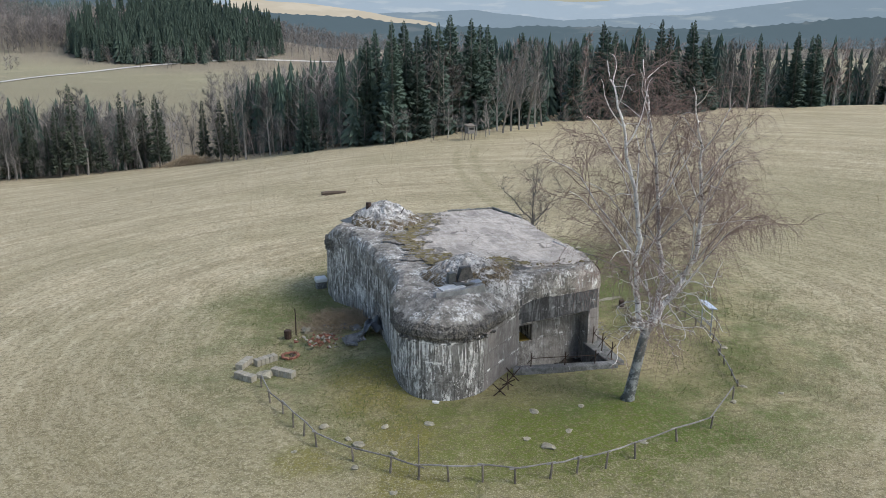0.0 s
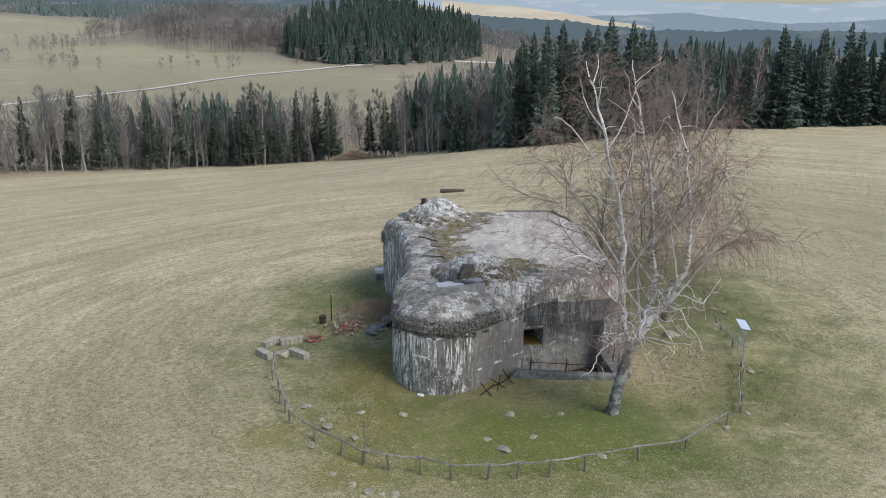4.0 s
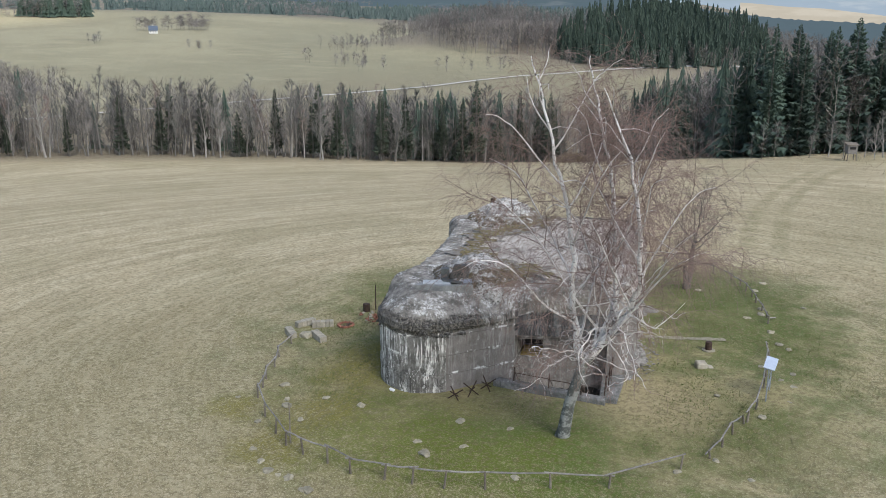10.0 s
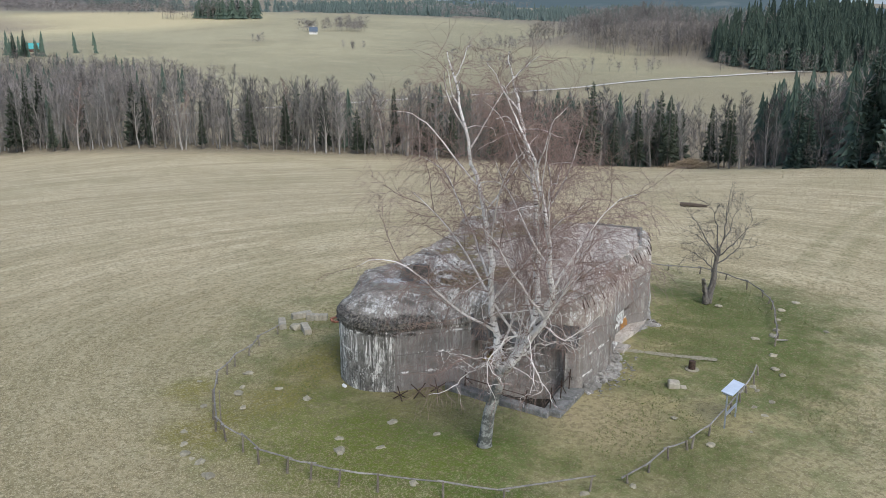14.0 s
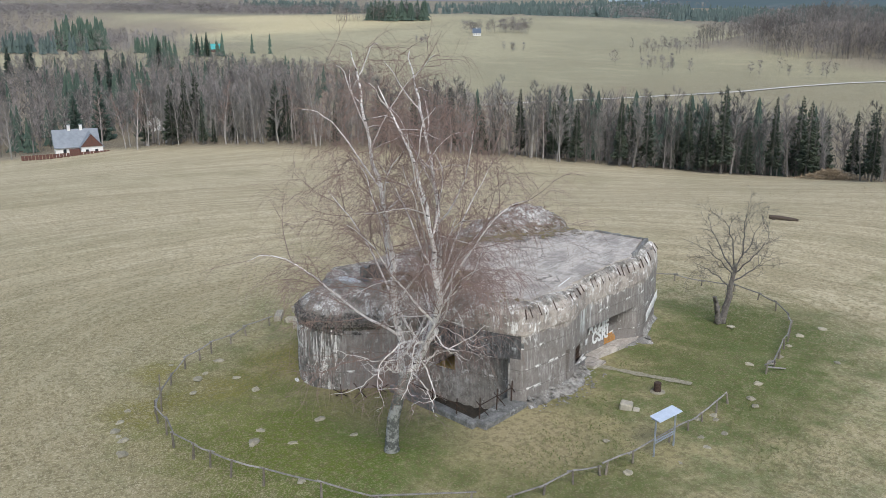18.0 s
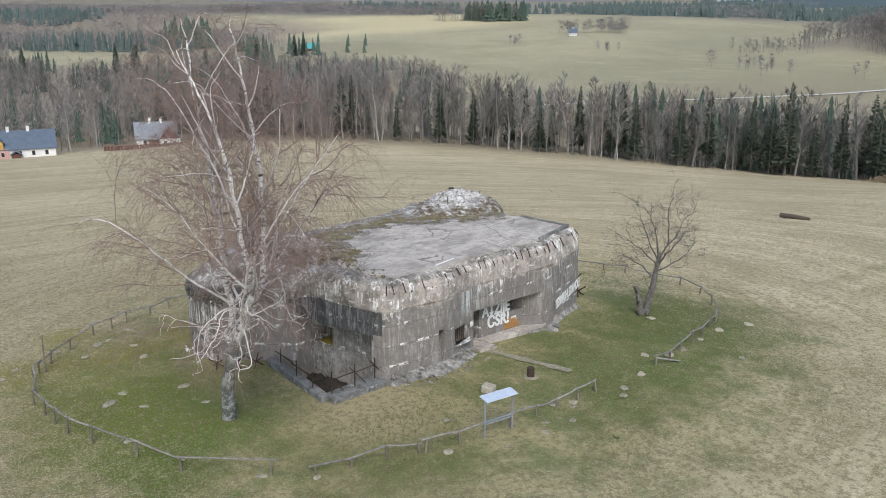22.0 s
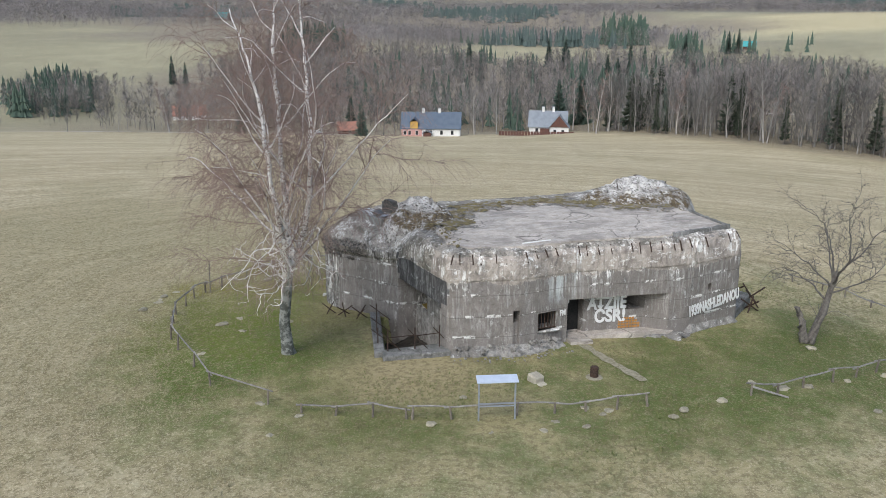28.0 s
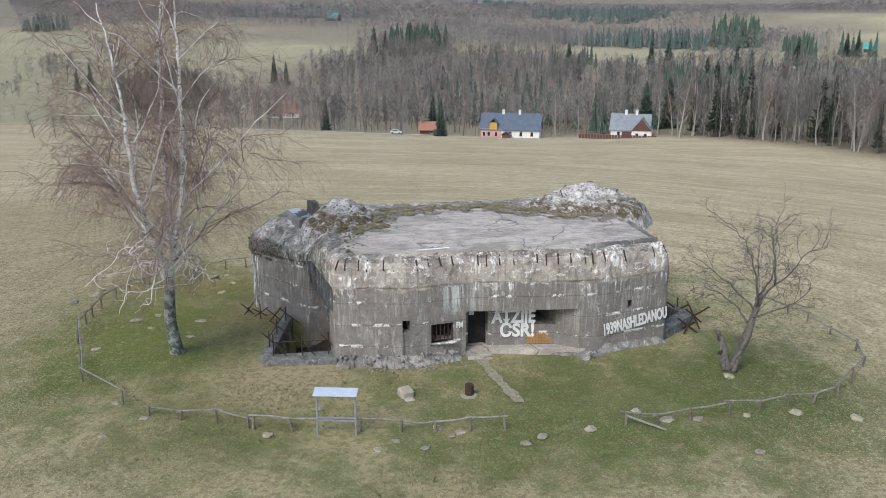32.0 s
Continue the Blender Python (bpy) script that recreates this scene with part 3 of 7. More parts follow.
    c = s.mix(s.math("MULTIPLY", disc(-11, 61, 2, 10, (mid, 8)), 0.6), c, (0.098, 0.128, 0.034))
    c = s.mix(s.math("MULTIPLY", disc(10.5, 71, 2.5, 10, (mid, 8)), 0.85), c, (0.07, 0.102, 0.024))
    c = s.mix(s.math("MULTIPLY", disc(14.5, 62.5, 2, 9, (mid, 8)), 0.8), c, (0.082, 0.112, 0.028))
    c = s.mix(s.math("MULTIPLY", disc(17, 47, 1, 6, (mid, 6), 0.6), 0.6), c, (0.11, 0.125, 0.04))
    # worn dry grass before the ditch and the front
    c = s.mix(s.math("MULTIPLY", disc(12.6, 48.6, 1.5, 5, (mid, 5)), 0.75), c, (0.34, 0.275, 0.16))
    c = s.mix(s.math("MULTIPLY", disc(4.5, 43.6, 0.5, 3, (mid, 4), 0.5), 0.5), c, (0.28, 0.225, 0.11))
    c = s.mix(s.math("MULTIPLY", s.ramp(s.noise(0.9, 5, 0.75), 0.55, 0.7), s.math("MULTIPLY", open_, 0.45)), c, (0.36, 0.305, 0.185))
    # far land
    a = s.math("POWER", s.math("SUBTRACT", px, C0.x), 2)
    b = s.math("POWER", s.math("SUBTRACT", py, C0.y), 2)
    r = s.math("SQRT", s.math("ADD", a, b))
    past = s.noise(0.0028, 4, 0.5)
    far = s.mix(s.ramp(past, 0.42, 0.58), (0.26, 0.245, 0.158), (0.36, 0.33, 0.21))
    far = s.mix(s.math("MULTIPLY", s.ramp(s.noise(0.011, 5, 0.6), 0.5, 0.65), 0.5), far, (0.22, 0.205, 0.13))
    far = s.mix(s.math("MULTIPLY", s.ramp(s.noise(0.045, 6, 0.75), 0.46, 0.62), 0.4), far, (0.23, 0.205, 0.135))
    far = s.mix(s.math("MULTIPLY", s.ramp(s.noise(1.0, 5, 0.7, co=s.scaled(0.012, 0.05, 1, turn=0.6)), 0.5, 0.64), 0.35), far, (0.43, 0.39, 0.26))
    wooded = s.ramp(r, 880, 1150)
    for cx, cy, r0, r1, ex in ((-800, 760, 380, 620, 0.8), (-980, -260, 120, 280, 0.7), (-860, 110, 40, 130, 1.0), (-900, -560, 150, 330, 0.6), (-1500, 480, 150, 360, 0.6), (-180, 2250, 260, 480, 0.7)):
        wooded = s.math("MULTIPLY", wooded, s.math("SUBTRACT", 1.0, disc(cx, cy, r0, r1, (past, 120), ex)))
    far = s.mix(s.math("MULTIPLY", wooded, 0.85), far, (0.15, 0.135, 0.12))
    far = s.mix(s.math("MULTIPLY", disc(-180, 2250, 230, 420, (past, 160), 0.7), 0.9), far, (0.62, 0.55, 0.4))
    c = s.mix(s.ramp(s.math("ADD", r, s.math("MULTIPLY", big, 60)), 300, 420), c, far)
    c = s.mix(s.math("MULTIPLY", s.math("MULTIPLY", s.ramp(px, -255, -275), s.ramp(px, -760, -640)), s.math("MULTIPLY", s.math("MULTIPLY", s.ramp(py, 300, 210), s.ramp(py, -170, -80)), 0.8)), c, (0.2, 0.17, 0.13))
    # yellow hill pasture, the lit slope's brightness put into its colour
    c = s.mix(s.math("MULTIPLY", disc(-1340, 640, 160, 340, (past, 260)), 0.75), c, (0.6, 0.51, 0.3))
    for cx, cy, r1, ex in ((-600, 0, 190, 0.8), (-540, 200, 150, 0.8), (-240, 800, 170, 0.8), (-430, 820, 150, 0.9), (-120, 860, 140, 0.9), (-1500, 0, 620, 0.8)):
        c = s.mix(s.math("MULTIPLY", disc(cx, cy, r1 * 0.7, r1, (past, r1 * 0.8), ex), 0.85), c, (0.2, 0.17, 0.14))
    c = s.mix(s.math("MULTIPLY", disc(-210, 400, 110, 270, (past, 120)), 0.55), c, (0.2, 0.172, 0.115))
    # leaf litter under the wood behind the meadow
    c = s.mix(s.math("MULTIPLY", s.math("MULTIPLY", s.ramp(r, 150, 190), s.ramp(r, 420, 360)), s.ramp(s.math("ADD", s.math("MULTIPLY", py, 0.86), s.math("MULTIPLY", px, -0.5)), 196, 212)), c, (0.15, 0.122, 0.088))
    c = s.mix(s.math("MULTIPLY", s.ramp(fine, 0.47, 0.59), 0.62), c, (0.14, 0.118, 0.06))
    c = s.mix(s.math("MULTIPLY", s.ramp(s.noise(1.7, 6, 0.8), 0.55, 0.62), s.math("MULTIPLY", open_, 0.36)), c, (0.56, 0.48, 0.32))
    c = s.mix(s.math("MULTIPLY", s.ramp(blade, 0.52, 0.61), s.math("MULTIPLY", open_, 0.42)), c, (0.66, 0.58, 0.4))
    s.color(c)
    s.bump(s.math("ADD", s.math("MULTIPLY", fine, 0.6), s.math("MULTIPLY", blade, 0.4)), 0.8, 0.12)
    return s.m


M_GROUND = meadow()
gv, gf = ground_mesh()
ground = tagged(raw("ground", gv, gf, M_GROUND, smooth=True), "dry mown meadow with green grass round the bunker", "ground", kind="structure")

# ---- bunker: skin, roof, openings ----
M_LIMEPLATE = plain("pale_limed_steel", (0.55, 0.56, 0.55), (0.38, 0.4, 0.4), 4.0, 0.7)
for mslot in (M_PAINT, M_NICHE, M_LINTEL):
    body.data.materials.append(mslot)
for poly in body.data.polygons:
    cx, cy, cz = poly.center
    if cx > 3.2 and cz < 5.3:
        poly.material_index = 1
    if -4.3 < cx < 0.2 and cy < -8.2 and cz < 3.45:
        poly.material_index = 1
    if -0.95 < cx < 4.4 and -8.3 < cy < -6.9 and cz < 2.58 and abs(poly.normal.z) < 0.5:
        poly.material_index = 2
    # the south face above the niche takes a darker concrete
    if -0.85 < cx < 5.0 and cy < -6.9 and 2.55 < cz < 4.0 and poly.normal.y < -0.8:
        poly.material_index = 3


def mound(name, cx, cy, base, top, rx, ry, seed, mat, label):
    """A heap of broken concrete over a wing: steep in the middle, ragged at the foot."""
    verts, faces = [], []
    rings, seg = 22, 56
    off = Vector((seed * 7.1, seed * 3.3, 0))
    for k in range(rings + 1):
        f = k / rings
        for j in range(seg):
            a = 2 * math.pi * j / seg
            wob = 1 + 0.16 * noise.noise(Vector((math.cos(a), math.sin(a), 0)) * 1.6 + off)
            x, y = cx + rx * f * wob * math.cos(a), cy + ry * f * wob * math.sin(a)
            q = Vector((x, y, 0))
            h = 1.05 - math.sqrt((f * 1.04) ** 2 + 0.01)
            z = base + (top - base) * h + (0.16 * noise.fractal(q * 1.4 + off, 0.7, 2.1, 5) + 0.1 * abs(noise.noise(q * 4.5 + off))) * (0.25 + min(1, 3 * f) * (1 - f) * 2.2)
            verts.append((x, y, z - 1.1 * max(0, f - 0.8) * 5 * max(0, f - 0.8) * 5))
    for k in range(rings):
        for j in range(seg):
            i = (j + 1) % seg
            faces.append((k * seg + j, (k + 1) * seg + j, (k + 1) * seg + i, k * seg + i))
    return raw(name, verts, faces, mat, bunker, label)


def mound_mat():
    s = Nodes("mossy_rubble_concrete", 0.95, spec=0.15)
    z = s.xyz()[2]
    n1, n2, n3 = s.noise(1.6, 5, 0.7), s.noise(7, 5, 0.75), s.noise(0.8, 4, 0.6)
    c = s.mix(s.ramp(n1, 0.38, 0.62), (0.58, 0.56, 0.52), (0.27, 0.255, 0.232))
    c = s.mix(s.ramp(n2, 0.52, 0.6), c, (0.06, 0.052, 0.045))
    c = s.mix(s.ramp(s.noise(11, 4, 0.7), 0.62, 0.7), c, (0.55, 0.54, 0.52))
    moss = s.mix(s.ramp(n2, 0.4, 0.6), (0.06, 0.048, 0.036), (0.17, 0.13, 0.075))
    edge = s.math("ADD", z, s.math("MULTIPLY", s.math("SUBTRACT", n3, 0.5), 1.5))
    c = s.mix(s.math("MULTIPLY", s.math("MULTIPLY", s.ramp(edge, 6.15, 5.9), s.ramp(edge, 5.15, 5.4)), s.ramp(s.noise(2.2, 6, 0.8), 0.44, 0.52)), c, moss)
    s.color(c).bump(s.math("ADD", s.math("MULTIPLY", n1, 0.5), s.math("MULTIPLY", n2, 0.5)), 0.9, 0.15)
    return s.m


M_MOUND = mound_mat()
mound("rubble_mound", -3.5, -6.9, 5.2, 6.75, 3.3, 2.6, 1, M_MOUND, "pale broken concrete heap with mossy foot")
mound("rubble_mound", -4.35, 8.35, 5.35, 7.0, 3.1, 4.2, 2, M_MOUND, "pale broken concrete heap with mossy foot")


def slab():
    """The flat worn roof screed with its ragged outline."""
    pts = [(4.75, -6.6), (5.3, -3.9), (5.0, -1.4), (5.55, 4.4), (5.4, 5.2), (4.5, 8.6), (1.5, 9.0), (-0.9, 8.6), (-1.6, 6.2), (-3.4, 4.0), (-5.0, 2.0), (-4.9, -2.5), (-3.6, -4.6), (-1.0, -5.6), (0.6, -7.2), (3.4, -7.5)]
    p = []
    for (x0, y0), (x1, y1) in zip(pts, pts[1:] + pts[:1]):
        n = max(1, round(math.hypot(x1 - x0, y1 - y0) / 0.3))
        for i in range(n):
            x, y = x0 + (x1 - x0) * i / n, y0 + (y1 - y0) * i / n
            p.append((x + 0.22 * noise.noise((x * 1.7, y * 1.7, 1)), y + 0.22 * noise.noise((x * 1.7, y * 1.7, 7))))
    return prism(p, 5.3, 5.56)


part("roof_slab", slab(), M_SLAB, bunker, "pale worn flat concrete roof slab")
M_MOSS = plain("dry_roof_moss", (0.1, 0.078, 0.045), (0.2, 0.165, 0.07), 4.0, 0.95, 0, 0.9, 0.06)
rng = random.Random(5)
M_GRIT = plain("roof_grit", (0.14, 0.125, 0.105), (0.26, 0.24, 0.21), 6.0, 0.95, 0, 0.9, 0.04)
for x0, y0, x1, y1, spread, n in ((-4.6, 2.5, -4.6, -2.5, 0.5, 26), (-4.4, -2.8, -1.0, -5.9, 0.55, 40), (0.2, -6.9, 4.4, -7.3, 0.3, 40), (-4.4, 2.6, -1.4, 6.2, 0.4, 30), (-1.2, 6.4, -0.6, 8.6, 0.3, 20)):
    for i in range(n):
        f = rng.random()
        s = 0.03 + 0.07 * rng.random() ** 2
        bm = lump(rng, s * 1.4, s * 1.2, s * 0.8, 1, 0.6)
        bmesh.ops.translate(bm, vec=(x0 + (x1 - x0) * f + rng.gauss(0, spread), y0 + (y1 - y0) * f + rng.gauss(0, spread), 5.57 + s * 0.2), verts=bm.verts)
        part("moss_tuft", bm, M_MOSS if rng.random() < 0.5 else M_GRIT, bunker)


def roof_growth(seed, lift, reach, bias, mat, label):
    """A ragged mat that creeps over the roof slab from its broken western and southern edges."""
    line = [(-0.6, -5.9), (-1.0, -5.6), (-3.6, -4.6), (-4.9, -2.5), (-5.0, 2.0), (-3.4, 4.0), (-1.6, 6.2), (-0.9, 8.6)]
    step = 0.11
    rim_ = outline()
    verts, faces, ids = [], [], {}

    def grown(x, y):
        d = min(math.hypot(x - x0 - (x1 - x0) * u, y - y0 - (y1 - y0) * u) for (x0, y0), (x1, y1) in zip(line, line[1:])
                for u in (max(0.0, min(1.0, ((x - x0) * (x1 - x0) + (y - y0) * (y1 - y0)) / ((x1 - x0) ** 2 + (y1 - y0) ** 2))),))
        if d > reach:
            return False
        n = noise.fractal((x * 0.8 + seed, y * 0.8, seed), 0.6, 2.2, 6)
        return n > bias + d / reach - 0.45

    def corner(i, j):
        if (i, j) not in ids:
            x, y = -6.4 + i * step, -8.0 + j * step
            ids[i, j] = len(verts)
            verts.append((x + 0.04 * noise.noise((x * 5, y * 5, 1)), y + 0.04 * noise.noise((x * 5, y * 5, 4)), lift + 0.05 * noise.noise((x * 3.1, y * 3.1, seed)) + 0.035 * noise.noise((x * 9, y * 9, seed))))
        return ids[i, j]

    for i in range(104):
        for j in range(156):
            x, y = -6.4 + (i + 0.5) * step, -8.0 + (j + 0.5) * step
            if grown(x, y) and np.min(np.hypot(rim_[:, 0] - x, rim_[:, 1] - y)) > 0.95:
                faces.append((corner(i, j), corner(i + 1, j), corner(i + 1, j + 1), corner(i, j + 1)))
    tagged(raw("moss_mat", verts, faces, mat, bunker, label), kind="stuff")


roof_growth(3, 5.59, 1.9, 0.0, M_GRIT, "grey crumbled grit over the roof edge")
roof_growth(11, 5.6, 1.6, 0.02, M_MOSS, "brown dry moss over the roof edge")

M_COLLAR = concrete('crumbled_dark_concrete', (0.15, 0.14, 0.125), (0.07, 0.065, 0.058), (0.42, 0.41, 0.38), 0.3)


def rim_strip(name, i0, i1, inset, width, z0, z1, mat, label):
    """A low broken kerb that follows the outline from point i0 to i1."""
    p = outline()
    nn = normals(p, 5)
    bm = bmesh.new()
    prev = None
    for i in range(i0, i1 + 1):
        i %= len(p)
        q, n = p[i], nn[i]
        top = z1 + 0.07 * noise.noise((q[0] * 2, q[1] * 2, 0)) + 0.05 * noise.noise((q[0] * 6, q[1] * 6, 0))
        ring = [bm.verts.new((q[0] - n[0] * d, q[1] - n[1] * d, z)) for d, z in ((inset, z0), (inset + 0.04, top), (inset + width, top), (inset + width, z0))]
        if prev:
            for a in range(4):
                bm.faces.new((prev[a], prev[(a + 1) % 4], ring[(a + 1) % 4], ring[a]))
        else:
            bm.faces.new(ring[::-1])
        prev = ring
    bm.faces.new(prev)
    bmesh.ops.recalc_face_normals(bm, faces=bm.faces)
    return part(name, bm, mat, bunker, label)


PL = outline()


def near_index(x, y):
    return int(np.argmin(np.hypot(PL[:, 0] - x, PL[:, 1] - y)))


rim_strip("parapet", near_index(6.28, 4.7), near_index(1.0, 9.7), 0.66, 0.2, 5.3, 5.66, M_KERB, "dark cracked low concrete parapet")
bar("roof_batten", (4.85, -3.9, 5.6), (4.65, -2.2, 5.6), 0.04, M_WHITE, bunker, 4, "pale metal strip on the roof edge")

for ya, yb in (((-8.0, -8.2), (-2.4, -11.2)), ((-3.0, 11.6), (-8.2, 8.6))):
    i0, i1 = near_index(*ya), near_index(*yb)
    for i in range(i0, i1 if i1 > i0 else i1 + len(PL)):
        q, n = PL[i % len(PL)], normals(PL, 3)[i % len(PL)]
        for z in (3.3, 3.46, 3.62, 3.78, 3.94):
            if noise.noise((q[0], q[1], z)) > 0.12 or rng.random() < 0.2:
                continue
            sz = rng.uniform(0.04, 0.12)
            bm = lump(rng, sz * 1.3, sz * 1.3, sz, 1, 0.5)
            bmesh.ops.translate(bm, vec=(q[0] + n[0] * 0.03 + rng.gauss(0, 0.03), q[1] + n[1] * 0.03 + rng.gauss(0, 0.03), z + rng.gauss(0, 0.05)), verts=bm.verts)
            part("aggregate_lump", bm, M_COLLAR, bunker)

# rebar stubs and crumbs along the broken rim
NN = normals(PL, 3)
k0, k1 = near_index(5.15, -8.05), near_index(5.45, 9.45)
for i in range(k0, k1 if k1 > k0 else k1 + len(PL), 3):
    i %= len(PL)
    q, n = PL[i], NN[i]
    side = Vector((-n[1], n[0], 0)) * rng.uniform(-0.12, 0.12)
    if rng.random() < 0.85:
        a = Vector((q[0] - n[0] * 0.26, q[1] - n[1] * 0.26, 5.34)) + side
        b = Vector((q[0] + n[0] * 0.01, q[1] + n[1] * 0.01, 5.0 - rng.uniform(0, 0.2))) + side * 1.1
        bar("rebar", a, b, rng.uniform(0.022, 0.045), M_RUST, bunker, 5)
    for _ in range(2):
        sz = 0.03 + 0.09 * rng.random() ** 2
        d = rng.uniform(0.28, 0.75)
        bm = lump(rng, sz * 1.5, sz * 1.3, sz * 0.8, 1, 0.6)
        bmesh.ops.translate(bm, vec=Vector((q[0] - n[0] * d, q[1] - n[1] * d, 5.2 + 0.4 * min(0.7, d - 0.2))) + Vector((-n[1], n[0], 0)) * rng.uniform(-0.3, 0.3), verts=bm.verts)
        part("rim_lump", bm, M_RUBBLE if rng.random() < 0.75 else M_COLLAR, bunker)


# sill of broken concrete along the foot of the walls
def plinth(name, i0, i1, height, reach, label):
    """A crumbling slope that follows the wall's foot, rough at two scales."""
    verts, faces = [], []
    m = 11
    cols = (i1 - i0) * 3 + 1
    for c in range(cols):
        u = i0 + c / 3
        i, f = int(u), u - int(u)
        q = PL[i % len(PL)] * (1 - f) + PL[(i + 1) % len(PL)] * f
        n = NN[i % len(PL)]
        fade = min(1, c / 6, (cols - 1 - c) / 6)
        out = reach * (1 + 0.45 * noise.fractal((q[0] * 0.9, q[1] * 0.9, 4), 0.8, 2, 4))
        for k in range(m + 1):
            d = -0.1 + (out + 0.1) * k / m
            x, y = q[0] + n[0] * d, q[1] + n[1] * d
            r = noise.fractal((x * 1.6, y * 1.6, 2), 0.7, 2.2, 5) * 0.06 + abs(noise.noise((x * 8, y * 8, 5))) * 0.1
            z = (height * (1 - (k / m) ** 1.5) + r) * fade + 0.28 - 0.2 * k / m - (0.3 if k == m else 0)
            verts.append((x, y, z))
    for c in range(cols - 1):
        for k in range(m):
            a = c * (m + 1) + k
            faces.append((a, a + 1, a + m + 2, a + m + 1))
    return raw(name, verts, faces, M_RUBBLE, bunker, label)


plinth("footing", near_index(5.2, -7.9), near_index(5.5, -1.75), 0.24, 0.62, "pale crumbling concrete footing")
plinth("footing", near_index(6.3, 5.4), near_index(5.45, 9.3), 0.24, 0.28, "grey crumbling concrete footing")
for (x, y, s_, rz, rx, ry) in ((6.55, 4.3, 0.5, 20, 14, -8), (6.25, 3.6, 0.4, 70, -10, 12), (6.75, 5.1, 0.42, 110, 18, 10), (6.0, 2.9, 0.3, 40, 8, -14), (6.9, 4.7, 0.2, 0, 10, 20)):
    bm = lump(rng, s_ * 1.1, s_ * 0.8, s_ * 0.35, 2, 0.5)
    bmesh.ops.transform(bm, matrix=pose(x, y, 0.1, rx, ry, rz), verts=bm.verts)
    part("concrete_lump", bm, M_RUBBLE, bunker)
for i in range(170):
    k = rng.randrange(near_index(5.3, -7.6), near_index(5.5, -1.9))
    q, n = PL[k], NN[k]
    d = rng.uniform(0.05, 1.5)
    s = (0.025 + 0.1 * rng.random() ** 2) * (1.2 - 0.45 * d)
    bm = lump(rng, s * 1.4, s, s * 0.7, 1, 0.6)
    bmesh.ops.translate(bm, vec=(q[0] + n[0] * d, q[1] + n[1] * d, 0.28 * max(0, 1 - d / 0.8) + 0.34 - 0.16 * min(1, d / 0.6)), verts=bm.verts)
    part("concrete_chunk", bm, M_RUBBLE, bunker)

# entrance: notice, sill, and black panels for the shade in door, ports and slits
part("door_shade", box(4.3, -1.2, 0.28, 4.36, -0.22, 2.28, 0.02), M_BLACK, bunker, "black panel for the shade inside the open doorway")
part("notice", box(4.4, -1.1, 1.9, 4.43, -0.84, 2.25), M_WHITE, bunker, "small white notice sheet")
part("door_sill", prism([(4.0, -1.45), (6.1, -1.5), (6.3, -0.3), (4.0, -0.3)], -0.6, 0.33), M_SLAB, bunker)
part("niche_floor", prism([(4.6, -0.4), (5.4, 3.2), (6.3, 4.6), (6.2, 3.0), (5.6, -0.35)], -0.6, 0.36), M_SLAB, bunker, "pale concrete niche floor")
part("port_shade", box(2.9, 2.2, 1.4, 2.96, 2.95, 2.35), M_BLACK, bunker, "black panel for the shade inside the gun port")
part("slit_shade", box(5.0, -4.75, 0.5, 5.05, -4.4, 2.4), M_BLACK, bunker)
part("window_hole_shade", box(4.7, -3.3, 1.0, 4.76, -2.1, 2.05), M_BLACK, bunker)
part("slit_shade", box(4.6, 6.9, 2.05, 4.66, 7.2, 3.0), M_BLACK, bunker)
part("port_shade", box(-0.85, -5.7, 0.85, 0.6, -5.62, 2.05), M_BLACK, bunker, "black panel for the shade inside the gun port")
part("port_floor", box(-0.75, -7.6, 0.86, 0.5, -6.0, 0.93), M_OCHRE, bunker, "ochre painted gun port floor")
grille = part("window_grille", box(5.5, -3.3, 1.06, 5.54, -2.12, 1.12), M_RUST, bunker, "rusted steel window bars")
for i in range(6):
    y = -3.2 + i * 0.2
    bar("grille_bar", (5.56 - i * 0.025, y, 1.06), (5.56 - i * 0.025, y, 1.98), 0.028, M_RUST, grille, 5)
part("window_sill", box(5.3, -3.4, 0.93, 5.85, -2.0, 1.05, 0.03), M_RUBBLE, bunker)


def lettering(text, at, turn, size, mat, label, lean=0.0, squeeze=1.0, climb=0.0):
    cu = bpy.data.curves.new("lettering", "FONT")
    cu.body, cu.size, cu.extrude, cu.offset, cu.shear = text, size, 0.012, size * 0.035, lean
    ob = new("lettering_source", cu)
    dg = bpy.context.evaluated_depsgraph_get()
    me = bpy.data.meshes.new_from_object(ob.evaluated_get(dg))
    bpy.data.objects.remove(ob)
    me.transform(pose(*at, 0, 0, turn) @ pose(0, 0, 0, 90, 0, 0) @ pose(0, 0, 0, 0, 0, climb) @ Matrix.Diagonal((squeeze, 1, 1, 1)))
    me.materials.clear()
    return link_mesh("lettering", me, mat, bunker, label)


wall_turn = math.degrees(math.atan2(3.2 + 1.5, 5.35 - 4.72))
bx = lambda y: 4.72 + (y + 1.5) * 0.134 + 0.05
lettering("ATZIJE", (bx(0.0), 0.0, 1.6), wall_turn, 0.98, M_WHITE, "white painted slogan on the niche wall", squeeze=0.78)
lettering("\u010cSR!", (bx(0.4), 0.4, 0.85), wall_turn, 0.98, M_WHITE, "white painted slogan on the niche wall", squeeze=0.9)
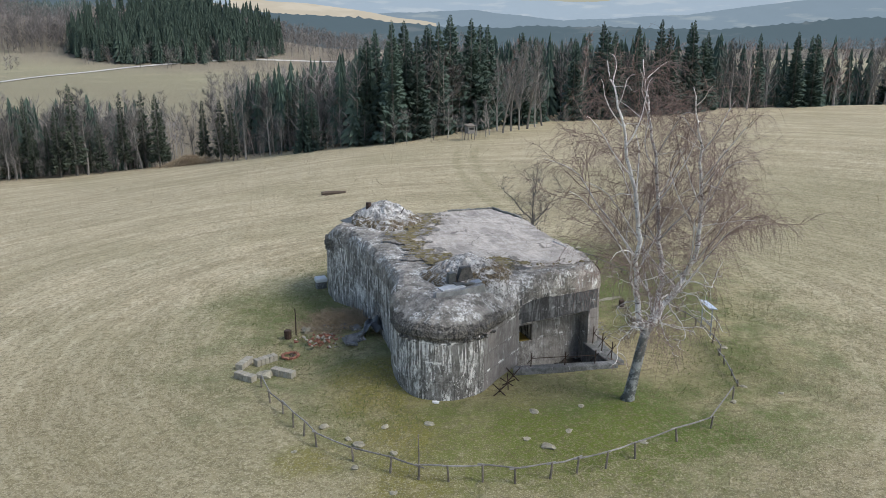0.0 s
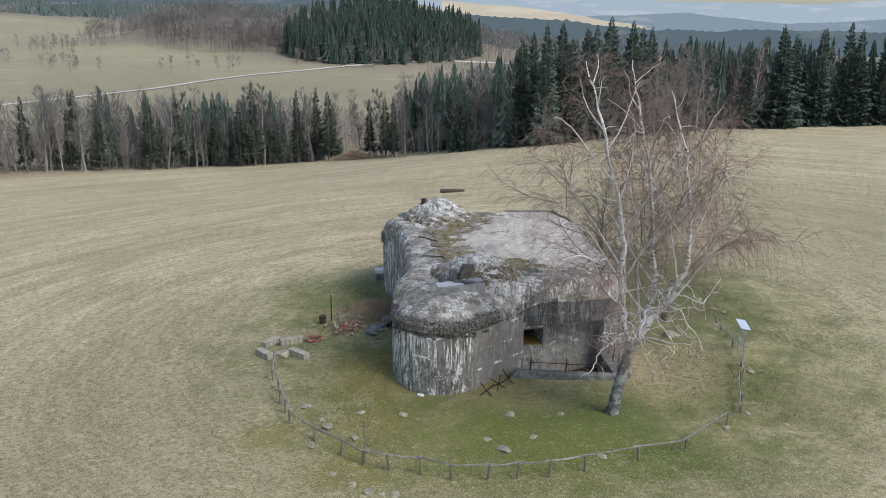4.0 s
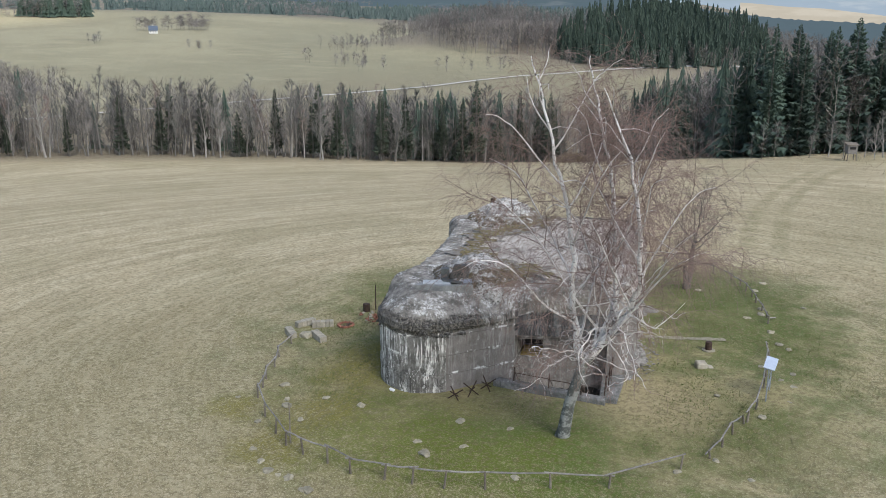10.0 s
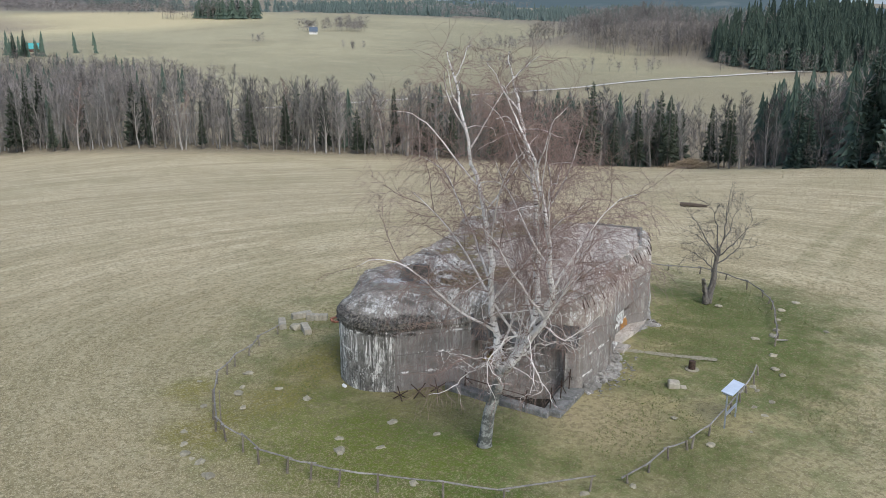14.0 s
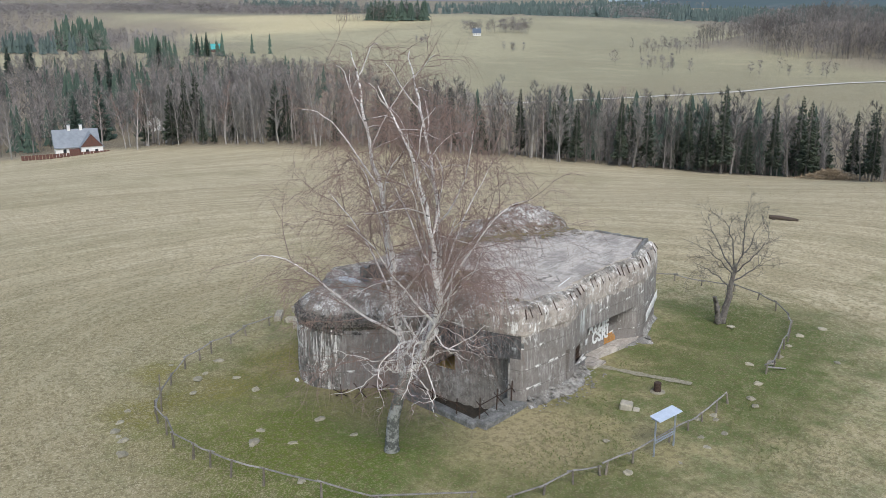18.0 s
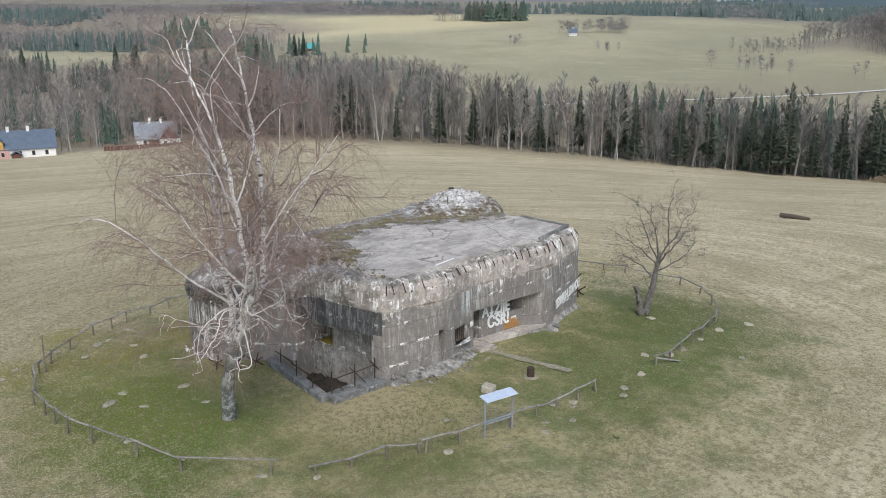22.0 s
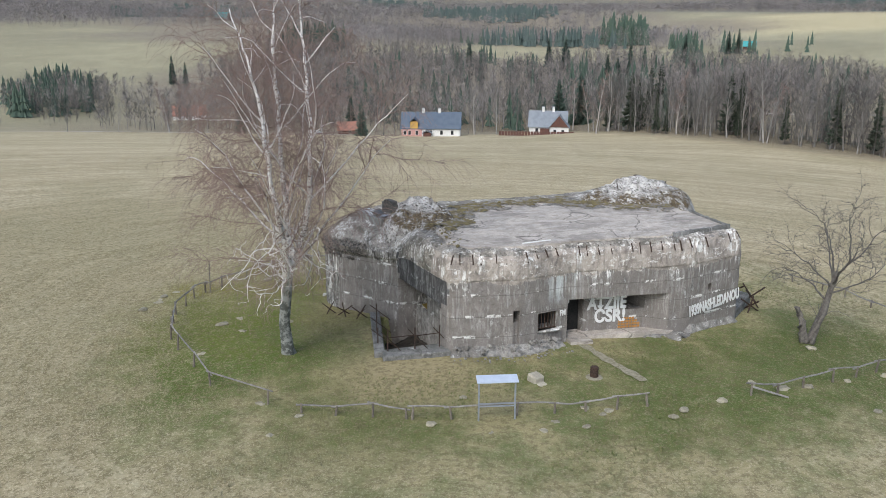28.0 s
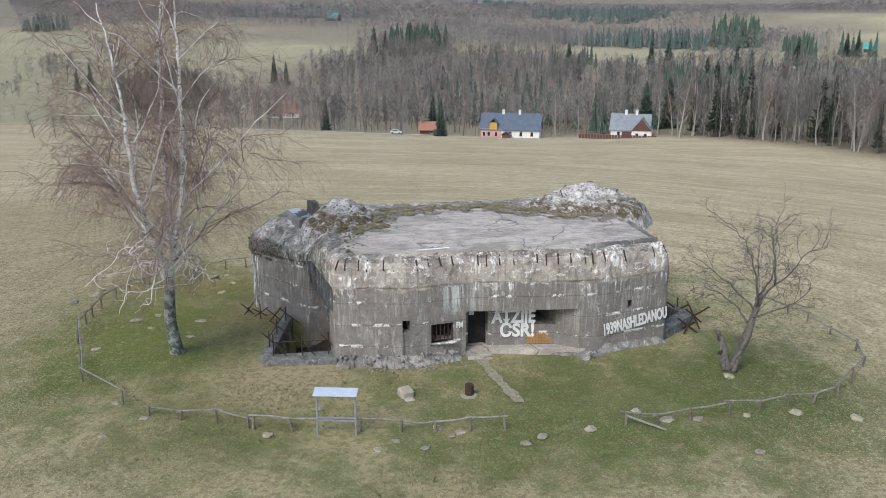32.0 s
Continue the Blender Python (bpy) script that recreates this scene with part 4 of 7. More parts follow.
for i, (w, z) in enumerate(((0.75, 0.9), (1.2, 0.74), (1.36, 0.58), (1.36, 0.42))):
    y0 = 1.8 + (0.3 if i == 0 else 0)
    for j in range(int(w / 0.16)):
        y = y0 + j * 0.16
        part("lettering", box(bx(y) - 0.03, y, z, bx(y) + 0.012, y + 0.12, z + 0.105), M_ORANGE, bunker)
rt = math.degrees(math.atan2(9.45 - 5.3, 5.45 - 6.3))
lettering("1939NASHLEDANOU", (6.36, 5.5, 1.02), rt, 0.85, M_WHITE, "white painted slogan on the outer wall", squeeze=0.5, climb=7.0)
lt = math.degrees(math.atan2(2.8, -0.45))
lettering("FM", (5.75, -2.05, 1.75), lt, 0.42, M_WHITE, "white painted letters beside the door", squeeze=0.7)

# steel cupola remains over the south wing
def shell(points, z0, z1, lean, seed, rough=0.06):
    """A dented block whose top is drawn in."""
    bm = prism(points, z0, z1)
    cx, cy = sum(p[0] for p in points) / len(points), sum(p[1] for p in points) / len(points)
    bmesh.ops.subdivide_edges(bm, edges=bm.edges[:], cuts=3, use_grid_fill=True)
    for q in bm.verts:
        f = (q.co.z - z0) / (z1 - z0)
        q.co.x += (cx - q.co.x) * lean * f
        q.co.y += (cy - q.co.y) * lean * f * 0.5
        q.co += noise.noise_vector(q.co * 2.1 + Vector((seed, 0, 0))) * rough
    return bm


M_DARKSTEEL = plain("blackened_steel", (0.04, 0.04, 0.038), (0.12, 0.112, 0.098), 3.0, 0.75, 0.2)
M_BASEPLATE = plain("grey_base_plate", (0.2, 0.2, 0.19), (0.34, 0.34, 0.32), 2.2, 0.7, 0.15)
part("cupola_hood", shell([(-4.95, -8.85), (-3.6, -8.55), (-3.5, -8.05), (-4.85, -8.25)], 5.2, 6.4, 0.55, 3), M_DARKSTEEL, bunker, "dark broken hood of the observation cupola")
part("cupola_block", shell([(-5.3, -8.7), (-4.85, -8.6), (-4.9, -8.2), (-5.35, -8.3)], 5.2, 6.15, 0.08, 9, 0.02), M_PLATE, bunker, "dark blue-grey steel box")
part("cupola_plate", shell([(-6.55, -9.95), (-5.0, -9.9), (-3.3, -9.3), (-3.75, -8.6), (-5.1, -8.35), (-6.0, -9.0)], 5.0, 5.52, 0.0, 5, 0.015), M_BASEPLATE, bunker, "thick grey steel base plate")
for (x, y, z, sx, sy, rx, ry, rz, m) in ((-5.4, -9.35, 5.56, 0.78, 0.32, 2, 1, 14, M_LIMEPLATE), (-4.3, -9.2, 5.62, 0.34, 0.2, -8, 4, 24, M_PLATE), (-3.75, -8.95, 5.61, 0.3, 0.2, 10, -6, 5, M_GALV), (-4.75, -9.0, 5.6, 0.4, 0.22, 4, 8, 12, M_PLATE)):
    bm = box(-sx, -sy, -0.03, sx, sy, 0.03, 0.01)
    bmesh.ops.transform(bm, matrix=pose(x, y, z, rx, ry, rz), verts=bm.verts)
    part("steel_plate", bm, m, bunker, "dented grey sheet steel")
bar("vent_pipe", (-5.4, 9.0, 5.6), (-5.4, 9.0, 6.75), 0.2, M_RUST, bunker, 10, "dark steel vent pipe")
bm = box(-0.8, -0.6, -0.03, 0.8, 0.6, 0.03)
bmesh.ops.transform(bm, matrix=pose(-6.6, 9.2, 5.5, 0, -12, 10), verts=bm.verts)
part("steel_plate", bm, M_PLATE, bunker, "dark sheet steel lid")
for a, b in (((-3.6, 6.6, 6.2), (-3.4, 6.35, 6.7)), ((-3.8, 10.0, 6.1), (-3.65, 10.2, 6.6))):
    bar("bent_rebar", a, b, 0.03, M_RUST, bunker, 5)

# ditch floors and kerbs
# near-black, so that the ditch floors stay dark
M_LITTER = plain("dark_litter", (0.018, 0.016, 0.013), (0.045, 0.037, 0.028), 3.0, 0.8, 0, 0.9, 0.08)
for poly in ([(-1.0, -7.0), (-1.7, -10.1), (4.4, -11.3), (4.2, -7.0)], [(-1.2, 7.5), (4.2, 8.0), (3.2, 12.1), (-1.3, 11.0)]):
    bm = prism(poly, -1.9, -1.5)
    bmesh.ops.recalc_face_normals(bm, faces=bm.faces)
    part("ditch_floor", bm, M_LITTER, bunker, "near-black litter on the ditch floor")
# bank added to darken the foot of the niche
bankv, bankf = [], []
for i in range(41):
    for j in range(9):
        x, d = -0.85 + 5.0 * i / 40, j / 8
        y = -7.5 - 0.12 * (4.2 - x) - 1.5 * d
        bankv.append((x, y, -1.45 + 0.7 * (1 - d) ** 1.4 * (0.85 + 0.4 * noise.noise((x * 0.8, 3, 1))) + 0.12 * noise.noise((x * 3, y * 3, 0))))
for i in range(40):
    for j in range(8):
        a = i * 9 + j
        bankf.append((a, a + 1, a + 10, a + 9))
raw("litter_bank", bankv, bankf, M_LITTER, bunker, "near-black litter banked in the niche")


def kerb(points, z0, z1, name="kerb"):
    bm = prism(points, z0, z1)
    bmesh.ops.recalc_face_normals(bm, faces=bm.faces)
    bmesh.ops.bevel(bm, geom=bm.edges[:], offset=0.04, segments=1, affect="EDGES")
    return part(name, bm, M_KERB, bunker, "cracked concrete kerb of the ditch")


kerb([(-1.9, -10.4), (4.4, -11.75), (4.4, -11.2), (-1.6, -9.9)], -1.9, 0.4)
kerb([(4.05, -11.3), (5.0, -11.45), (5.35, -7.95), (4.1, -7.9)], -1.9, 0.38)
kerb([(-1.2, 10.6), (2.6, 11.85), (2.9, 12.45), (-1.5, 11.2)], -1.9, 0.55)
kerb([(2.8, 12.5), (5.4, 9.3), (4.6, 8.9), (2.3, 11.9)], -1.9, 0.6)


def rail_fence(name, pts, h, parent_label):
    """Rusty rods along a ditch kerb."""
    e = thing(name, BUNKER @ pose(0, 0, 0.35), parent_label, "railing")
    for x, y in pts:
        bar("post", (x, y, -0.15), (x + 0.05, y, h), 0.035, M_RUST, e, 5)
        bar("strut", (x + 0.15, y + 0.75, -0.1), (x + 0.05, y - 0.35, h * 0.95), 0.025, M_RUST, e, 5)
    for (x0, y0), (x1, y1) in zip(pts, pts[1:]):
        bar("rail", (x0, y0, h * 0.62), (x1, y1, h * 0.66), 0.025, M_RUST, e, 5)
    return e


rail_fence("ditch_railing", [(4.25, -11.0), (4.4, -9.6), (4.5, -8.3)], 1.2, "rusted rod railing beside the ditch")
rail_fence("ditch_railing", [(-0.8, -10.3), (1.2, -10.8), (3.0, -11.2)], 0.9, "rusted rod railing beside the ditch")


def hedgehog(x, y, turn, size, beam=0.09):
    px, py = to_world(x, y)
    e = thing("anti_tank_hedgehog", pose(px, py, gz(px, py) - 0.05, 0, 0, turn), "rusted crossed steel beams beside the bunker ditch", "obstacle", "rusted steel obstacles")
    L = size / 2
    for d in ((1, 0.25, 0.75), (-0.6, 0.8, 0.75), (-0.45, -0.9, 0.7)):
        v = Vector(d).normalized() * L
        bm = bmesh.new()
        for w, t in ((beam, 0.025), (0.025, beam)):
            box(-w / 2, -t / 2, -L, w / 2, t / 2, L, 0, bm)
        rot = v.to_track_quat("Z", "Y").to_matrix().to_4x4()
        bmesh.ops.transform(bm, matrix=Matrix.Translation((0, 0, L * 0.62)) @ rot, verts=bm.verts)
        part("steel_beam", bm, M_RUST, e)
    return e


for h in ((-2.2, -10.9, 20, 1.2, 0.06), (-2.9, -11.7, 75, 1.2, 0.06), (-3.7, -12.4, 140, 1.1, 0.06), (3.0, 12.3, 75, 2.0), (1.6, 12.0, 160, 1.8), (4.1, 11.4, 20, 1.4)):
    hedgehog(*h)

# ---- round the bunker: fence, board, stones, clutter ----
def at_local(x, y, dz=0.0):
    px, py = to_world(x, y)
    return Vector((px, py, gz(px, py) + dz))


def fence(points, label, seed, h=0.75, last_down=False):
    """Round wooden posts with a single pole rail, some sagging."""
    r = random.Random(seed)
    e = thing("fence", pose(0, 0, 0), label, "fence")
    tops = []
    for x, y in points:
        p = at_local(x, y)
        hh = h + r.uniform(-0.12, 0.12)
        lean = Vector((r.uniform(-0.09, 0.09), r.uniform(-0.09, 0.09), 0))
        q = p + lean + Vector((0, 0, hh))
        bar("post", p - Vector((0, 0, 0.15)), q, r.uniform(0.05, 0.068), M_POST, e, 7, r2=0.048)
        tops.append(q)
    for i, (a, b) in enumerate(zip(tops, tops[1:])):
        d = (b - a).normalized()
        sag = Vector((0, 0, -r.uniform(0.02, 0.16)))
        v, f = [], []
        side = Vector((-d.y, d.x, 0)) * 0.07
        pts = [a - d * 0.25 + side + sag * r.random(), a.lerp(b, 0.5) + side + sag * 0.7 + Vector((0, 0, r.uniform(-0.05, 0.05))), b + d * 0.2 + side + sag * r.random()]
        tube(v, f, pts, [0.044, 0.04, 0.034], 6)
        raw("rail", v, f, M_RAIL, e)
    return e


south = [(-16.07, -5.9), (-15.88, -8.17), (-15.45, -9.9), (-15.2, -11.65), (-14.87, -12.82), (-14.48, -14.23), (-13.1, -16.3), (-11.75, -18.0), (-10.7, -19.1), (-9.47, -19.85), (-8.03, -20.43), (-6.68, -21.05), (-5.0, -21.25), (-3.69, -21.35), (-2.2, -21.45), (-0.4, -21.15), (2.4, -20.5), (4.89, -19.85), (8.01, -17.58)]
fence(south, "weathered wooden post and rail fence round the bunker", 3)
fence([(9.4, -16.3), (10.04, -14.94), (10.66, -13.42), (11.34, -12.09)], "sagging weathered pole fence in the grass", 4, 0.5)
fence([(11.5, -11.9), (12.1, -10.3), (12.79, -7.6), (13.16, -5.95), (13.39, -4.54), (13.66, -3.19), (13.8, -1.7)], "grey wooden post and rail fence beside the info board", 5, 0.55)
north = [(14.4, 3.3), (14.5, 4.7), (14.38, 6.25), (14.21, 8.13), (14.1, 9.61), (13.83, 11.14), (13.55, 12.65), (13.06, 14.2), (11.79, 15.96), (10.03, 17.81), (7.92, 19.01), (5.38, 19.33), (3.2, 19.4), (1.3, 19.4), (-0.9, 18.9)]
fence(north, "weathered wooden post and rail fence round the bunker", 6, 0.6)
fallen = thing("fallen_rail", pose(0, 0, 0), "pale wooden pole fallen from the fence onto grass", "pole")
v, f = [], []
tube(v, f, [at_local(14.4, 3.3, 0.5), at_local(15.1, 4.8, 0.05)], [0.05, 0.045], 6)
raw("pole", v, f, M_RAIL, fallen)


def info_board():
    p = at_local(12.9, -8.55)
    e = thing("info_board", pose(p.x, p.y, p.z, 0, 0, 19.7 - 14), "grey galvanised steel board frame with small sloping roof", "board")
    for y in (-0.78, 0.78):
        part("leg", box(-0.035, y - 0.035, -0.2, 0.035, y + 0.035, 1.9, 0.006), M_GALV, e)
        part("bracket", box(-0.24, y - 0.02, 1.82, 0.24, y + 0.02, 1.87), M_GALV, e)
    for z in (0.66, 0.78):
        part("cross_bar", box(-0.025, -0.75, z, 0.025, 0.75, z + 0.05), M_GALV, e)
    bm = box(-0.3, -0.88, -0.02, 0.3, 0.88, 0.02, 0.006)
    bmesh.ops.transform(bm, matrix=pose(0, 0, 1.93, 0, 10, 0), verts=bm.verts)
    part("roof", bm, plain("pale_sheet_roof", (0.5, 0.56, 0.64), (0.42, 0.48, 0.56), 3.0, 0.45, 0.1), e, "pale blue-grey sheet metal roof")
    return e


info_board()

st = thing("stone_block", Matrix.Translation(at_local(9.6, -5.2)) @ pose(0, 0, 0, 0, 4, 34), "pale square concrete block on the grass", "block")
part("block", box(-0.32, -0.3, -0.1, 0.32, 0.3, 0.34, 0.07), M_BLOCK, st)
part("chip", box(0.36, -0.25, -0.1, 0.7, 0.18, 0.12, 0.05), M_BLOCK, st)
sm = thing("pipe_stump", Matrix.Translation(at_local(10.2, -2.4)) @ Matrix.Scale(0.8, 4), "dark rusted steel pipe stump on a stone ring", "pipe")
v, f = [], []
tube(v, f, [(0, 0, 0), (0, 0, 0.3), (0, 0, 0.68), (0, 0, 0.72)], [0.27, 0.25, 0.25, 0.2], 14)
raw("pipe", v, f, M_RUST, sm)
v, f = [], []
tube(v, f, [(0.03, 0, -0.05), (0.03, 0, 0.07), (0.03, 0, 0.1)], [0.52, 0.5, 0.42], 14)
raw("ring", v, f, M_STONE, sm, "flat stone ring")

# stones marking the trench and the old kerb
stone_at = [(9.64, -16.46), (12.31, -11.28), (11.05, -17.91), (13.92, -9.21), (14.48, -7.09), (13.94, -6.25), (14.71, -5.2), (13.06, -4.4), (13.9, -3.98), (13.64, -3.56), (14.62, -0.38), (15.08, -1.23), (14.39, 1.77), (14.18, 5.26), (10.35, 10.33), (17.38, 7.65), (7.83, -17.89), (10.25, -9.11),
            (-4.46, -17.56), (-3.79, -18.63), (-10.49, -21.66), (-9.88, -21.89), (-9.3, -22.01), (-8.09, -22.91), (-2.09, -17.62), (-15.64, -14.32), (-13.71, -12.33), (0.78, -20.01), (-13.2, -17.0), (-11.2, -20.9), (-12.1, -19.8)]
rs = random.Random(12)
for x, y in [(a, b) for a, b in stone_at] + [(15.2 + rs.gauss(0, 0.5) - 0.02 * (i - 9) ** 2, 2 + i * 2.3) for i in range(1, 6)] + [(rs.uniform(-14, 6), rs.uniform(-19, -13)) for _ in range(7)]:
    s = rs.uniform(0.13, 0.27)
    e = part("field_stone", lump(rs, s * rs.uniform(1, 1.4), s, s * 0.42, 2, 0.3), M_STONE)
    e.matrix_world = Matrix.Translation(at_local(x, y, s * 0.1)) @ pose(0, 0, 0, 0, 0, rs.uniform(0, 360))
    tagged(e, "pale lichen-covered field stone sunk in the grass", "stone", "field stones round the bunker")


def masonry_bench(x, y, turn, L, n):
    e = thing("block_bench", Matrix.Translation(at_local(x, y)) @ pose(0, 0, 0, 0, 0, turn), "low bench of weathered concrete blocks on grass", "bench", "block benches round the fire pit")
    for i in range(n):
        a = -L / 2 + L * i / n
        part("block", box(a + 0.01, -0.24, -0.05, a + L / n - 0.01, 0.24, 0.4 + rs.uniform(-0.02, 0.02), 0.025), M_BLOCK, e)
    return e


masonry_bench(-16.6, -2.2, 73, 1.45, 4)
masonry_bench(-15.3, -2.25, 43, 1.5, 5)
masonry_bench(-16.8, -4.3, -33, 1.5, 4)
masonry_bench(-14.6, -4.75, -27, 1.6, 5)
e = part("flat_stone", lump(rs, 0.6, 0.5, 0.3, 2), M_STONE)
e.matrix_world = Matrix.Translation(at_local(-15.65, -4.25, 0.05))
tagged(e, "flat grey stone slab between the block benches", "stone")
ring = thing("fire_pit", Matrix.Translation(at_local(-13.7, -2.0)), "small fire ring of broken red bricks on grass", "fire pit")
for i in range(14):
    a = i * 2 * math.pi / 14
    bm = box(-0.12, -0.07, -0.03, 0.12, 0.07, 0.1, 0.01)
    bmesh.ops.transform(bm, matrix=pose(0.5 * math.cos(a), 0.5 * math.sin(a), 0.02, rs.uniform(-15, 15), rs.uniform(-15, 15), math.degrees(a) + 90 + rs.uniform(-30, 30)), verts=bm.verts)
    part("brick", bm, M_BRICK, ring)
for i in range(10):
    bm = lump(rs, 0.1, 0.08, 0.06)
    bmesh.ops.translate(bm, vec=(rs.gauss(0, 0.2), rs.gauss(0, 0.2), 0.04), verts=bm.verts)
    part("ash_lump", bm, M_LOG, ring)
bucket = thing("bucket_stone", Matrix.Translation(at_local(-13.3, 1.3)), "small dark rusted drum beside a stone", "drum")
v, f = [], []
tube(v, f, [(0, 0, -0.02), (0, 0, 0.55), (0, 0, 0.57), (0, 0, 0.3)], [0.24, 0.26, 0.22, 0.2], 12)
raw("drum", v, f, M_RUST, bucket)
for n_, x, y, h, m in (("marker_pole", -10.6, -18.8, 2.1, M_POST), ("iron_stake", -12.7, 1.6, 1.9, M_RUST)):
    e = thing(n_, Matrix.Translation(at_local(x, y)), "slim upright dark pole standing in the grass", "pole")
    v, f = [], []
    tube(v, f, [(0, 0, -0.2), (0.02, 0, h * 0.5), (0, 0.04, h)], [0.045, 0.04, 0.035], 6)
    raw("pole", v, f, m, e)

# heap of bricks, slabs, brushwood and a tarp against the west wall
heap = thing("rubble_heap", Matrix.Translation(at_local(-11.2, -0.9)), "scattered broken red bricks and mortar on grass", "rubble")
for i in range(90):
    bm = box(-0.13, -0.07, -0.04, 0.13, 0.07, 0.04, 0.012)
    x, y = rs.gauss(0, 0.7), rs.gauss(0, 0.55)
    z = 0.28 * math.exp(-(x * x + y * y)) * rs.random() + 0.04
    bmesh.ops.transform(bm, matrix=pose(x, y, z, rs.uniform(-40, 40), rs.uniform(-40, 40), rs.uniform(0, 180)), verts=bm.verts)
    part("brick", bm, M_BRICK if rs.random() < 0.65 else M_BLOCK, heap)
for i, (x, y, rz, rx) in enumerate(((-9.5, -2.2, 35, 24), (-9.0, -1.7, 75, -32), (-9.95, -2.5, 110, 10))):
    e = part("concrete_slab", box(-0.6, -0.4, 0, 0.6, 0.4, 0.14, 0.02), M_KERB)
    e.matrix_world = Matrix.Translation(at_local(x, y, 0.1)) @ pose(0, 0, 0, rx, 0, rz)
    tagged(e, "tilted grey concrete slab in the rubble", "slab", "slabs by the west wall")
bm = bmesh.new()
bmesh.ops.create_grid(bm, x_segments=18, y_segments=18, size=0.72)
for vv in bm.verts:
    vv.co.z = 1.05 * math.exp(-(vv.co.x ** 2 + vv.co.y ** 2) * 1.5) + 0.45 * noise.noise(vv.co * 2.4) - 0.05
tarp = part("tarp", bm, M_TARP, smooth=False)
sol = tarp.modifiers.new("thick", "SOLIDIFY")
sol.thickness = 0.01
tarp.matrix_world = Matrix.Translation(at_local(-8.0, -1.6, 0.15))
tagged(tarp, "crumpled black plastic tarp against the bunker wall", "tarp")
v, f = [], []
for i in range(3600):
    a, rr = rs.uniform(0, 6.283), abs(rs.gauss(0, 0.8))
    x, y = -9.6 + 2.0 * rr * math.cos(a), 2.0 + 2.3 * rr * math.sin(a)
    if x > -7.5:
        continue
    hh = 1.1 * math.exp(-0.6 * rr * rr) * (0.7 + 0.6 * noise.noise((x * 1.2, y * 1.2, 0)))
    p = at_local(x, y, rs.uniform(0, max(0.1, hh)))
    d = Vector((rs.gauss(0, 1), rs.gauss(0, 1), rs.gauss(0.35, 0.6))).normalized() * rs.uniform(0.2, 0.8)
    tube(v, f, [p - d * 0.5, p + d * 0.5], [0.02, 0.008], 3)
tagged(raw("brushwood_heap", v, f, M_BRUSH), "brown heap of dead brushwood and weeds", "brushwood", kind="stuff")
for i in range(26):
    s_ = rs.uniform(0.1, 0.32)
    e = part("rubble_stone", lump(rs, s_ * 1.3, s_, s_ * 0.7, 2, 0.4), M_KERB if i % 3 else M_STONE)
    e.matrix_world = Matrix.Translation(at_local(-11.4 + rs.gauss(0, 0.4) + 2.9 * (i / 26), 2.4 - 2.6 * (i / 26) + rs.gauss(0, 0.5), s_ * 0.3)) @ pose(0, 0, 0, 0, 0, rs.uniform(0, 360))
    tagged(e, "dark mossy rubble stone in the brushwood heap", "stone", "rubble stones by the west wall")
for a, b in (((-8.0, -0.9, 0.2), (-7.6, -1.2, 2.3)), ((-8.1, -1.1, 0.2), (-7.6, -1.6, 2.0)), ((-8.2, -0.7, 0.2), (-7.7, -0.8, 1.9))):
    v, f = [], []
    tube(v, f, [at_local(a[0], a[1], a[2]), at_local(b[0], b[1], b[2])], [0.04, 0.035], 5)
    e = tagged(raw("leaning_pole", v, f, M_RAIL), "pale wooden pole leaning on the bunker wall", "pole", "poles leaning on the wall")
e = part("white_box", box(-0.4, -0.35, -0.1, 0.4, 0.35, 0.5, 0.06), M_KERB)
e.matrix_world = Matrix.Translation(at_local(-8.9, 11.6)) @ pose(0, 0, 0, 0, 0, 20)
tagged(e, "square stone pillar with a white top beside the wall", "pillar")
part("cap", box(-0.46, -0.41, 0.5, 0.46, 0.41, 0.85, 0.06), M_WHITE, e, "white cap")
for name, (x, y), (sx, sy, sz) in (("white_stone", (-7.4, -12.0), (0.2, 0.14, 0.12)),):
    e = part(name, lump(rs, sx, sy, sz, 1), M_WHITE)
    e.matrix_world = Matrix.Translation(at_local(x, y, 0.05))
    tagged(e, "small white broken stone at the wall foot", "stone")

# trodden path to the door
v, f = [], []
n = 26
for i in range(n + 1):
    t = i / n
    x, y = 5.6 + 5.8 * t, -0.95 + 0.55 * t + 0.03 * math.sin(t * 9)
    w = 0.24 + 0.05 * math.sin(t * 17) + 0.04 * math.sin(t * 41)
    v += [tuple(at_local(x, y - w, 0.045)), tuple(at_local(x, y + w, 0.045))]
for i in range(n):
    f.append((2 * i, 2 * i + 2, 2 * i + 3, 2 * i + 1))
tagged(raw("path", v, f, plain("worn_path_gravel", (0.32, 0.29, 0.22), (0.19, 0.175, 0.11), 6.0)), "narrow worn gravel path to the bunker door", "path", kind="structure")

# old tree trunk lying in the meadow
p = Vector((-14.8, 111.6, gz(-14.8, 111.6)))
log = thing("fallen_log", Matrix.Translation(p) @ pose(0, 0, 0, 0, 0, 18) @ Matrix.Scale(0.82, 4), "dark rotten log lying in the dry meadow", "log")
v, f = [], []
tube(v, f, [(-2.0, 0, 0.28), (-0.6, 0.06, 0.3), (0.8, -0.05, 0.28), (2.0, 0.05, 0.25)], [0.3, 0.32, 0.3, 0.22], 9)
raw("trunk", v, f, M_LOG, log)
for x, s in ((-1.3, 0.5), (0.9, 0.45)):
    part("support_block", box(x - 0.2, -0.4, -0.1, x + 0.2, 0.4, 0.12, 0.03), M_LOG, log)

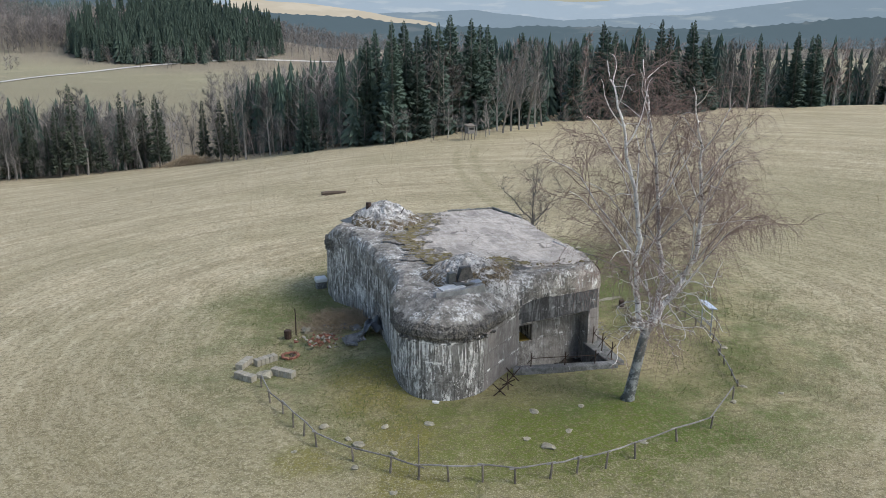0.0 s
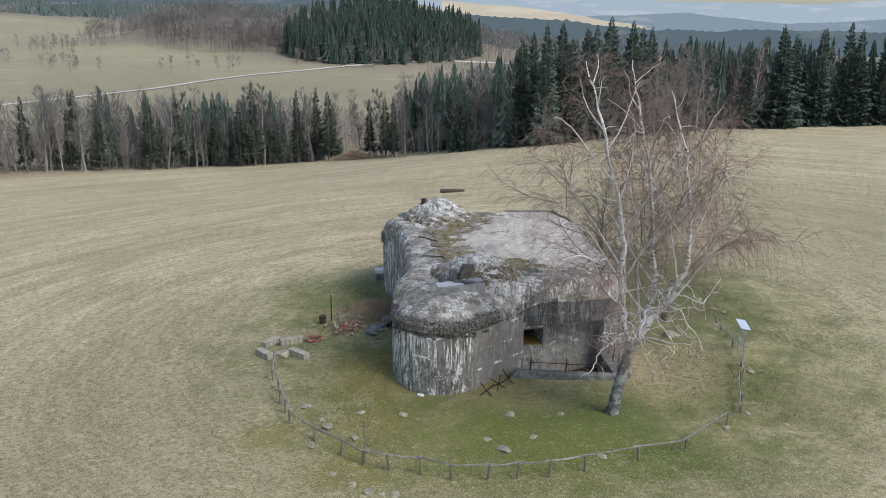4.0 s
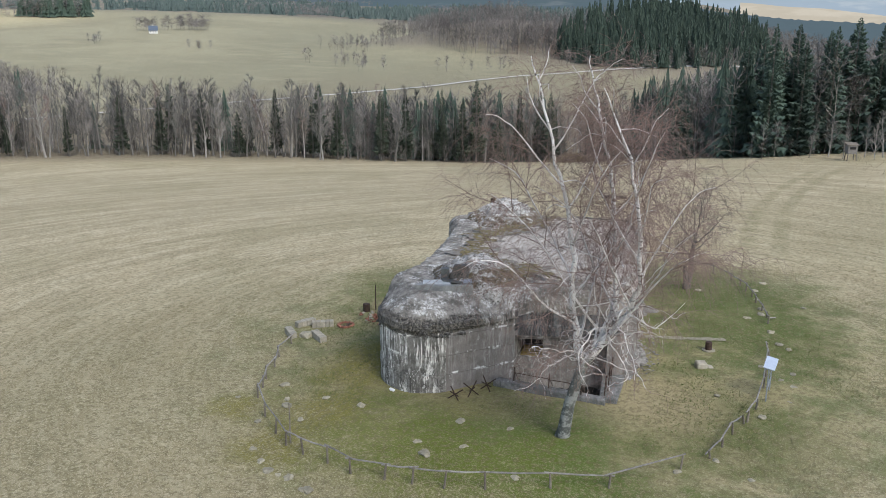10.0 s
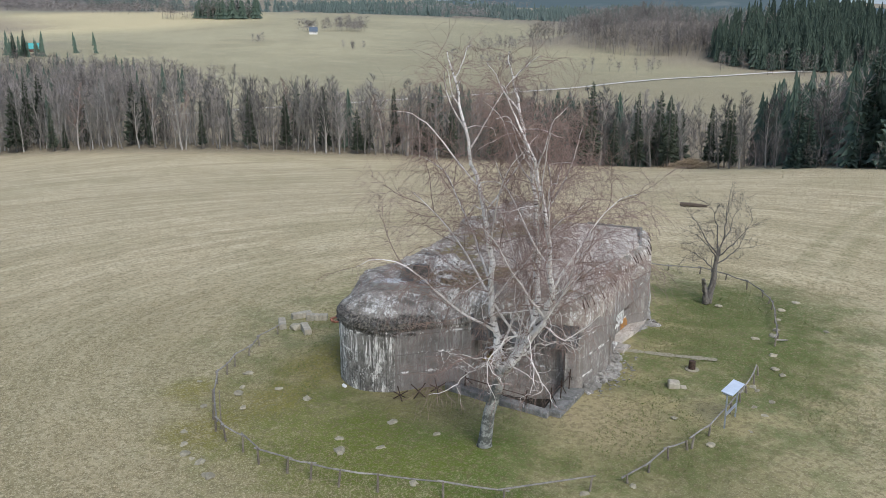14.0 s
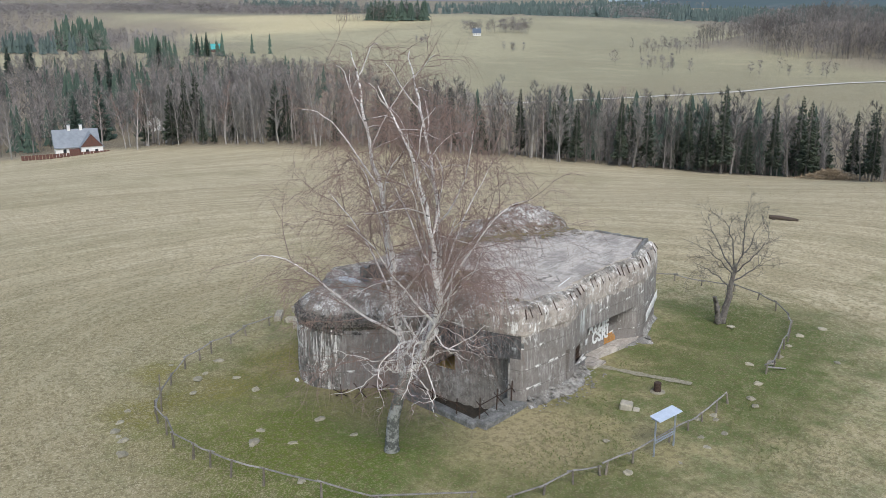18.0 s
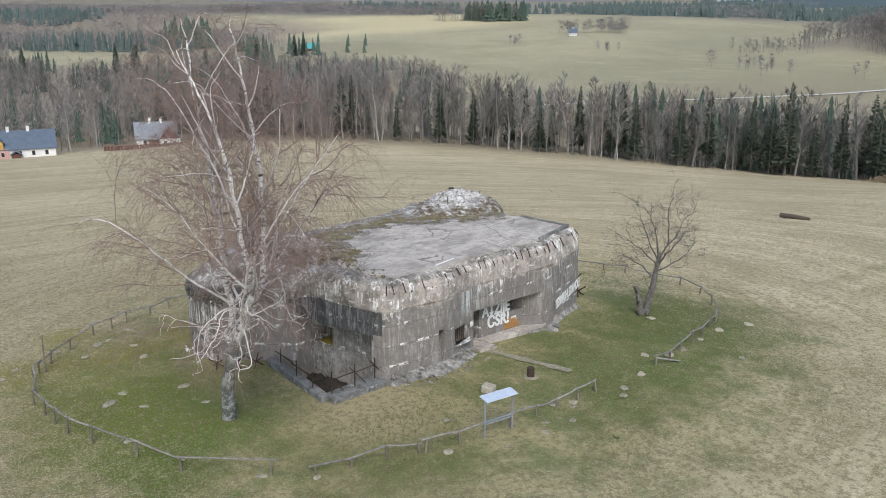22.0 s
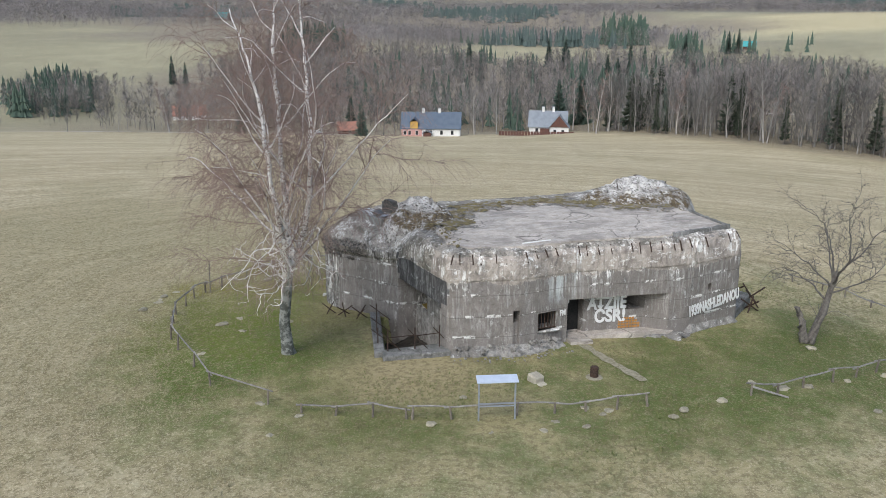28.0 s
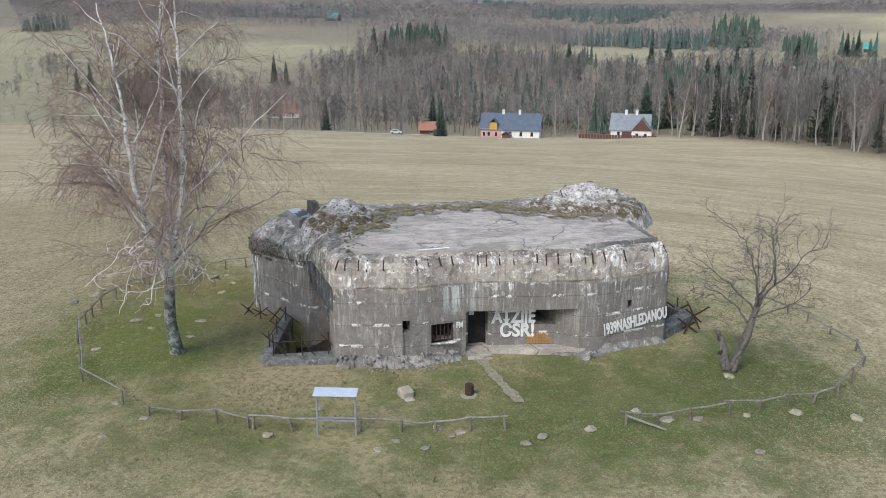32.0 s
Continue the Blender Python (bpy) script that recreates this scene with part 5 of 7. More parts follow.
# ---- trees ----
def wander(rng, p, d, length, n, up=0.0, jitter=0.15):
    """A crooked line of n steps from p along d, bent by up (negative: drooping)."""
    pts = [Vector(p)]
    d = Vector(d).normalized()
    for _ in range(n):
        d = (d + Vector((rng.gauss(0, jitter), rng.gauss(0, jitter), rng.gauss(0, jitter) + up))).normalized()
        pts.append(pts[-1] + d * (length / n))
    return pts


def along(pts, f):
    k = f * (len(pts) - 1)
    i = min(int(k), len(pts) - 2)
    return pts[i].lerp(pts[i + 1], k - i), (pts[i + 1] - pts[i]).normalized()


def splay(rng, d, angle):
    """A direction that leaves d by that many degrees, at a random turn."""
    a = d.orthogonal().normalized()
    a.rotate(Matrix.Rotation(rng.uniform(0, 2 * math.pi), 3, d))
    return (d * math.cos(radians(angle)) + a * math.sin(radians(angle))).normalized()


def taper(r0, r1, n):
    return [r0 + (r1 - r0) * i / n for i in range(n + 1)]


def birch():
    """The leaning birch beside the ditch: one bole, three white stems, hanging reddish twigs."""
    rng = random.Random(21)
    base = Vector((10.1, 42.3, gz(10.1, 42.3) - 0.1))
    e = thing("birch_tree", Matrix.Translation(base), "leaning bare white birch with drooping reddish twigs", "tree")
    loc = lambda *q: Vector(q) - base
    tv, tf = [], []
    bole = [loc(10.1, 42.3, 0.0), loc(10.2, 42.25, 0.5), loc(10.45, 42.2, 2.0), loc(10.72, 42.38, 3.2), loc(10.95, 42.55, 4.1), loc(11.15, 42.65, 4.6)]
    tube(tv, tf, bole, [0.44, 0.33, 0.28, 0.27, 0.25, 0.18], 12)
    raw("trunk", tv, tf, M_BIRCH, e, "lichen-grey leaning bole", True)
    stems = [
        [loc(11.0, 42.5, 4.1), loc(12.0, 42.8, 5.6), loc(12.73, 42.9, 6.75), loc(13.36, 42.8, 8.15), loc(13.4, 42.5, 9.75), loc(13.3, 42.4, 11.3), loc(13.1, 42.17, 12.85), loc(12.87, 41.85, 14.35), loc(12.42, 41.3, 15.8), loc(12.0, 40.8, 17.2)],
        [loc(11.0, 42.55, 4.2), loc(11.48, 42.9, 5.12), loc(11.9, 43.6, 6.8), loc(11.7, 43.95, 8.9), loc(11.46, 44.03, 11.06), loc(11.23, 44.0, 13.15), loc(10.8, 43.8, 15.2), loc(10.3, 43.6, 17.1), loc(10.1, 43.5, 18.4)],
        [loc(10.9, 42.5, 4.0), loc(10.5, 42.65, 5.0), loc(10.26, 42.58, 7.15), loc(10.19, 42.45, 9.37), loc(9.93, 42.32, 11.5), loc(9.34, 42.15, 13.5), loc(8.93, 42.0, 15.4), loc(8.35, 41.95, 17.3), loc(8.0, 41.9, 18.4)],
    ]
    twv, twf = [], []

    def veil(src, n, lmin, lmax, f0=0.1):
        """Hanging twigs along a line."""
        for _ in range(n):
            q2, d2 = along(src, f0 + (1 - f0) * rng.random())
            hang = wander(rng, q2, splay(rng, d2, rng.uniform(20, 75)), rng.uniform(lmin, lmax), 4, -0.34, 0.16)
            tube(twv, twf, hang, taper(0.006, 0.0035, 4), 3)

    def clothe(br, L, dens, lush=1.0):
        """Side shoots and hanging twigs of one limb."""
        for j in range(int(dens * L * lush) + 1):
            q, dd = along(br, 0.15 + 0.85 * rng.random())
            sub_ = wander(rng, q, splay(rng, dd, rng.uniform(22, 60)), rng.uniform(0.8, 2.3), 5, -0.06, 0.19)
            tube(twv, twf, sub_, taper(0.013, 0.005, 5), 3)
            veil(sub_, rng.randint(4, 7), 0.5, 2.0)
        veil(br, int(5.5 * L * lush), 0.7, 2.6, 0.3)

    for k, st in enumerate(stems):
        v, f = [], []
        st = [along(st, i / 30)[0] + Vector((0.2 * noise.noise((i * 0.5, k * 3.1, 0)), 0.2 * noise.noise((i * 0.5, k * 3.1, 9)), 0)) * min(i, 5) / 5 for i in range(31)]
        m = len(st) - 1
        tube(v, f, st, [0.018 + 0.165 * (1 - i / m) ** 0.95 for i in range(m + 1)], 8)
        lv, lf = [], []
        # long rising limbs, forked again and again, that arch over
        for i in range(11):
            t = 0.08 + 0.86 * ((i + rng.random()) / 11) ** 1.1
            p, d = along(st, t)
            a = i * 2.4 + k * 1.1 + rng.gauss(0, 0.4)
            out = (Vector((math.cos(a), math.sin(a), 0)) * rng.uniform(0.65, 1.25) + Vector((0, 0, 0.95))).normalized()
            L = (1.12 - t) * rng.uniform(6.0, 9.6)
            lush = 0.25 + 0.95 * (1 - t)
            rise = wander(rng, p, out, L * 0.72, 10, 0.05, 0.075)
            br = rise + wander(rng, rise[-1], (rise[-1] - rise[-2]), L * 0.28, 4, -0.12, 0.16)[1:]
            r0 = 0.05 * (1.15 - t) + 0.01
            tube(lv, lf, br, [r0 * (1 - j / 14) ** 0.8 + 0.008 for j in range(15)], 5)
            for j in range(6):
                q, dd = along(br, 0.2 + 0.7 * rng.random())
                L2 = L * rng.uniform(0.25, 0.5)
                b2 = wander(rng, q, splay(rng, dd, rng.uniform(24, 48)), L2, 8, 0.02, 0.12)
                tube(twv, twf, b2, taper(0.02 * (1.2 - t) + 0.006, 0.006, 8), 3)
                clothe(b2, L2, 1.25, lush)
            clothe(br, L, 0.8, lush)
        # level side branches that droop
        for i in range(13):
            t = 0.12 + 0.85 * (i + rng.random()) / 13
            p, d = along(st, t)
            a = i * 2.4 + k * 2.2 + rng.gauss(0, 0.5)
            L = (1.2 - t) * rng.uniform(3.2, 5.6)
            br = wander(rng, p, (math.cos(a), math.sin(a), rng.uniform(0.1, 0.7)), L, 11, -0.05, 0.16)
            tube(lv if i % 2 else twv, lf if i % 2 else twf, br, taper(0.024 * (1.3 - t) + 0.006, 0.007, 11), 4)
            clothe(br, L, 1.9, 0.35 + 0.85 * (1 - t))
        stem = raw("stem", v, f, M_BIRCH, e, "white peeling stem", True)
        tagged(raw("branchwork", lv, lf, M_LIMB, stem), "pale crooked limbs", kind="stuff")
    # crooked pale lower limbs that hang from the fork
    lv, lf = [], []
    low = [(loc(11.3, 42.6, 4.6), (1.0, -0.1, 0.3), 3.6, 0.0), (loc(12.4, 42.85, 6.2), (0.1, -1.0, 0.35), 3.8, 0.03), (loc(11.0, 42.5, 4.4), (-0.6, -0.8, 0.4), 3.4, 0.0)]
    for i in range(25):
        p, d = along(stems[i % 3], rng.uniform(0.02, 0.26))
        a = rng.uniform(0, 6.283)
        low.append((p, (math.cos(a), math.sin(a), rng.uniform(-0.15, 0.35)), rng.uniform(1.6, 4.6), -0.07))
    for i, (p, d, L, up) in enumerate(low):
        sh = wander(rng, p, d, L * 1.05, 17, up * 0.5, 0.22 if i < 3 else 0.38)
        tube(lv, lf, sh, taper(0.04 if i < 3 else rng.uniform(0.02, 0.05), 0.008, 17), 5)
        for j in range(int(2.6 * L)):
            q, dd = along(sh, 0.2 + 0.8 * rng.random())
            tw = wander(rng, q, splay(rng, dd, rng.uniform(35, 80)), rng.uniform(0.4, 1.5), 8, -0.08, 0.36)
            tube(lv if j % 3 == 0 else twv, lf if j % 3 == 0 else twf, tw, taper(0.014, 0.005, 8), 3)
            veil(tw, 4, 0.3, 1.2)
    tagged(raw("branchwork", lv, lf, M_LIMB, e), "tangled pale lower limbs", kind="stuff")
    tagged(raw("crown", twv, twf, M_BTWIG, e), "hanging fine reddish-brown twigs", kind="stuff")
    return e


M_LIMB = plain("pale_birch_limb", (0.78, 0.75, 0.72), (0.56, 0.52, 0.48), 4.0, 0.8)
birch()


def apple():
    rng = random.Random(8)
    x, y = 7.7, 69.8
    base = Vector((x, y, gz(x, y) - 0.05))
    e = thing("fruit_tree", Matrix.Translation(base), "bare gnarled grey fruit tree with forked leaning trunk", "tree")
    tv, tf, lv, lf, wv, wf = [], [], [], [], [], []
    V = Vector
    lines = [([V((0, 0, 0)), V((0.05, 0.2, 0.5)), V((0.1, 0.55, 1.3)), V((0.05, 0.95, 2.4)), V((0.1, 1.3, 3.5)), V((0.1, 1.4, 4.0))], 0.25, 0.1),
             ([V((0, -0.3, 0)), V((0, -0.5, 0.7)), V((-0.05, -0.75, 1.4)), V((-0.05, -1.15, 2.0))], 0.22, 0.12)]
    limbs = [[V((0.1, 1.35, 3.7)), V((0.1, 2.1, 4.6)), V((0.15, 2.7, 5.3)), V((0.2, 3.4, 6.3)), V((0.3, 4.2, 6.7))],
             [V((0.1, 1.2, 3.3)), V((0, 0.7, 3.9)), V((-0.1, 0, 4.5)), V((-0.2, -0.9, 5.0)), V((-0.3, -1.5, 5.6))],
             [V((0.1, 1.35, 3.8)), V((0, 1.15, 5.2)), V((0, 0.6, 6.6)), V((-0.1, -0.3, 7.6))],
             [V((0.1, 2.1, 4.6)), V((0.2, 2.0, 5.8)), V((0.2, 1.75, 7.0)), V((0.3, 2.0, 7.9))],
             [V((0.1, 1.3, 3.5)), V((0.9, 1.2, 4.4)), V((1.6, 1.5, 5.6)), V((2.1, 1.4, 6.8))],
             [V((0.1, 1.3, 3.6)), V((-0.8, 1.5, 4.5)), V((-1.6, 1.6, 5.6)), V((-2.3, 2.0, 6.4))],
             [V((0.1, 1.1, 2.9)), V((0.5, 1.9, 3.4)), V((0.8, 2.9, 4.0)), V((0.9, 3.7, 4.9))],
             [V((0, 1.0, 2.6)), V((-0.5, 0.5, 3.2)), V((-0.7, -0.4, 3.9)), V((-0.7, -1.5, 4.1))]]
    for pts, r0, r1 in lines:
        pts = [V((p.x, p.y * 0.7, p.z)) for p in pts]
        for k in range(5):
            st = []
            for i in range(13):
                p, d = along(pts, i / 12)
                a = k * 1.257 + i * 0.22
                w = (r0 + (r1 - r0) * i / 12) * (0.5 if i else 0.75)
                st.append(p + V((w * math.cos(a), w * math.sin(a), 0)) + V((rng.gauss(0, 0.035), rng.gauss(0, 0.035), 0)))
            tube(tv, tf, st, taper(r0 * 0.62, r1 * 0.62, 12), 7)
    for i in range(9):
        q, d = along(lines[0][0], rng.uniform(0.15, 0.8))
        q = V((q.x, q.y * 0.7, q.z))
        wild = wander(rng, q + V((rng.gauss(0, 0.15), rng.gauss(0, 0.15), 0)), (rng.gauss(0, 0.25), rng.gauss(0.2, 0.25), 1), rng.uniform(1.2, 2.6), 7, 0.02, 0.16)
        tube(lv, lf, wild, taper(0.022, 0.008, 7), 3)
    for pts in limbs:
        pts = [V((p.x * 1.15, p.y * 0.95 - 0.4, p.z * 0.97)) for p in pts]
        st = [along(pts, i / 10)[0] + V((rng.gauss(0, 0.05), rng.gauss(0, 0.05), rng.gauss(0, 0.04))) * min(1, i) for i in range(11)]
        tube(tv, tf, st, taper(0.058, 0.01, 10), 6)
        for i in range(9):
            q, dd = along(st, 0.2 + 0.8 * (i + rng.random()) / 9)
            br = wander(rng, q, splay(rng, dd, rng.uniform(25, 60)), rng.uniform(0.8, 2.3), 7, 0.04, 0.26)
            tube(lv, lf, br, taper(0.017, 0.006, 7), 4)
            for j in range(6):
                q2, d2 = along(br, 0.15 + 0.85 * rng.random())
                tw = wander(rng, q2, splay(rng, d2, rng.uniform(30, 65)), rng.uniform(0.3, 0.9), 4, 0.0, 0.22)
                tube(lv, lf, tw, taper(0.008, 0.004, 4), 3)
                for k in range(2):
                    q3, d3 = along(tw, 0.2 + 0.8 * rng.random())
                    tube(wv, wf, wander(rng, q3, splay(rng, d3, 40), rng.uniform(0.2, 0.5), 3, -0.05, 0.2), taper(0.007, 0.004, 3), 3)
    bark = plain("dark_fruit_bark", (0.085, 0.076, 0.066), (0.17, 0.155, 0.135), 6.0, 0.9, 0, 0.8, 0.03)
    raw("trunk", tv, tf, bark, e, "", True)
    raw("branchwork", lv, lf, bark, e)
    raw("crown", wv, wf, M_TWIG, e, "fine grey-brown twigs")


apple()


# woods: a few kinds built once and repeated
def bare_mesh(seed, h, spread, upright, birchy=False):
    rng = random.Random(seed)
    tv, tf, wv, wf = [], [], [], []
    st = wander(rng, (0, 0, -0.3), (rng.gauss(0, 0.05), rng.gauss(0, 0.05), 1), h, 8, 0.05, 0.05)
    tube(tv, tf, st, taper(0.014 * h, 0.02, 8), 5)
    n = 20
    for i in range(n):
        t = 0.2 + 0.78 * (i + rng.random()) / n
        p, d = along(st, t)
        L = spread * (1.1 - t) * rng.uniform(0.7, 1.2) + 0.8
        br = wander(rng, p, splay(rng, d, rng.uniform(upright, upright + 25)), L, 4, 0.08, 0.14)
        tube(tv, tf, br, taper(0.006 * h * (1.15 - t) + 0.01, 0.012, 4), 3)
        for j in range(15):
            q, dd = along(br, 0.12 + 0.88 * rng.random())
            tw = wander(rng, q, splay(rng, dd, rng.uniform(20, 50)), L * rng.uniform(0.25, 0.55), 2, -0.03 if birchy else 0.12, 0.15)
            sd = (tw[2] - tw[0]).orthogonal().normalized()
            b0 = len(wv)
            wv.extend([tuple(tw[0] - sd * 0.026), tuple(tw[0] + sd * 0.026), tuple(tw[1] + sd * 0.018), tuple(tw[1] - sd * 0.018), tuple(tw[2])])
            wf.extend([(b0, b0 + 1, b0 + 2, b0 + 3), (b0 + 3, b0 + 2, b0 + 4)])
            for k in range(4):
                q2, d2 = along(tw, rng.random())
                tip = q2 + splay(rng, d2, rng.uniform(15, 50)) * rng.uniform(0.3, 0.9) + Vector((0, 0, -0.2 if birchy else 0.1))
                side = (tip - q2).orthogonal().normalized() * 0.027
                b0 = len(wv)
                wv.extend([tuple(q2 - side), tuple(q2 + side), tuple(tip)])
                wf.append((b0, b0 + 1, b0 + 2))
    return (tv, tf), (wv, wf)


def spruce_mesh(seed, h, width, dense):
    rng = random.Random(seed)
    tv, tf, cv, cf = [], [], [], []
    tube(tv, tf, [(0, 0, -0.4), (0, 0, h * 0.5), (0, 0, h * 0.98)], [0.012 * h, 0.008 * h, 0.01], 6)
    n = int(h * (11 if dense else 7))
    for i in range(n):
        t = (i + rng.random()) / n
        z = h * ((0.06 if dense else 0.16) + (0.94 if dense else 0.84) * t)
        L = (width * (1 - t) ** 0.75 + 0.15) * rng.uniform(0.55, 1.15)
        a = i * 2.4 + rng.gauss(0, 0.3)
        d = Vector((math.cos(a), math.sin(a), 0))
        s = Vector((-d.y, d.x, 0))
        droop = L * (rng.uniform(0.25, 0.6) if t < 0.75 else rng.uniform(-0.3, 0.2))
        o = Vector((0, 0, z))
        end = o + d * L - Vector((0, 0, droop)) + Vector((0, 0, 0.12 * L))
        mid = o + d * L * 0.55 - Vector((0, 0, droop * 0.75))
        # ragged sprays to both sides of the branch and hanging below it
        for q, w, k in ((0.3, 0.3, 1), (0.55, 0.34, 1), (0.8, 0.26, 1), (0.35, 0.3, -1), (0.6, 0.33, -1), (0.8, 0.24, -1)):
            base = o.lerp(mid, min(1, q / 0.55)) if q < 0.55 else mid.lerp(end, (q - 0.55) / 0.45)
            tip = base + s * k * (w * L + 0.1) + d * 0.16 * L - Vector((0, 0, 0.12 * L + 0.1)) + Vector((rng.gauss(0, 0.08), rng.gauss(0, 0.08), rng.gauss(0, 0.1)))
            b0 = len(cv)
            cv.extend([tuple(base - d * 0.16 * L), tuple(base + d * 0.14 * L), tuple(tip)])
            cf.append((b0, b0 + 1, b0 + 2))
        b0 = len(cv)
        hang = mid + d * 0.1 * L - Vector((0, 0, 0.3 * L + 0.25))
        cv.extend([tuple(o), tuple(mid), tuple(end), tuple(hang)])
        cf.extend([(b0, b0 + 1, b0 + 3), (b0 + 1, b0 + 2, b0 + 3)])
    return (tv, tf), (cv, cf)


def mesh_of(name, vf, mat):
    me = bpy.data.meshes.new(name)
    me.from_pydata(vf[0], [], vf[1])
    me.materials.append(mat)
    me.update()
    return me


M_BTRUNK = plain("pale_birch_trunk", (0.42, 0.39, 0.35), (0.25, 0.22, 0.2), 2.0, 0.8)
M_PALEBARK = plain("pale_grey_bark", (0.34, 0.32, 0.29), (0.2, 0.185, 0.165), 4.0, 0.9, vary=0.5)
KINDS = {}
for i in range(7):
    a, b = bare_mesh(100 + i, 19 + (i % 3), 5.2 + 0.5 * (i % 2), 22 + 4 * (i % 3))
    KINDS["bare", i] = (mesh_of("trunk", a, M_BARK if i % 3 else M_PALEBARK), mesh_of("crown", b, M_TWIG if i % 2 else M_TWIG2), 20)
for i in range(3):
    a, b = bare_mesh(200 + i, 19, 4.2, 26, True)
    KINDS["birch", i] = (mesh_of("trunk", a, M_BTRUNK), mesh_of("crown", b, M_BTWIG), 19)
for i in range(5):
    a, b = spruce_mesh(300 + i, 22, 3.5 + 0.3 * i, True)
    KINDS["spruce", i] = (mesh_of("trunk", a, M_BARK), mesh_of("crown", b, M_SPRUCE), 22)
for i in range(3):
    a, b = spruce_mesh(400 + i, 20, 2.5 + 0.35 * i, False)
    KINDS["thin", i] = (mesh_of("trunk", a, M_BARK), mesh_of("crown", b, M_SPRUCE2), 20)
WORDS = {"bare": ("bare_tree", "bare grey-brown deciduous tree at the wood's edge", "trees of the wood's edge"),
         "birch": ("birch_tree", "bare pale-stemmed birch at the wood's edge", "birches of the wood's edge"),
         "spruce": ("spruce_tree", "dark green dense spruce at the wood's edge", "spruces of the wood's edge"),
         "thin": ("spruce_tree", "thin grey-green spruce among bare trees", "thin spruces of the wood's edge")}
wood_rng = random.Random(77)


def plant(kind, x, y, h, label="", group=""):
    r = wood_rng
    n = sum(1 for k in KINDS if k[0] == kind)
    trunk, crown, hh = KINDS[kind, r.randrange(n)]
    name, lab, grp = WORDS[kind]
    e = new(name)
    s = h / hh
    w = s * r.uniform(0.85, 1.2)
    e.matrix_world = Matrix.LocRotScale((x, y, gz(x, y) - 0.2), Euler((0, 0, r.uniform(0, 6.283))), (w, w, s))
    tagged(e, label or lab, "tree", group or grp)
    for nm, me in (("trunk", trunk), ("crown", crown)):
        o = new(nm, me)
        o.parent = e
    return e


def edge_at(i, t):
    (x0, y0), (x1, y1) = EDGE[i], EDGE[i + 1]
    d = Vector((x1 - x0, y1 - y0)).normalized()
    n = Vector((-d.y, d.x))
    return Vector((x0 + (x1 - x0) * t, y0 + (y1 - y0) * t)), n


def belt(i, step, depth, weights, hmin, hmax, t0=0.0, t1=1.0):
    """Trees in rows behind stretch i of the meadow's edge."""
    (x0, y0), (x1, y1) = EDGE[i], EDGE[i + 1]
    L = math.hypot(x1 - x0, y1 - y0) * (t1 - t0)
    r = wood_rng
    kinds, ws = zip(*weights.items())
    for d in depth:
        for k in range(int(L / step)):
            t = t0 + (t1 - t0) * (k + r.random()) / max(1, int(L / step))
            p, n = edge_at(i, t)
            q = p + n * (d + r.uniform(-2.5, 2.5))
            kind = r.choices(kinds, ws)[0]
            plant(kind, q.x, q.y, (hmin + (hmax - hmin) * r.random()) * (1.1 if kind == "spruce" else 1.0) * (0.62 if r.random() < 0.18 else 1.0))


belt(3, 3.0, (3, 9, 16), {"bare": 12, "thin": 2.6, "birch": 1.0}, 12, 22)
belt(4, 3.0, (3, 9, 16), {"bare": 7, "thin": 6.5, "birch": 0.8}, 12, 22)
belt(5, 4.0, (3, 9), {"bare": 6, "thin": 2, "birch": 1}, 13, 19)
belt(6, 3.6, (5, 11), {"bare": 7, "birch": 1.5, "spruce": 0.4, "thin": 1}, 14, 21, 0.0, 0.55)
belt(6, 4.8, (12, 18), {"spruce": 8, "bare": 1}, 18, 23, 0.45, 1.0)
belt(7, 4.8, (9, 16), {"spruce": 8, "bare": 1}, 18, 24)
belt(8, 5.0, (5, 12), {"spruce": 7, "bare": 2.5, "birch": 1}, 16, 22)
belt(9, 5.5, (5, 12), {"spruce": 3, "bare": 4, "birch": 2}, 15, 21)
for x, y, h in ((1, 178, 9), (4, 175, 8), (7, 179, 9), (10, 180, 10), (-2, 176, 8), (9, 176, 8), (13, 183, 19), (15, 186, 21), (17, 188, 22), (19, 190, 21), (21, 193, 20), (23, 196, 19), (12, 187, 18)):
    plant("bare", x, y, h * 0.9)


# ---- woods, far hills, houses ----
M_WOODTWIG = plain("wood_twigs", (0.105, 0.094, 0.085), (0.24, 0.218, 0.2), 0.035, 0.95)
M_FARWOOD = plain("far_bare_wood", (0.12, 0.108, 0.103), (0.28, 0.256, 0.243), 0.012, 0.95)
# paler and bluer than the near spruces: distance haze in the base colour
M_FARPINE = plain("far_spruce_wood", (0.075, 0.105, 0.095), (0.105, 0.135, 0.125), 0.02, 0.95)


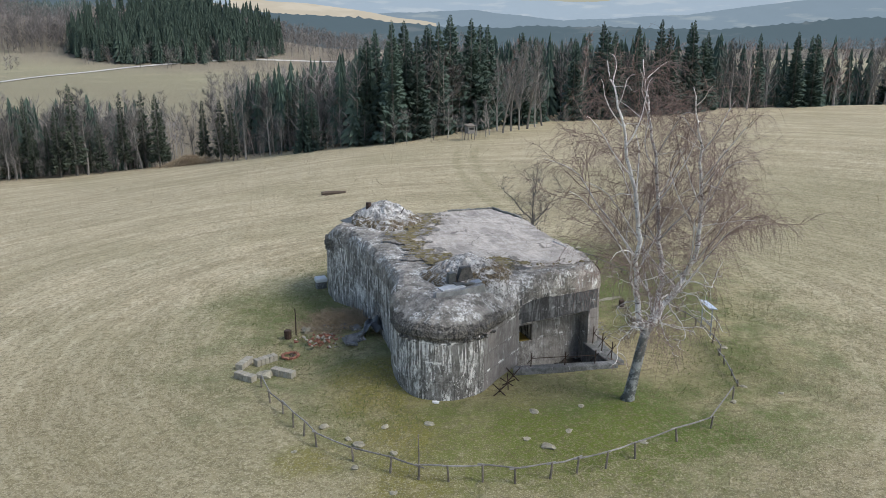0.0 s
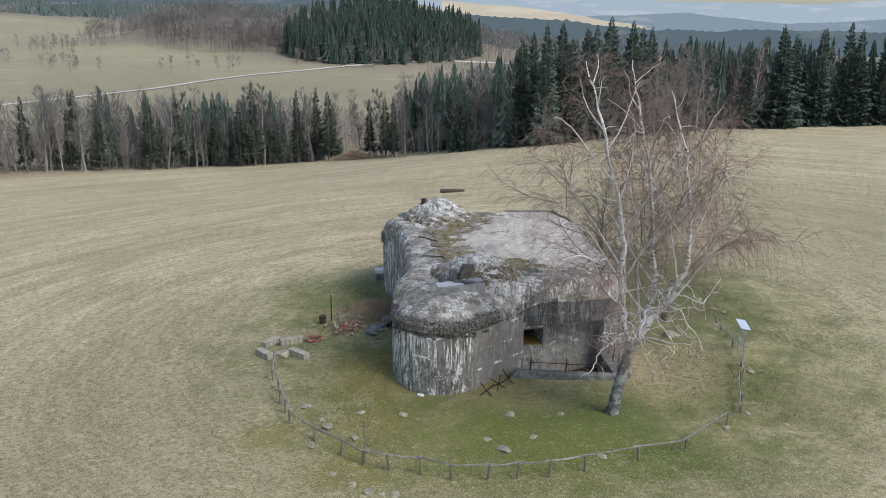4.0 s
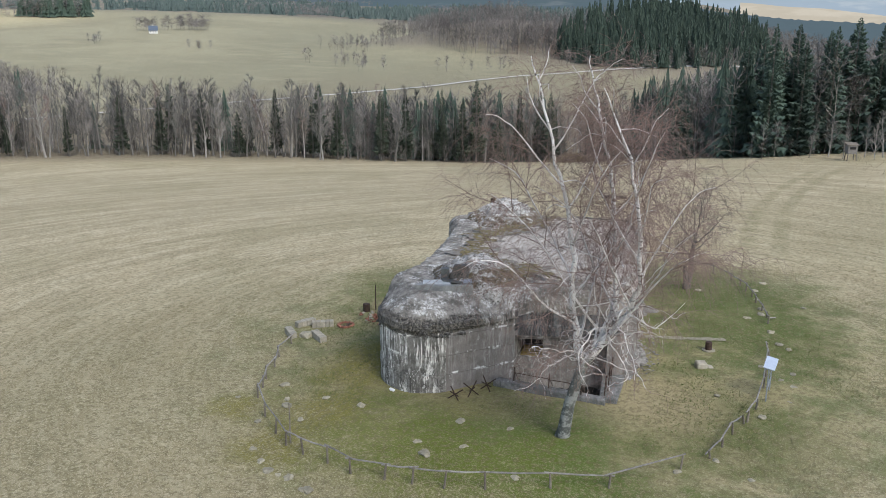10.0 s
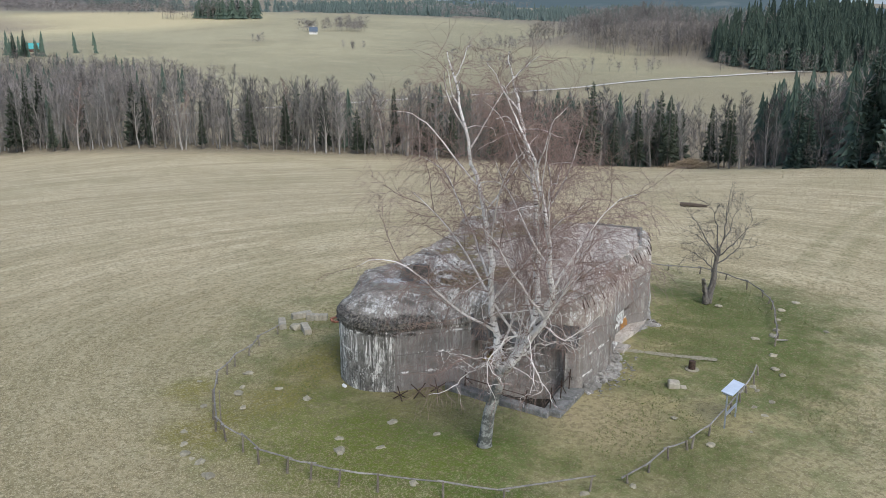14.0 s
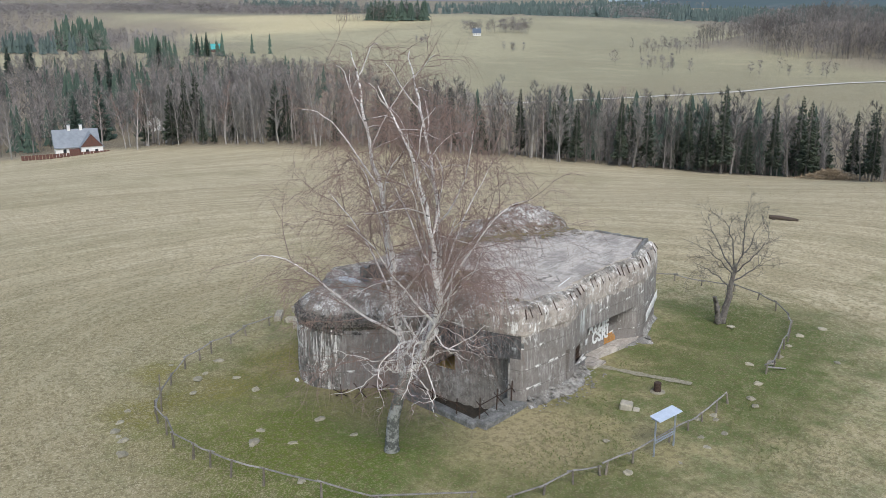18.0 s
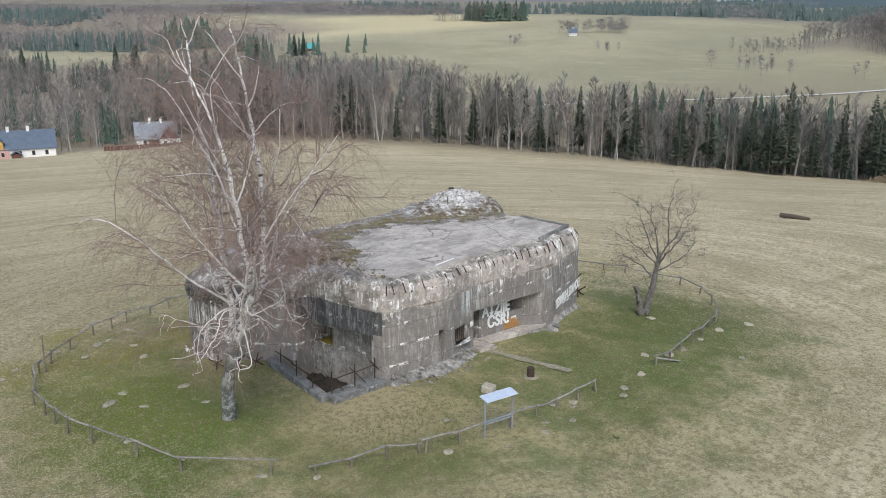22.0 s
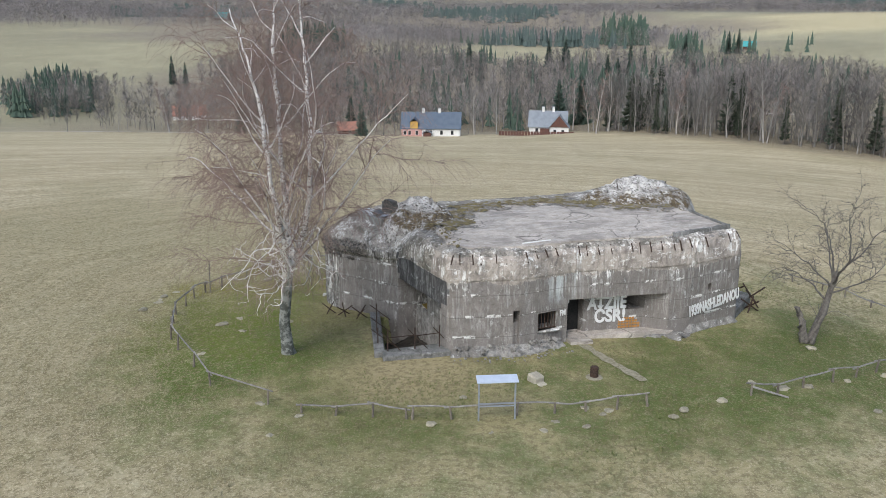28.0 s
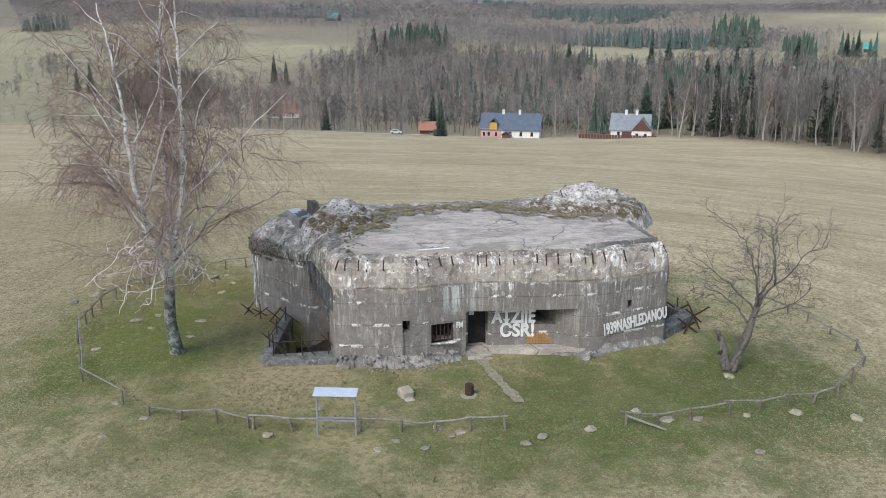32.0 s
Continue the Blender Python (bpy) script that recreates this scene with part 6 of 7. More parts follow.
def small_bare(rng, v, f, x, y, h, n, w, wide=1.0):
    """A leafless tree for woods that are seen from afar: a stem and a crown of thin slivers."""
    z = gz(x, y) - 0.4
    b = len(v)
    lean = (rng.gauss(0, 0.03) * h, rng.gauss(0, 0.03) * h)
    for a in (0, 2.09, 4.19):
        v.append((x + 0.008 * h * math.cos(a), y + 0.008 * h * math.sin(a), z))
    v.append((x + lean[0], y + lean[1], z + h * 0.95))
    f.extend([(b, b + 1, b + 3), (b + 1, b + 2, b + 3), (b + 2, b, b + 3)])
    sp = h * rng.uniform(0.2, 0.32) * wide
    for _ in range(n):
        t = 0.2 + 0.74 * rng.random() ** 0.8
        a = rng.uniform(0, 6.283)
        round_ = math.sqrt(max(0.05, 1 - ((t - 0.52) / 0.5) ** 2))
        rr = sp * round_ * rng.uniform(0.3, 1.0)
        st = rng.uniform(0.0, 0.7) * rr
        b_ = a + rng.gauss(0, 0.35)
        p0 = (x + lean[0] * t + st * math.cos(a), y + lean[1] * t + st * math.sin(a), z + h * t + st * 0.55 - 0.03 * h)
        p1 = (x + lean[0] * t + rr * math.cos(b_), y + lean[1] * t + rr * math.sin(b_), z + h * min(1.04, t + rng.uniform(0.03, 0.17)))
        c = rng.uniform(0, 6.283)
        s = (w * math.cos(c), w * math.sin(c))
        b = len(v)
        v.extend([(p0[0] - s[0], p0[1] - s[1], p0[2]), (p0[0] + s[0], p0[1] + s[1], p0[2] + w), p1])
        f.append((b, b + 1, b + 2))


def small_spruce(rng, v, f, x, y, h, levels=5, k=7, wide=1.0):
    """A spruce for woods that are seen from afar: ragged whorls."""
    z = gz(x, y) - 0.4
    R = h * rng.uniform(0.11, 0.2) * wide
    for i in range(levels):
        t0, t1 = i / levels, min(1.0, (i + 1.5) / levels)
        b = len(v)
        r = R * (1 - t0) ** 0.85
        ph = rng.uniform(0, 1)
        for j in range(k * 2):
            a = ph + 6.283 * j / (k * 2)
            q = r * (rng.uniform(0.75, 1.35) if j % 2 else rng.uniform(0.3, 0.65))
            v.append((x + q * math.cos(a), y + q * math.sin(a), z + h * (0.07 + 0.93 * t0) - (rng.uniform(0.0, 0.09) * h * (1 - t0) if j % 2 else 0)))
        v.append((x, y, z + h * (0.07 + 0.93 * t1)))
        for j in range(k * 2):
            f.append((b + j, b + (j + 1) % (k * 2), b + 2 * k))


def wood(name, label, spots, kind, seed, n=14, w=0.3, mat=None):
    rng = random.Random(seed)
    v, f = [], []
    for x, y, h in spots:
        wide = (1 + max(0.0, math.hypot(x, y) - 850) / 900) * (1.35 if name == "orchard" else 1.0)
        if kind == "bare":
            small_bare(rng, v, f, x, y, h, n, w * wide, wide)
        else:
            small_spruce(rng, v, f, x, y, h, *((9, 8) if n > 18 else (5, 6) if n > 12 else (3, 4)), wide)
    if v:
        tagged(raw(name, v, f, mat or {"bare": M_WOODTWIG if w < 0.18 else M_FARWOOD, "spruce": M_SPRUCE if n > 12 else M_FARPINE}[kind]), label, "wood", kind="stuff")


for m_, lo_, hi_ in ((M_WOODTWIG, 0.55, 1.45), (M_FARWOOD, 0.8, 1.2)):
    nt = m_.node_tree
    bs = nt.nodes["Principled BSDF"]
    src_ = bs.inputs["Base Color"].links[0].from_socket
    geo = nt.nodes.new("ShaderNodeNewGeometry")
    span_ = nt.nodes.new("ShaderNodeMapRange")
    span_.inputs["To Min"].default_value, span_.inputs["To Max"].default_value = lo_, hi_
    nt.links.new(geo.outputs["Random Per Island"], span_.inputs["Value"])
    tone_ = nt.nodes.new("ShaderNodeMix")
    tone_.data_type, tone_.blend_type = "RGBA", "MULTIPLY"
    tone_.inputs[0].default_value = 1.0
    nt.links.new(src_, tone_.inputs[6])
    nt.links.new(span_.outputs[0], tone_.inputs[7])
    nt.links.new(tone_.outputs[2], bs.inputs["Base Color"])
wr = random.Random(404)
bare_spots, pine_spots = [], []
for i, count, depth, pine in ((3, 170, 36, 0.07), (4, 190, 44, 0.38), (5, 180, 80, 0.34), (6, 220, 90, 0.12), (7, 190, 70, 0.75), (8, 240, 70, 0.75), (9, 230, 70, 0.5), (10, 200, 60, 0.5)):
    for _ in range(count):
        p, nn_ = edge_at(i, wr.random())
        q = p + nn_ * (14 + (depth - 14) * wr.random())
        if wr.random() < pine:
            pine_spots.append((q.x, q.y, wr.uniform(15, 22) if i > 5 else wr.uniform(13, 21)))
        else:
            bare_spots.append((q.x, q.y, wr.uniform(14, 21)))
# low growth along the meadow's edge
shrub_spots = []
for i, count in ((3, 330), (4, 300), (5, 120), (6, 150), (7, 30), (8, 40), (9, 60)):
    for _ in range(count):
        p, nn_ = edge_at(i, wr.random())
        q = p + nn_ * wr.uniform(1.5, 22)
        shrub_spots.append((q.x, q.y, wr.uniform(3, 8)))
def scatter(cx, cy, rx, ry, n, h0, h1, turn=0.0):
    out = []
    c, s = math.cos(radians(turn)), math.sin(radians(turn))
    while len(out) < n:
        a, b = wr.uniform(-1, 1), wr.uniform(-1, 1)
        if a * a + b * b <= 1:
            x, y = a * rx, b * ry
            out.append((cx + x * c - y * s, cy + x * s + y * c, wr.uniform(h0, h1)))
    return out


wood("bare_wood", "dense grey-brown bare wood behind the meadow", bare_spots + scatter(-45, 330, 110, 90, 240, 12, 19, 20) + scatter(-72, 490, 60, 140, 300, 14, 21, 8), "bare", 1, 100, 0.075)
wood("undergrowth", "bare brown undergrowth along the wood's edge", shrub_spots + scatter(-300, -190, 22, 70, 16, 4, 8) + scatter(-330, -120, 30, 20, 9, 5, 9), "bare", 2, 52, 0.045)
wood("spruce_wood", "dense dark spruce wood behind the meadow", pine_spots, "spruce", 3, 20)


village = scatter(-325, 10, 55, 120, 330, 11, 19) + scatter(-330, 130, 55, 50, 120, 12, 21) + scatter(-450, 60, 110, 200, 560, 11, 19) + scatter(-420, -165, 80, 32, 150, 11, 18, 20) + scatter(-505, -290, 32, 26, 26, 14, 20) + scatter(-400, -300, 60, 60, 40, 6, 12)
wood("bare_wood", "grey-brown bare trees behind the cottages", village, "bare", 4, 80, 0.11)
wood("bare_wood", "purple-brown bare woods on the valley slope", scatter(-610, -30, 150, 110, 850, 12, 19) + scatter(-560, 190, 130, 110, 620, 12, 20) + scatter(-470, 250, 120, 70, 330, 12, 19, -30) + scatter(-760, -90, 90, 45, 150, 13, 22), "bare", 14, 60, 0.15)
wood("spruce_wood", "dark spruces among bare trees behind the cottages", scatter(-310, 80, 30, 40, 9, 12, 19) + scatter(-395, 128, 34, 22, 26, 17, 25) + scatter(-560, 170, 90, 90, 22, 12, 18) + scatter(-425, -175, 75, 24, 90, 11, 19, 20) + scatter(-420, 20, 70, 60, 20, 11, 17) + scatter(-335, 50, 36, 70, 12, 12, 18) + scatter(-520, 60, 110, 110, 34, 13, 20) + scatter(-480, 240, 90, 60, 20, 13, 20) + scatter(-820, -92, 55, 30, 60, 18, 29) + scatter(-690, 60, 40, 30, 14, 12, 19), "spruce", 5, 14)
wood("birch_wood", "pale-stemmed birches among the bare woods", scatter(-330, 20, 60, 130, 50, 13, 19) + scatter(-520, 40, 140, 140, 90, 13, 20) + scatter(-390, 735, 80, 50, 60, 15, 22) + scatter(-120, 820, 90, 70, 40, 14, 21) + scatter(-1000, 30, 180, 160, 90, 14, 22) + scatter(-150, 260, 90, 50, 40, 14, 20, -30), "bare", 15, 16, 0.1, M_BTRUNK)
wood("spruce_grove", "dark spruce grove beside the track", scatter(-225, 745, 92, 66, 760, 15, 33, 40), "spruce", 6, 20)
wood("bare_wood", "pale bare wood beside the track", scatter(-385, 735, 80, 52, 420, 15, 24, -12) + scatter(-115, 830, 90, 70, 300, 14, 22, 40) + scatter(-190, 690, 60, 16, 40, 13, 20, 35) + scatter(-260, 668, 30, 10, 12, 10, 16, 40) + scatter(-310, 740, 40, 60, 130, 14, 22) + scatter(-480, 800, 90, 60, 200, 14, 22) + scatter(-350, 960, 300, 90, 460, 14, 22) + scatter(-520, 700, 60, 40, 50, 9, 15), "bare", 7, 60, 0.15)
wood("hill_copse", "bare copse with spruces on the far hill", scatter(-1226, 785, 75, 40, 120, 22, 34, 43), "bare", 8, 18, 0.3)
wood("hill_copse", "dark spruces of the copse on the far hill", scatter(-1200, 810, 55, 30, 50, 24, 36, 43), "spruce", 9, 14)
wood("orchard", "bare round garden trees beside the hill cottage", scatter(-895, 745, 14, 26, 16, 14, 20) + scatter(-875, 790, 30, 22, 30, 12, 22) + scatter(-440, 575, 70, 22, 13, 9, 16, -20) + scatter(-330, 610, 40, 14, 8, 9, 14, 40) + scatter(-640, 600, 20, 12, 5, 8, 12) + scatter(-760, 560, 14, 9, 5, 9, 13), "bare", 10, 70, 0.14, M_FARWOOD)
wood("meadow_spruces", "small dark spruces on the far pasture", scatter(-845, 285, 30, 18, 14, 14, 22) + scatter(-700, 250, 26, 16, 16, 17, 27) + scatter(-770, 318, 30, 14, 12, 13, 24) + [(-868, 405, 15), (-858, 422, 15), (-778, 367, 16), (-764, 380, 16)] + scatter(-600, 300, 40, 40, 12, 12, 18) + scatter(-950, 245, 45, 26, 46, 22, 38) + scatter(-1190, 300, 40, 30, 30, 20, 32) + scatter(-1000, 90, 90, 40, 18, 12, 18), "spruce", 11, 14)
far_bare, far_pine = [], []
tries = 0
while tries < 60000 and len(far_bare) + len(far_pine) < 13000:
    tries += 1
    a, rr = wr.uniform(radians(60), radians(215)), 850 + 2000 * wr.random() ** 1.2
    x, y = C0.x + rr * math.cos(a), C0.y + rr * math.sin(a)
    m = noise.noise((x / 480, y / 480, 2.2)) + 0.5 * noise.noise((x / 170, y / 170, 5.1))
    pasture = math.exp(-(((x + 800) / 560) ** 2 + ((y - 760) / 430) ** 2)) + 0.9 * math.exp(-(((x + 980) / 260) ** 2 + ((y + 260) / 120) ** 2)) + 0.6 * math.exp(-(((x + 860) / 90) ** 2 + ((y - 110) / 110) ** 2)) + 0.7 * math.exp(-(((x + 900) / 300) ** 2 + ((y + 560) / 160) ** 2)) + 0.7 * math.exp(-(((x + 1500) / 330) ** 2 + ((y - 480) / 160) ** 2))
    light = math.exp(-(((x + 330) / 480) ** 2 + ((y - 2500) / 600) ** 2))
    if y > 950 and x > -520:
        continue
    west = 0.55 if (y < 420 and x < -850) else 0.1
    west = west + (0.38 if y > 950 and x > -700 else 0.0)
    if m + west + 0.1 - 1.9 * pasture - 1.3 * light < 0.0:
        continue
    k = noise.noise((x / 300, y / 300, 9.0)) + (0.3 if y > 1100 else -0.42)
    (far_pine if k > 0 else far_bare).append((x, y, wr.uniform(14, 24)))
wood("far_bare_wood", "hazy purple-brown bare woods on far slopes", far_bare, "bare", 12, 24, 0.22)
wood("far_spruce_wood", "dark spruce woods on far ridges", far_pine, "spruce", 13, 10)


def ridge(label, radius, line, ragged, wood_tone, field_tone, share):
    """A plain glowing line of distant hills, the haze put into its colour; line: bearings and the angles at which their
    tops stand.
    """
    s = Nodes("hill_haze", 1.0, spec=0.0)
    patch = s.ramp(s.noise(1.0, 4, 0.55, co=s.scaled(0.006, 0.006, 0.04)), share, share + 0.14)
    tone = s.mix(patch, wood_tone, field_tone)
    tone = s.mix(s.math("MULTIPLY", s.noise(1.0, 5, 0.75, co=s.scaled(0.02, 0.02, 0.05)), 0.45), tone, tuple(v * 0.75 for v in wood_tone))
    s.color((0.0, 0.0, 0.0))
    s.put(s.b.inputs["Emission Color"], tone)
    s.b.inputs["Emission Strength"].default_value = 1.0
    verts, faces = [], []
    n = 420
    a0, a1 = line[0][0], line[-1][0]
    for i in range(n + 1):
        deg = a0 + (a1 - a0) * i / n
        a = radians(deg)
        up = float(np.interp(deg, [q[0] for q in line], [q[1] for q in line])) + 0.12 * noise.noise((deg * 0.4, radius, 0)) + ragged * abs(noise.noise((deg * 9, radius, 0)))
        top = 20 + radius * math.tan(radians(up))
        for rr, z in ((radius, -300), (radius + 20, top), (radius + 40, top), (radius + 40, -300)):
            verts.append((C0.x + rr * math.cos(a), C0.y + rr * math.sin(a), z))
    for i in range(n):
        for k in range(3):
            b = 4 * i + k
            faces.append((b, b + 4, b + 5, b + 1))
    return tagged(raw("backdrop", verts, faces, s.m), label, "hills", kind="structure")


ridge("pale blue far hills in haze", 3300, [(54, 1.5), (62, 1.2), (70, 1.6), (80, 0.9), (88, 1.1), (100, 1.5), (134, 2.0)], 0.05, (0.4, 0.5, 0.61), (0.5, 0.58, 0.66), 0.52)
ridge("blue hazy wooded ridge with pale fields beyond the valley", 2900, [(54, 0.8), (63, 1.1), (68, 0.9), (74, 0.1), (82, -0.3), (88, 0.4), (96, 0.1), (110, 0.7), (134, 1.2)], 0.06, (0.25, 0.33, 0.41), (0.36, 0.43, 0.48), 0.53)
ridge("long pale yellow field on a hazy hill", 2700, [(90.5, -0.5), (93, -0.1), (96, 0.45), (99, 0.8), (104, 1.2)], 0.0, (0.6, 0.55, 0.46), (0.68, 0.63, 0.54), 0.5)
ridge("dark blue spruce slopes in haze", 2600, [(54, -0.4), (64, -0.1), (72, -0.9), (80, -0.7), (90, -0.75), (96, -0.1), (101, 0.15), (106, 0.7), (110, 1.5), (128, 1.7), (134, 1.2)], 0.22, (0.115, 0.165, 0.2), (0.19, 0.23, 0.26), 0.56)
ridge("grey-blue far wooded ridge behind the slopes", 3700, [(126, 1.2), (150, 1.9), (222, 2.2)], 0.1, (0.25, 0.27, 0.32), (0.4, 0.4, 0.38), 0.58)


def ribbon(name, pts, width, mat, label, lift=0.25):
    v, f = [], []
    dense = []
    for (x0, y0), (x1, y1) in zip(pts, pts[1:]):
        n = max(1, int(math.hypot(x1 - x0, y1 - y0) / 6))
        dense += [(x0 + (x1 - x0) * i / n, y0 + (y1 - y0) * i / n) for i in range(n)]
    dense.append(pts[-1])
    d = np.array(dense)
    for _ in range(4):
        d[1:-1] = (d[:-2] + 2 * d[1:-1] + d[2:]) / 4
    for i, (x, y) in enumerate(d):
        t = d[min(i + 1, len(d) - 1)] - d[max(i - 1, 0)]
        t = t / np.linalg.norm(t)
        for s in (-1, 1):
            px, py = x - t[1] * s * width / 2, y + t[0] * s * width / 2
            v.append((px, py, gz(px, py) + lift))
    for i in range(len(d) - 1):
        f.append((2 * i, 2 * i + 2, 2 * i + 3, 2 * i + 1))
    return tagged(raw(name, v, f, mat), label, "road", kind="structure")


M_TRACK = plain("pale_gravel", (0.6, 0.57, 0.52), (0.5, 0.47, 0.42), 0.4)
ribbon("road", [(-370, 150), (-362, 292), (-354, 330), (-345, 375), (-322, 450), (-305, 500), (-298, 550), (-284, 597), (-243, 652), (-168, 716), (-60, 800)], 3.8, M_TRACK, "pale gravel track across the valley", 0.5)
ribbon("lane", [(-262, -320), (-258, -60), (-254, 14)], 3.2, M_TRACK, "pale narrow lane beyond the meadow", 0.3)


def window(parent, x, y, z, nx, ny, w, h):
    """A small framed window set proud of a wall that faces nx, ny."""
    sx, sy = (0.06, w / 2) if nx else (w / 2, 0.06)
    o = part("window", box(x - sx, y - sy, z, x + sx, y + sy, z + h), M_FRAME, parent)
    sx, sy = (0.08, w / 2 - 0.1) if nx else (w / 2 - 0.1, 0.08)
    part("pane", box(x - sx, y - sy, z + 0.1, x + sx, y + sy, z + h - 0.1), M_PANE, o)


M_FRAME = plain("window_frame_paint", (0.6, 0.58, 0.54), (0.5, 0.48, 0.45), 2.0)
M_PANE = plain("dark_window_glass", (0.02, 0.022, 0.025), (0.03, 0.034, 0.04), 1.0, 0.15, 0, 0.05, spec=0.5)
M_LIME = plain("whitewash", (0.72, 0.71, 0.68), (0.6, 0.59, 0.56), 0.8)
M_PINK = plain("pink_plaster", (0.55, 0.3, 0.26), (0.48, 0.27, 0.24), 0.8)
M_SLATE = plain("blue_grey_sheet_roof", (0.075, 0.1, 0.135), (0.1, 0.125, 0.16), 0.7, 0.6)
M_SHINGLE = plain("grey_roof", (0.17, 0.19, 0.21), (0.23, 0.25, 0.27), 0.7, 0.7)
M_TIMBER = plain("brown_timber", (0.13, 0.06, 0.045), (0.09, 0.05, 0.04), 1.5)
M_TILE = plain("red_tile_roof", (0.36, 0.17, 0.12), (0.28, 0.14, 0.105), 0.7)
M_TEAL = plain("turquoise_roof", (0.05, 0.27, 0.27), (0.07, 0.33, 0.32), 0.5, 0.6)
M_BLUE = plain("blue_roof", (0.06, 0.12, 0.25), (0.08, 0.15, 0.3), 0.5, 0.6)
M_YELLOW = plain("ochre_boards", (0.5, 0.3, 0.08), (0.42, 0.26, 0.08), 1.0)


def gable(parent, name, L, W, z0, zr, over, mat, m=None, label=""):
    """A saddle roof with thickness: ridge along y."""
    bm = bmesh.new()
    for s in (-1, 1):
        a = [Vector((0, -L / 2 - over, zr)), Vector((0, L / 2 + over, zr)), Vector((s * (W / 2 + over), L / 2 + over, z0 - over * 0.6)), Vector((s * (W / 2 + over), -L / 2 - over, z0 - over * 0.6))]
        b = [q - Vector((0, 0, 0.22)) for q in a]
        vs = [bm.verts.new(q) for q in a + b]
        bm.faces.new(vs[:4])
        bm.faces.new(vs[7:3:-1])
        for i in range(4):
            j = (i + 1) % 4
            bm.faces.new((vs[i], vs[4 + i], vs[4 + j], vs[j]))
    bmesh.ops.recalc_face_normals(bm, faces=bm.faces)
    if m:
        bmesh.ops.transform(bm, matrix=m, verts=bm.verts)
    return part(name, bm, mat, parent, label)


def house(name, x, y, turn, L, W, wh, rh, wall, roof, gable_mat, label, chimneys=1, windows=4):
    e = thing(name, pose(x, y, gz(x, y) - 0.3, 0, 0, turn), label, "house")
    part("wall", box(-W / 2, -L / 2, 0, W / 2, L / 2, wh), wall, e)
    for s in (-1, 1):
        bm = bmesh.new()
        y0, y1 = s * L / 2, s * (L / 2 - 0.3)
        fr = [bm.verts.new((a, y0, b)) for a, b in ((-W / 2, wh), (W / 2, wh), (0, wh + rh - 0.25))]
        bk = [bm.verts.new((a, y1, b)) for a, b in ((-W / 2, wh), (W / 2, wh), (0, wh + rh - 0.25))]
        bm.faces.new(fr)
        bm.faces.new(bk[::-1])
        for i in range(3):
            bm.faces.new((fr[i], fr[(i + 1) % 3], bk[(i + 1) % 3], bk[i]))
        bmesh.ops.recalc_face_normals(bm, faces=bm.faces)
        part("gable_wall", bm, gable_mat, e)
    gable(e, "roof", L, W, wh, wh + rh, 0.5, roof)
    for i in range(chimneys):
        cy = (i - (chimneys - 1) / 2) * L * 0.28
        c = part("chimney", box(-0.45, cy - 0.45, wh + rh - 1.0, 0.45, cy + 0.45, wh + rh + 1.3, 0.05), M_LIME, e)
        part("chimney_cap", box(-0.55, cy - 0.55, wh + rh + 1.3, 0.55, cy + 0.55, wh + rh + 1.45), M_SHINGLE, c)
    for i in range(windows):
        wy = -L / 2 + L * (i + 0.7) / (windows + 0.4)
        window(e, W / 2, wy, wh * 0.35, 1, 0, 1.1, wh * 0.42)
    return e


big = house("cottage", -259, 42, -2, 21, 10, 3.9, 5.2, M_LIME, M_SLATE, M_LIME, "long cottage with blue-grey roof, pink and white walls", 2, 5)
part("pink_wall", box(4.95, -10.55, 0, 5.3, -3.2, 3.9), M_PINK, big, "pink plastered wall")
for wy in (-9.3, -7.6, -5.0):
    window(big, 5.34, wy, 1.3, 1, 0, 1.1, 1.6)
part("dormer", box(2.2, -7.4, 3.6, 5.45, -4.6, 6.2), M_YELLOW, big, "ochre boarded dormer")
gable(big, "dormer_roof", 4.2, 2.8, 6.1, 7.6, 0.3, M_SLATE, pose(3.4, -6.0, 0, 0, 0, 90))
part("porch", box(5.0, -2.6, 0, 6.8, 0.2, 2.3), M_TIMBER, big, "dark timber porch")
gable(big, "porch_roof", 2.2, 3.0, 2.3, 3.4, 0.3, M_SHINGLE, pose(5.9, -1.2, 0, 0, 0, 90))
wh_ = house("cottage", -253, 84, -8, 13, 9, 3.3, 5.0, M_LIME, M_SHINGLE, M_LIME, "white cottage with grey roof and brown timber gable", 2, 3)
part("cross_wing", box(2, 0.8, 0, 7.5, 7.4, 3.3), M_LIME, wh_)
bm = prism([(0.8, 0), (7.4, 0), (4.1, 4.3)], 0, 0.3)
bmesh.ops.transform(bm, matrix=Matrix.Translation((7.5, 0, 3.3)) @ Matrix(((0, 0, 1, 0), (1, 0, 0, 0), (0, 1, 0, 0), (0, 0, 0, 1))), verts=bm.verts)
part("timber_gable", bm, M_TIMBER, wh_, "brown boarded gable")
gable(wh_, "wing_roof", 7.5, 6.6, 3.3, 7.5, 0.4, M_SHINGLE, pose(3.9, 4.1, 0, 0, 0, 90))
window(wh_, 7.5, 2.6, 1.1, 1, 0, 1.1, 1.4)
window(wh_, 7.5, 5.4, 1.1, 1, 0, 1.1, 1.4)
part("porch", box(4.4, -2.5, 0, 7.0, 0.6, 2.5), M_TIMBER, wh_, "brown timber porch")
house("cottage", -300, 122, 80, 12, 9, 3.4, 5.0, M_LIME, M_SHINGLE, M_LIME, "pale cottage with grey roof among trees", 2, 3)
house("cottage", -376, -84, 20, 16, 9, 3.0, 4.5, M_LIME, M_TILE, M_TILE, "low house with red tile roof among trees", 1, 3)
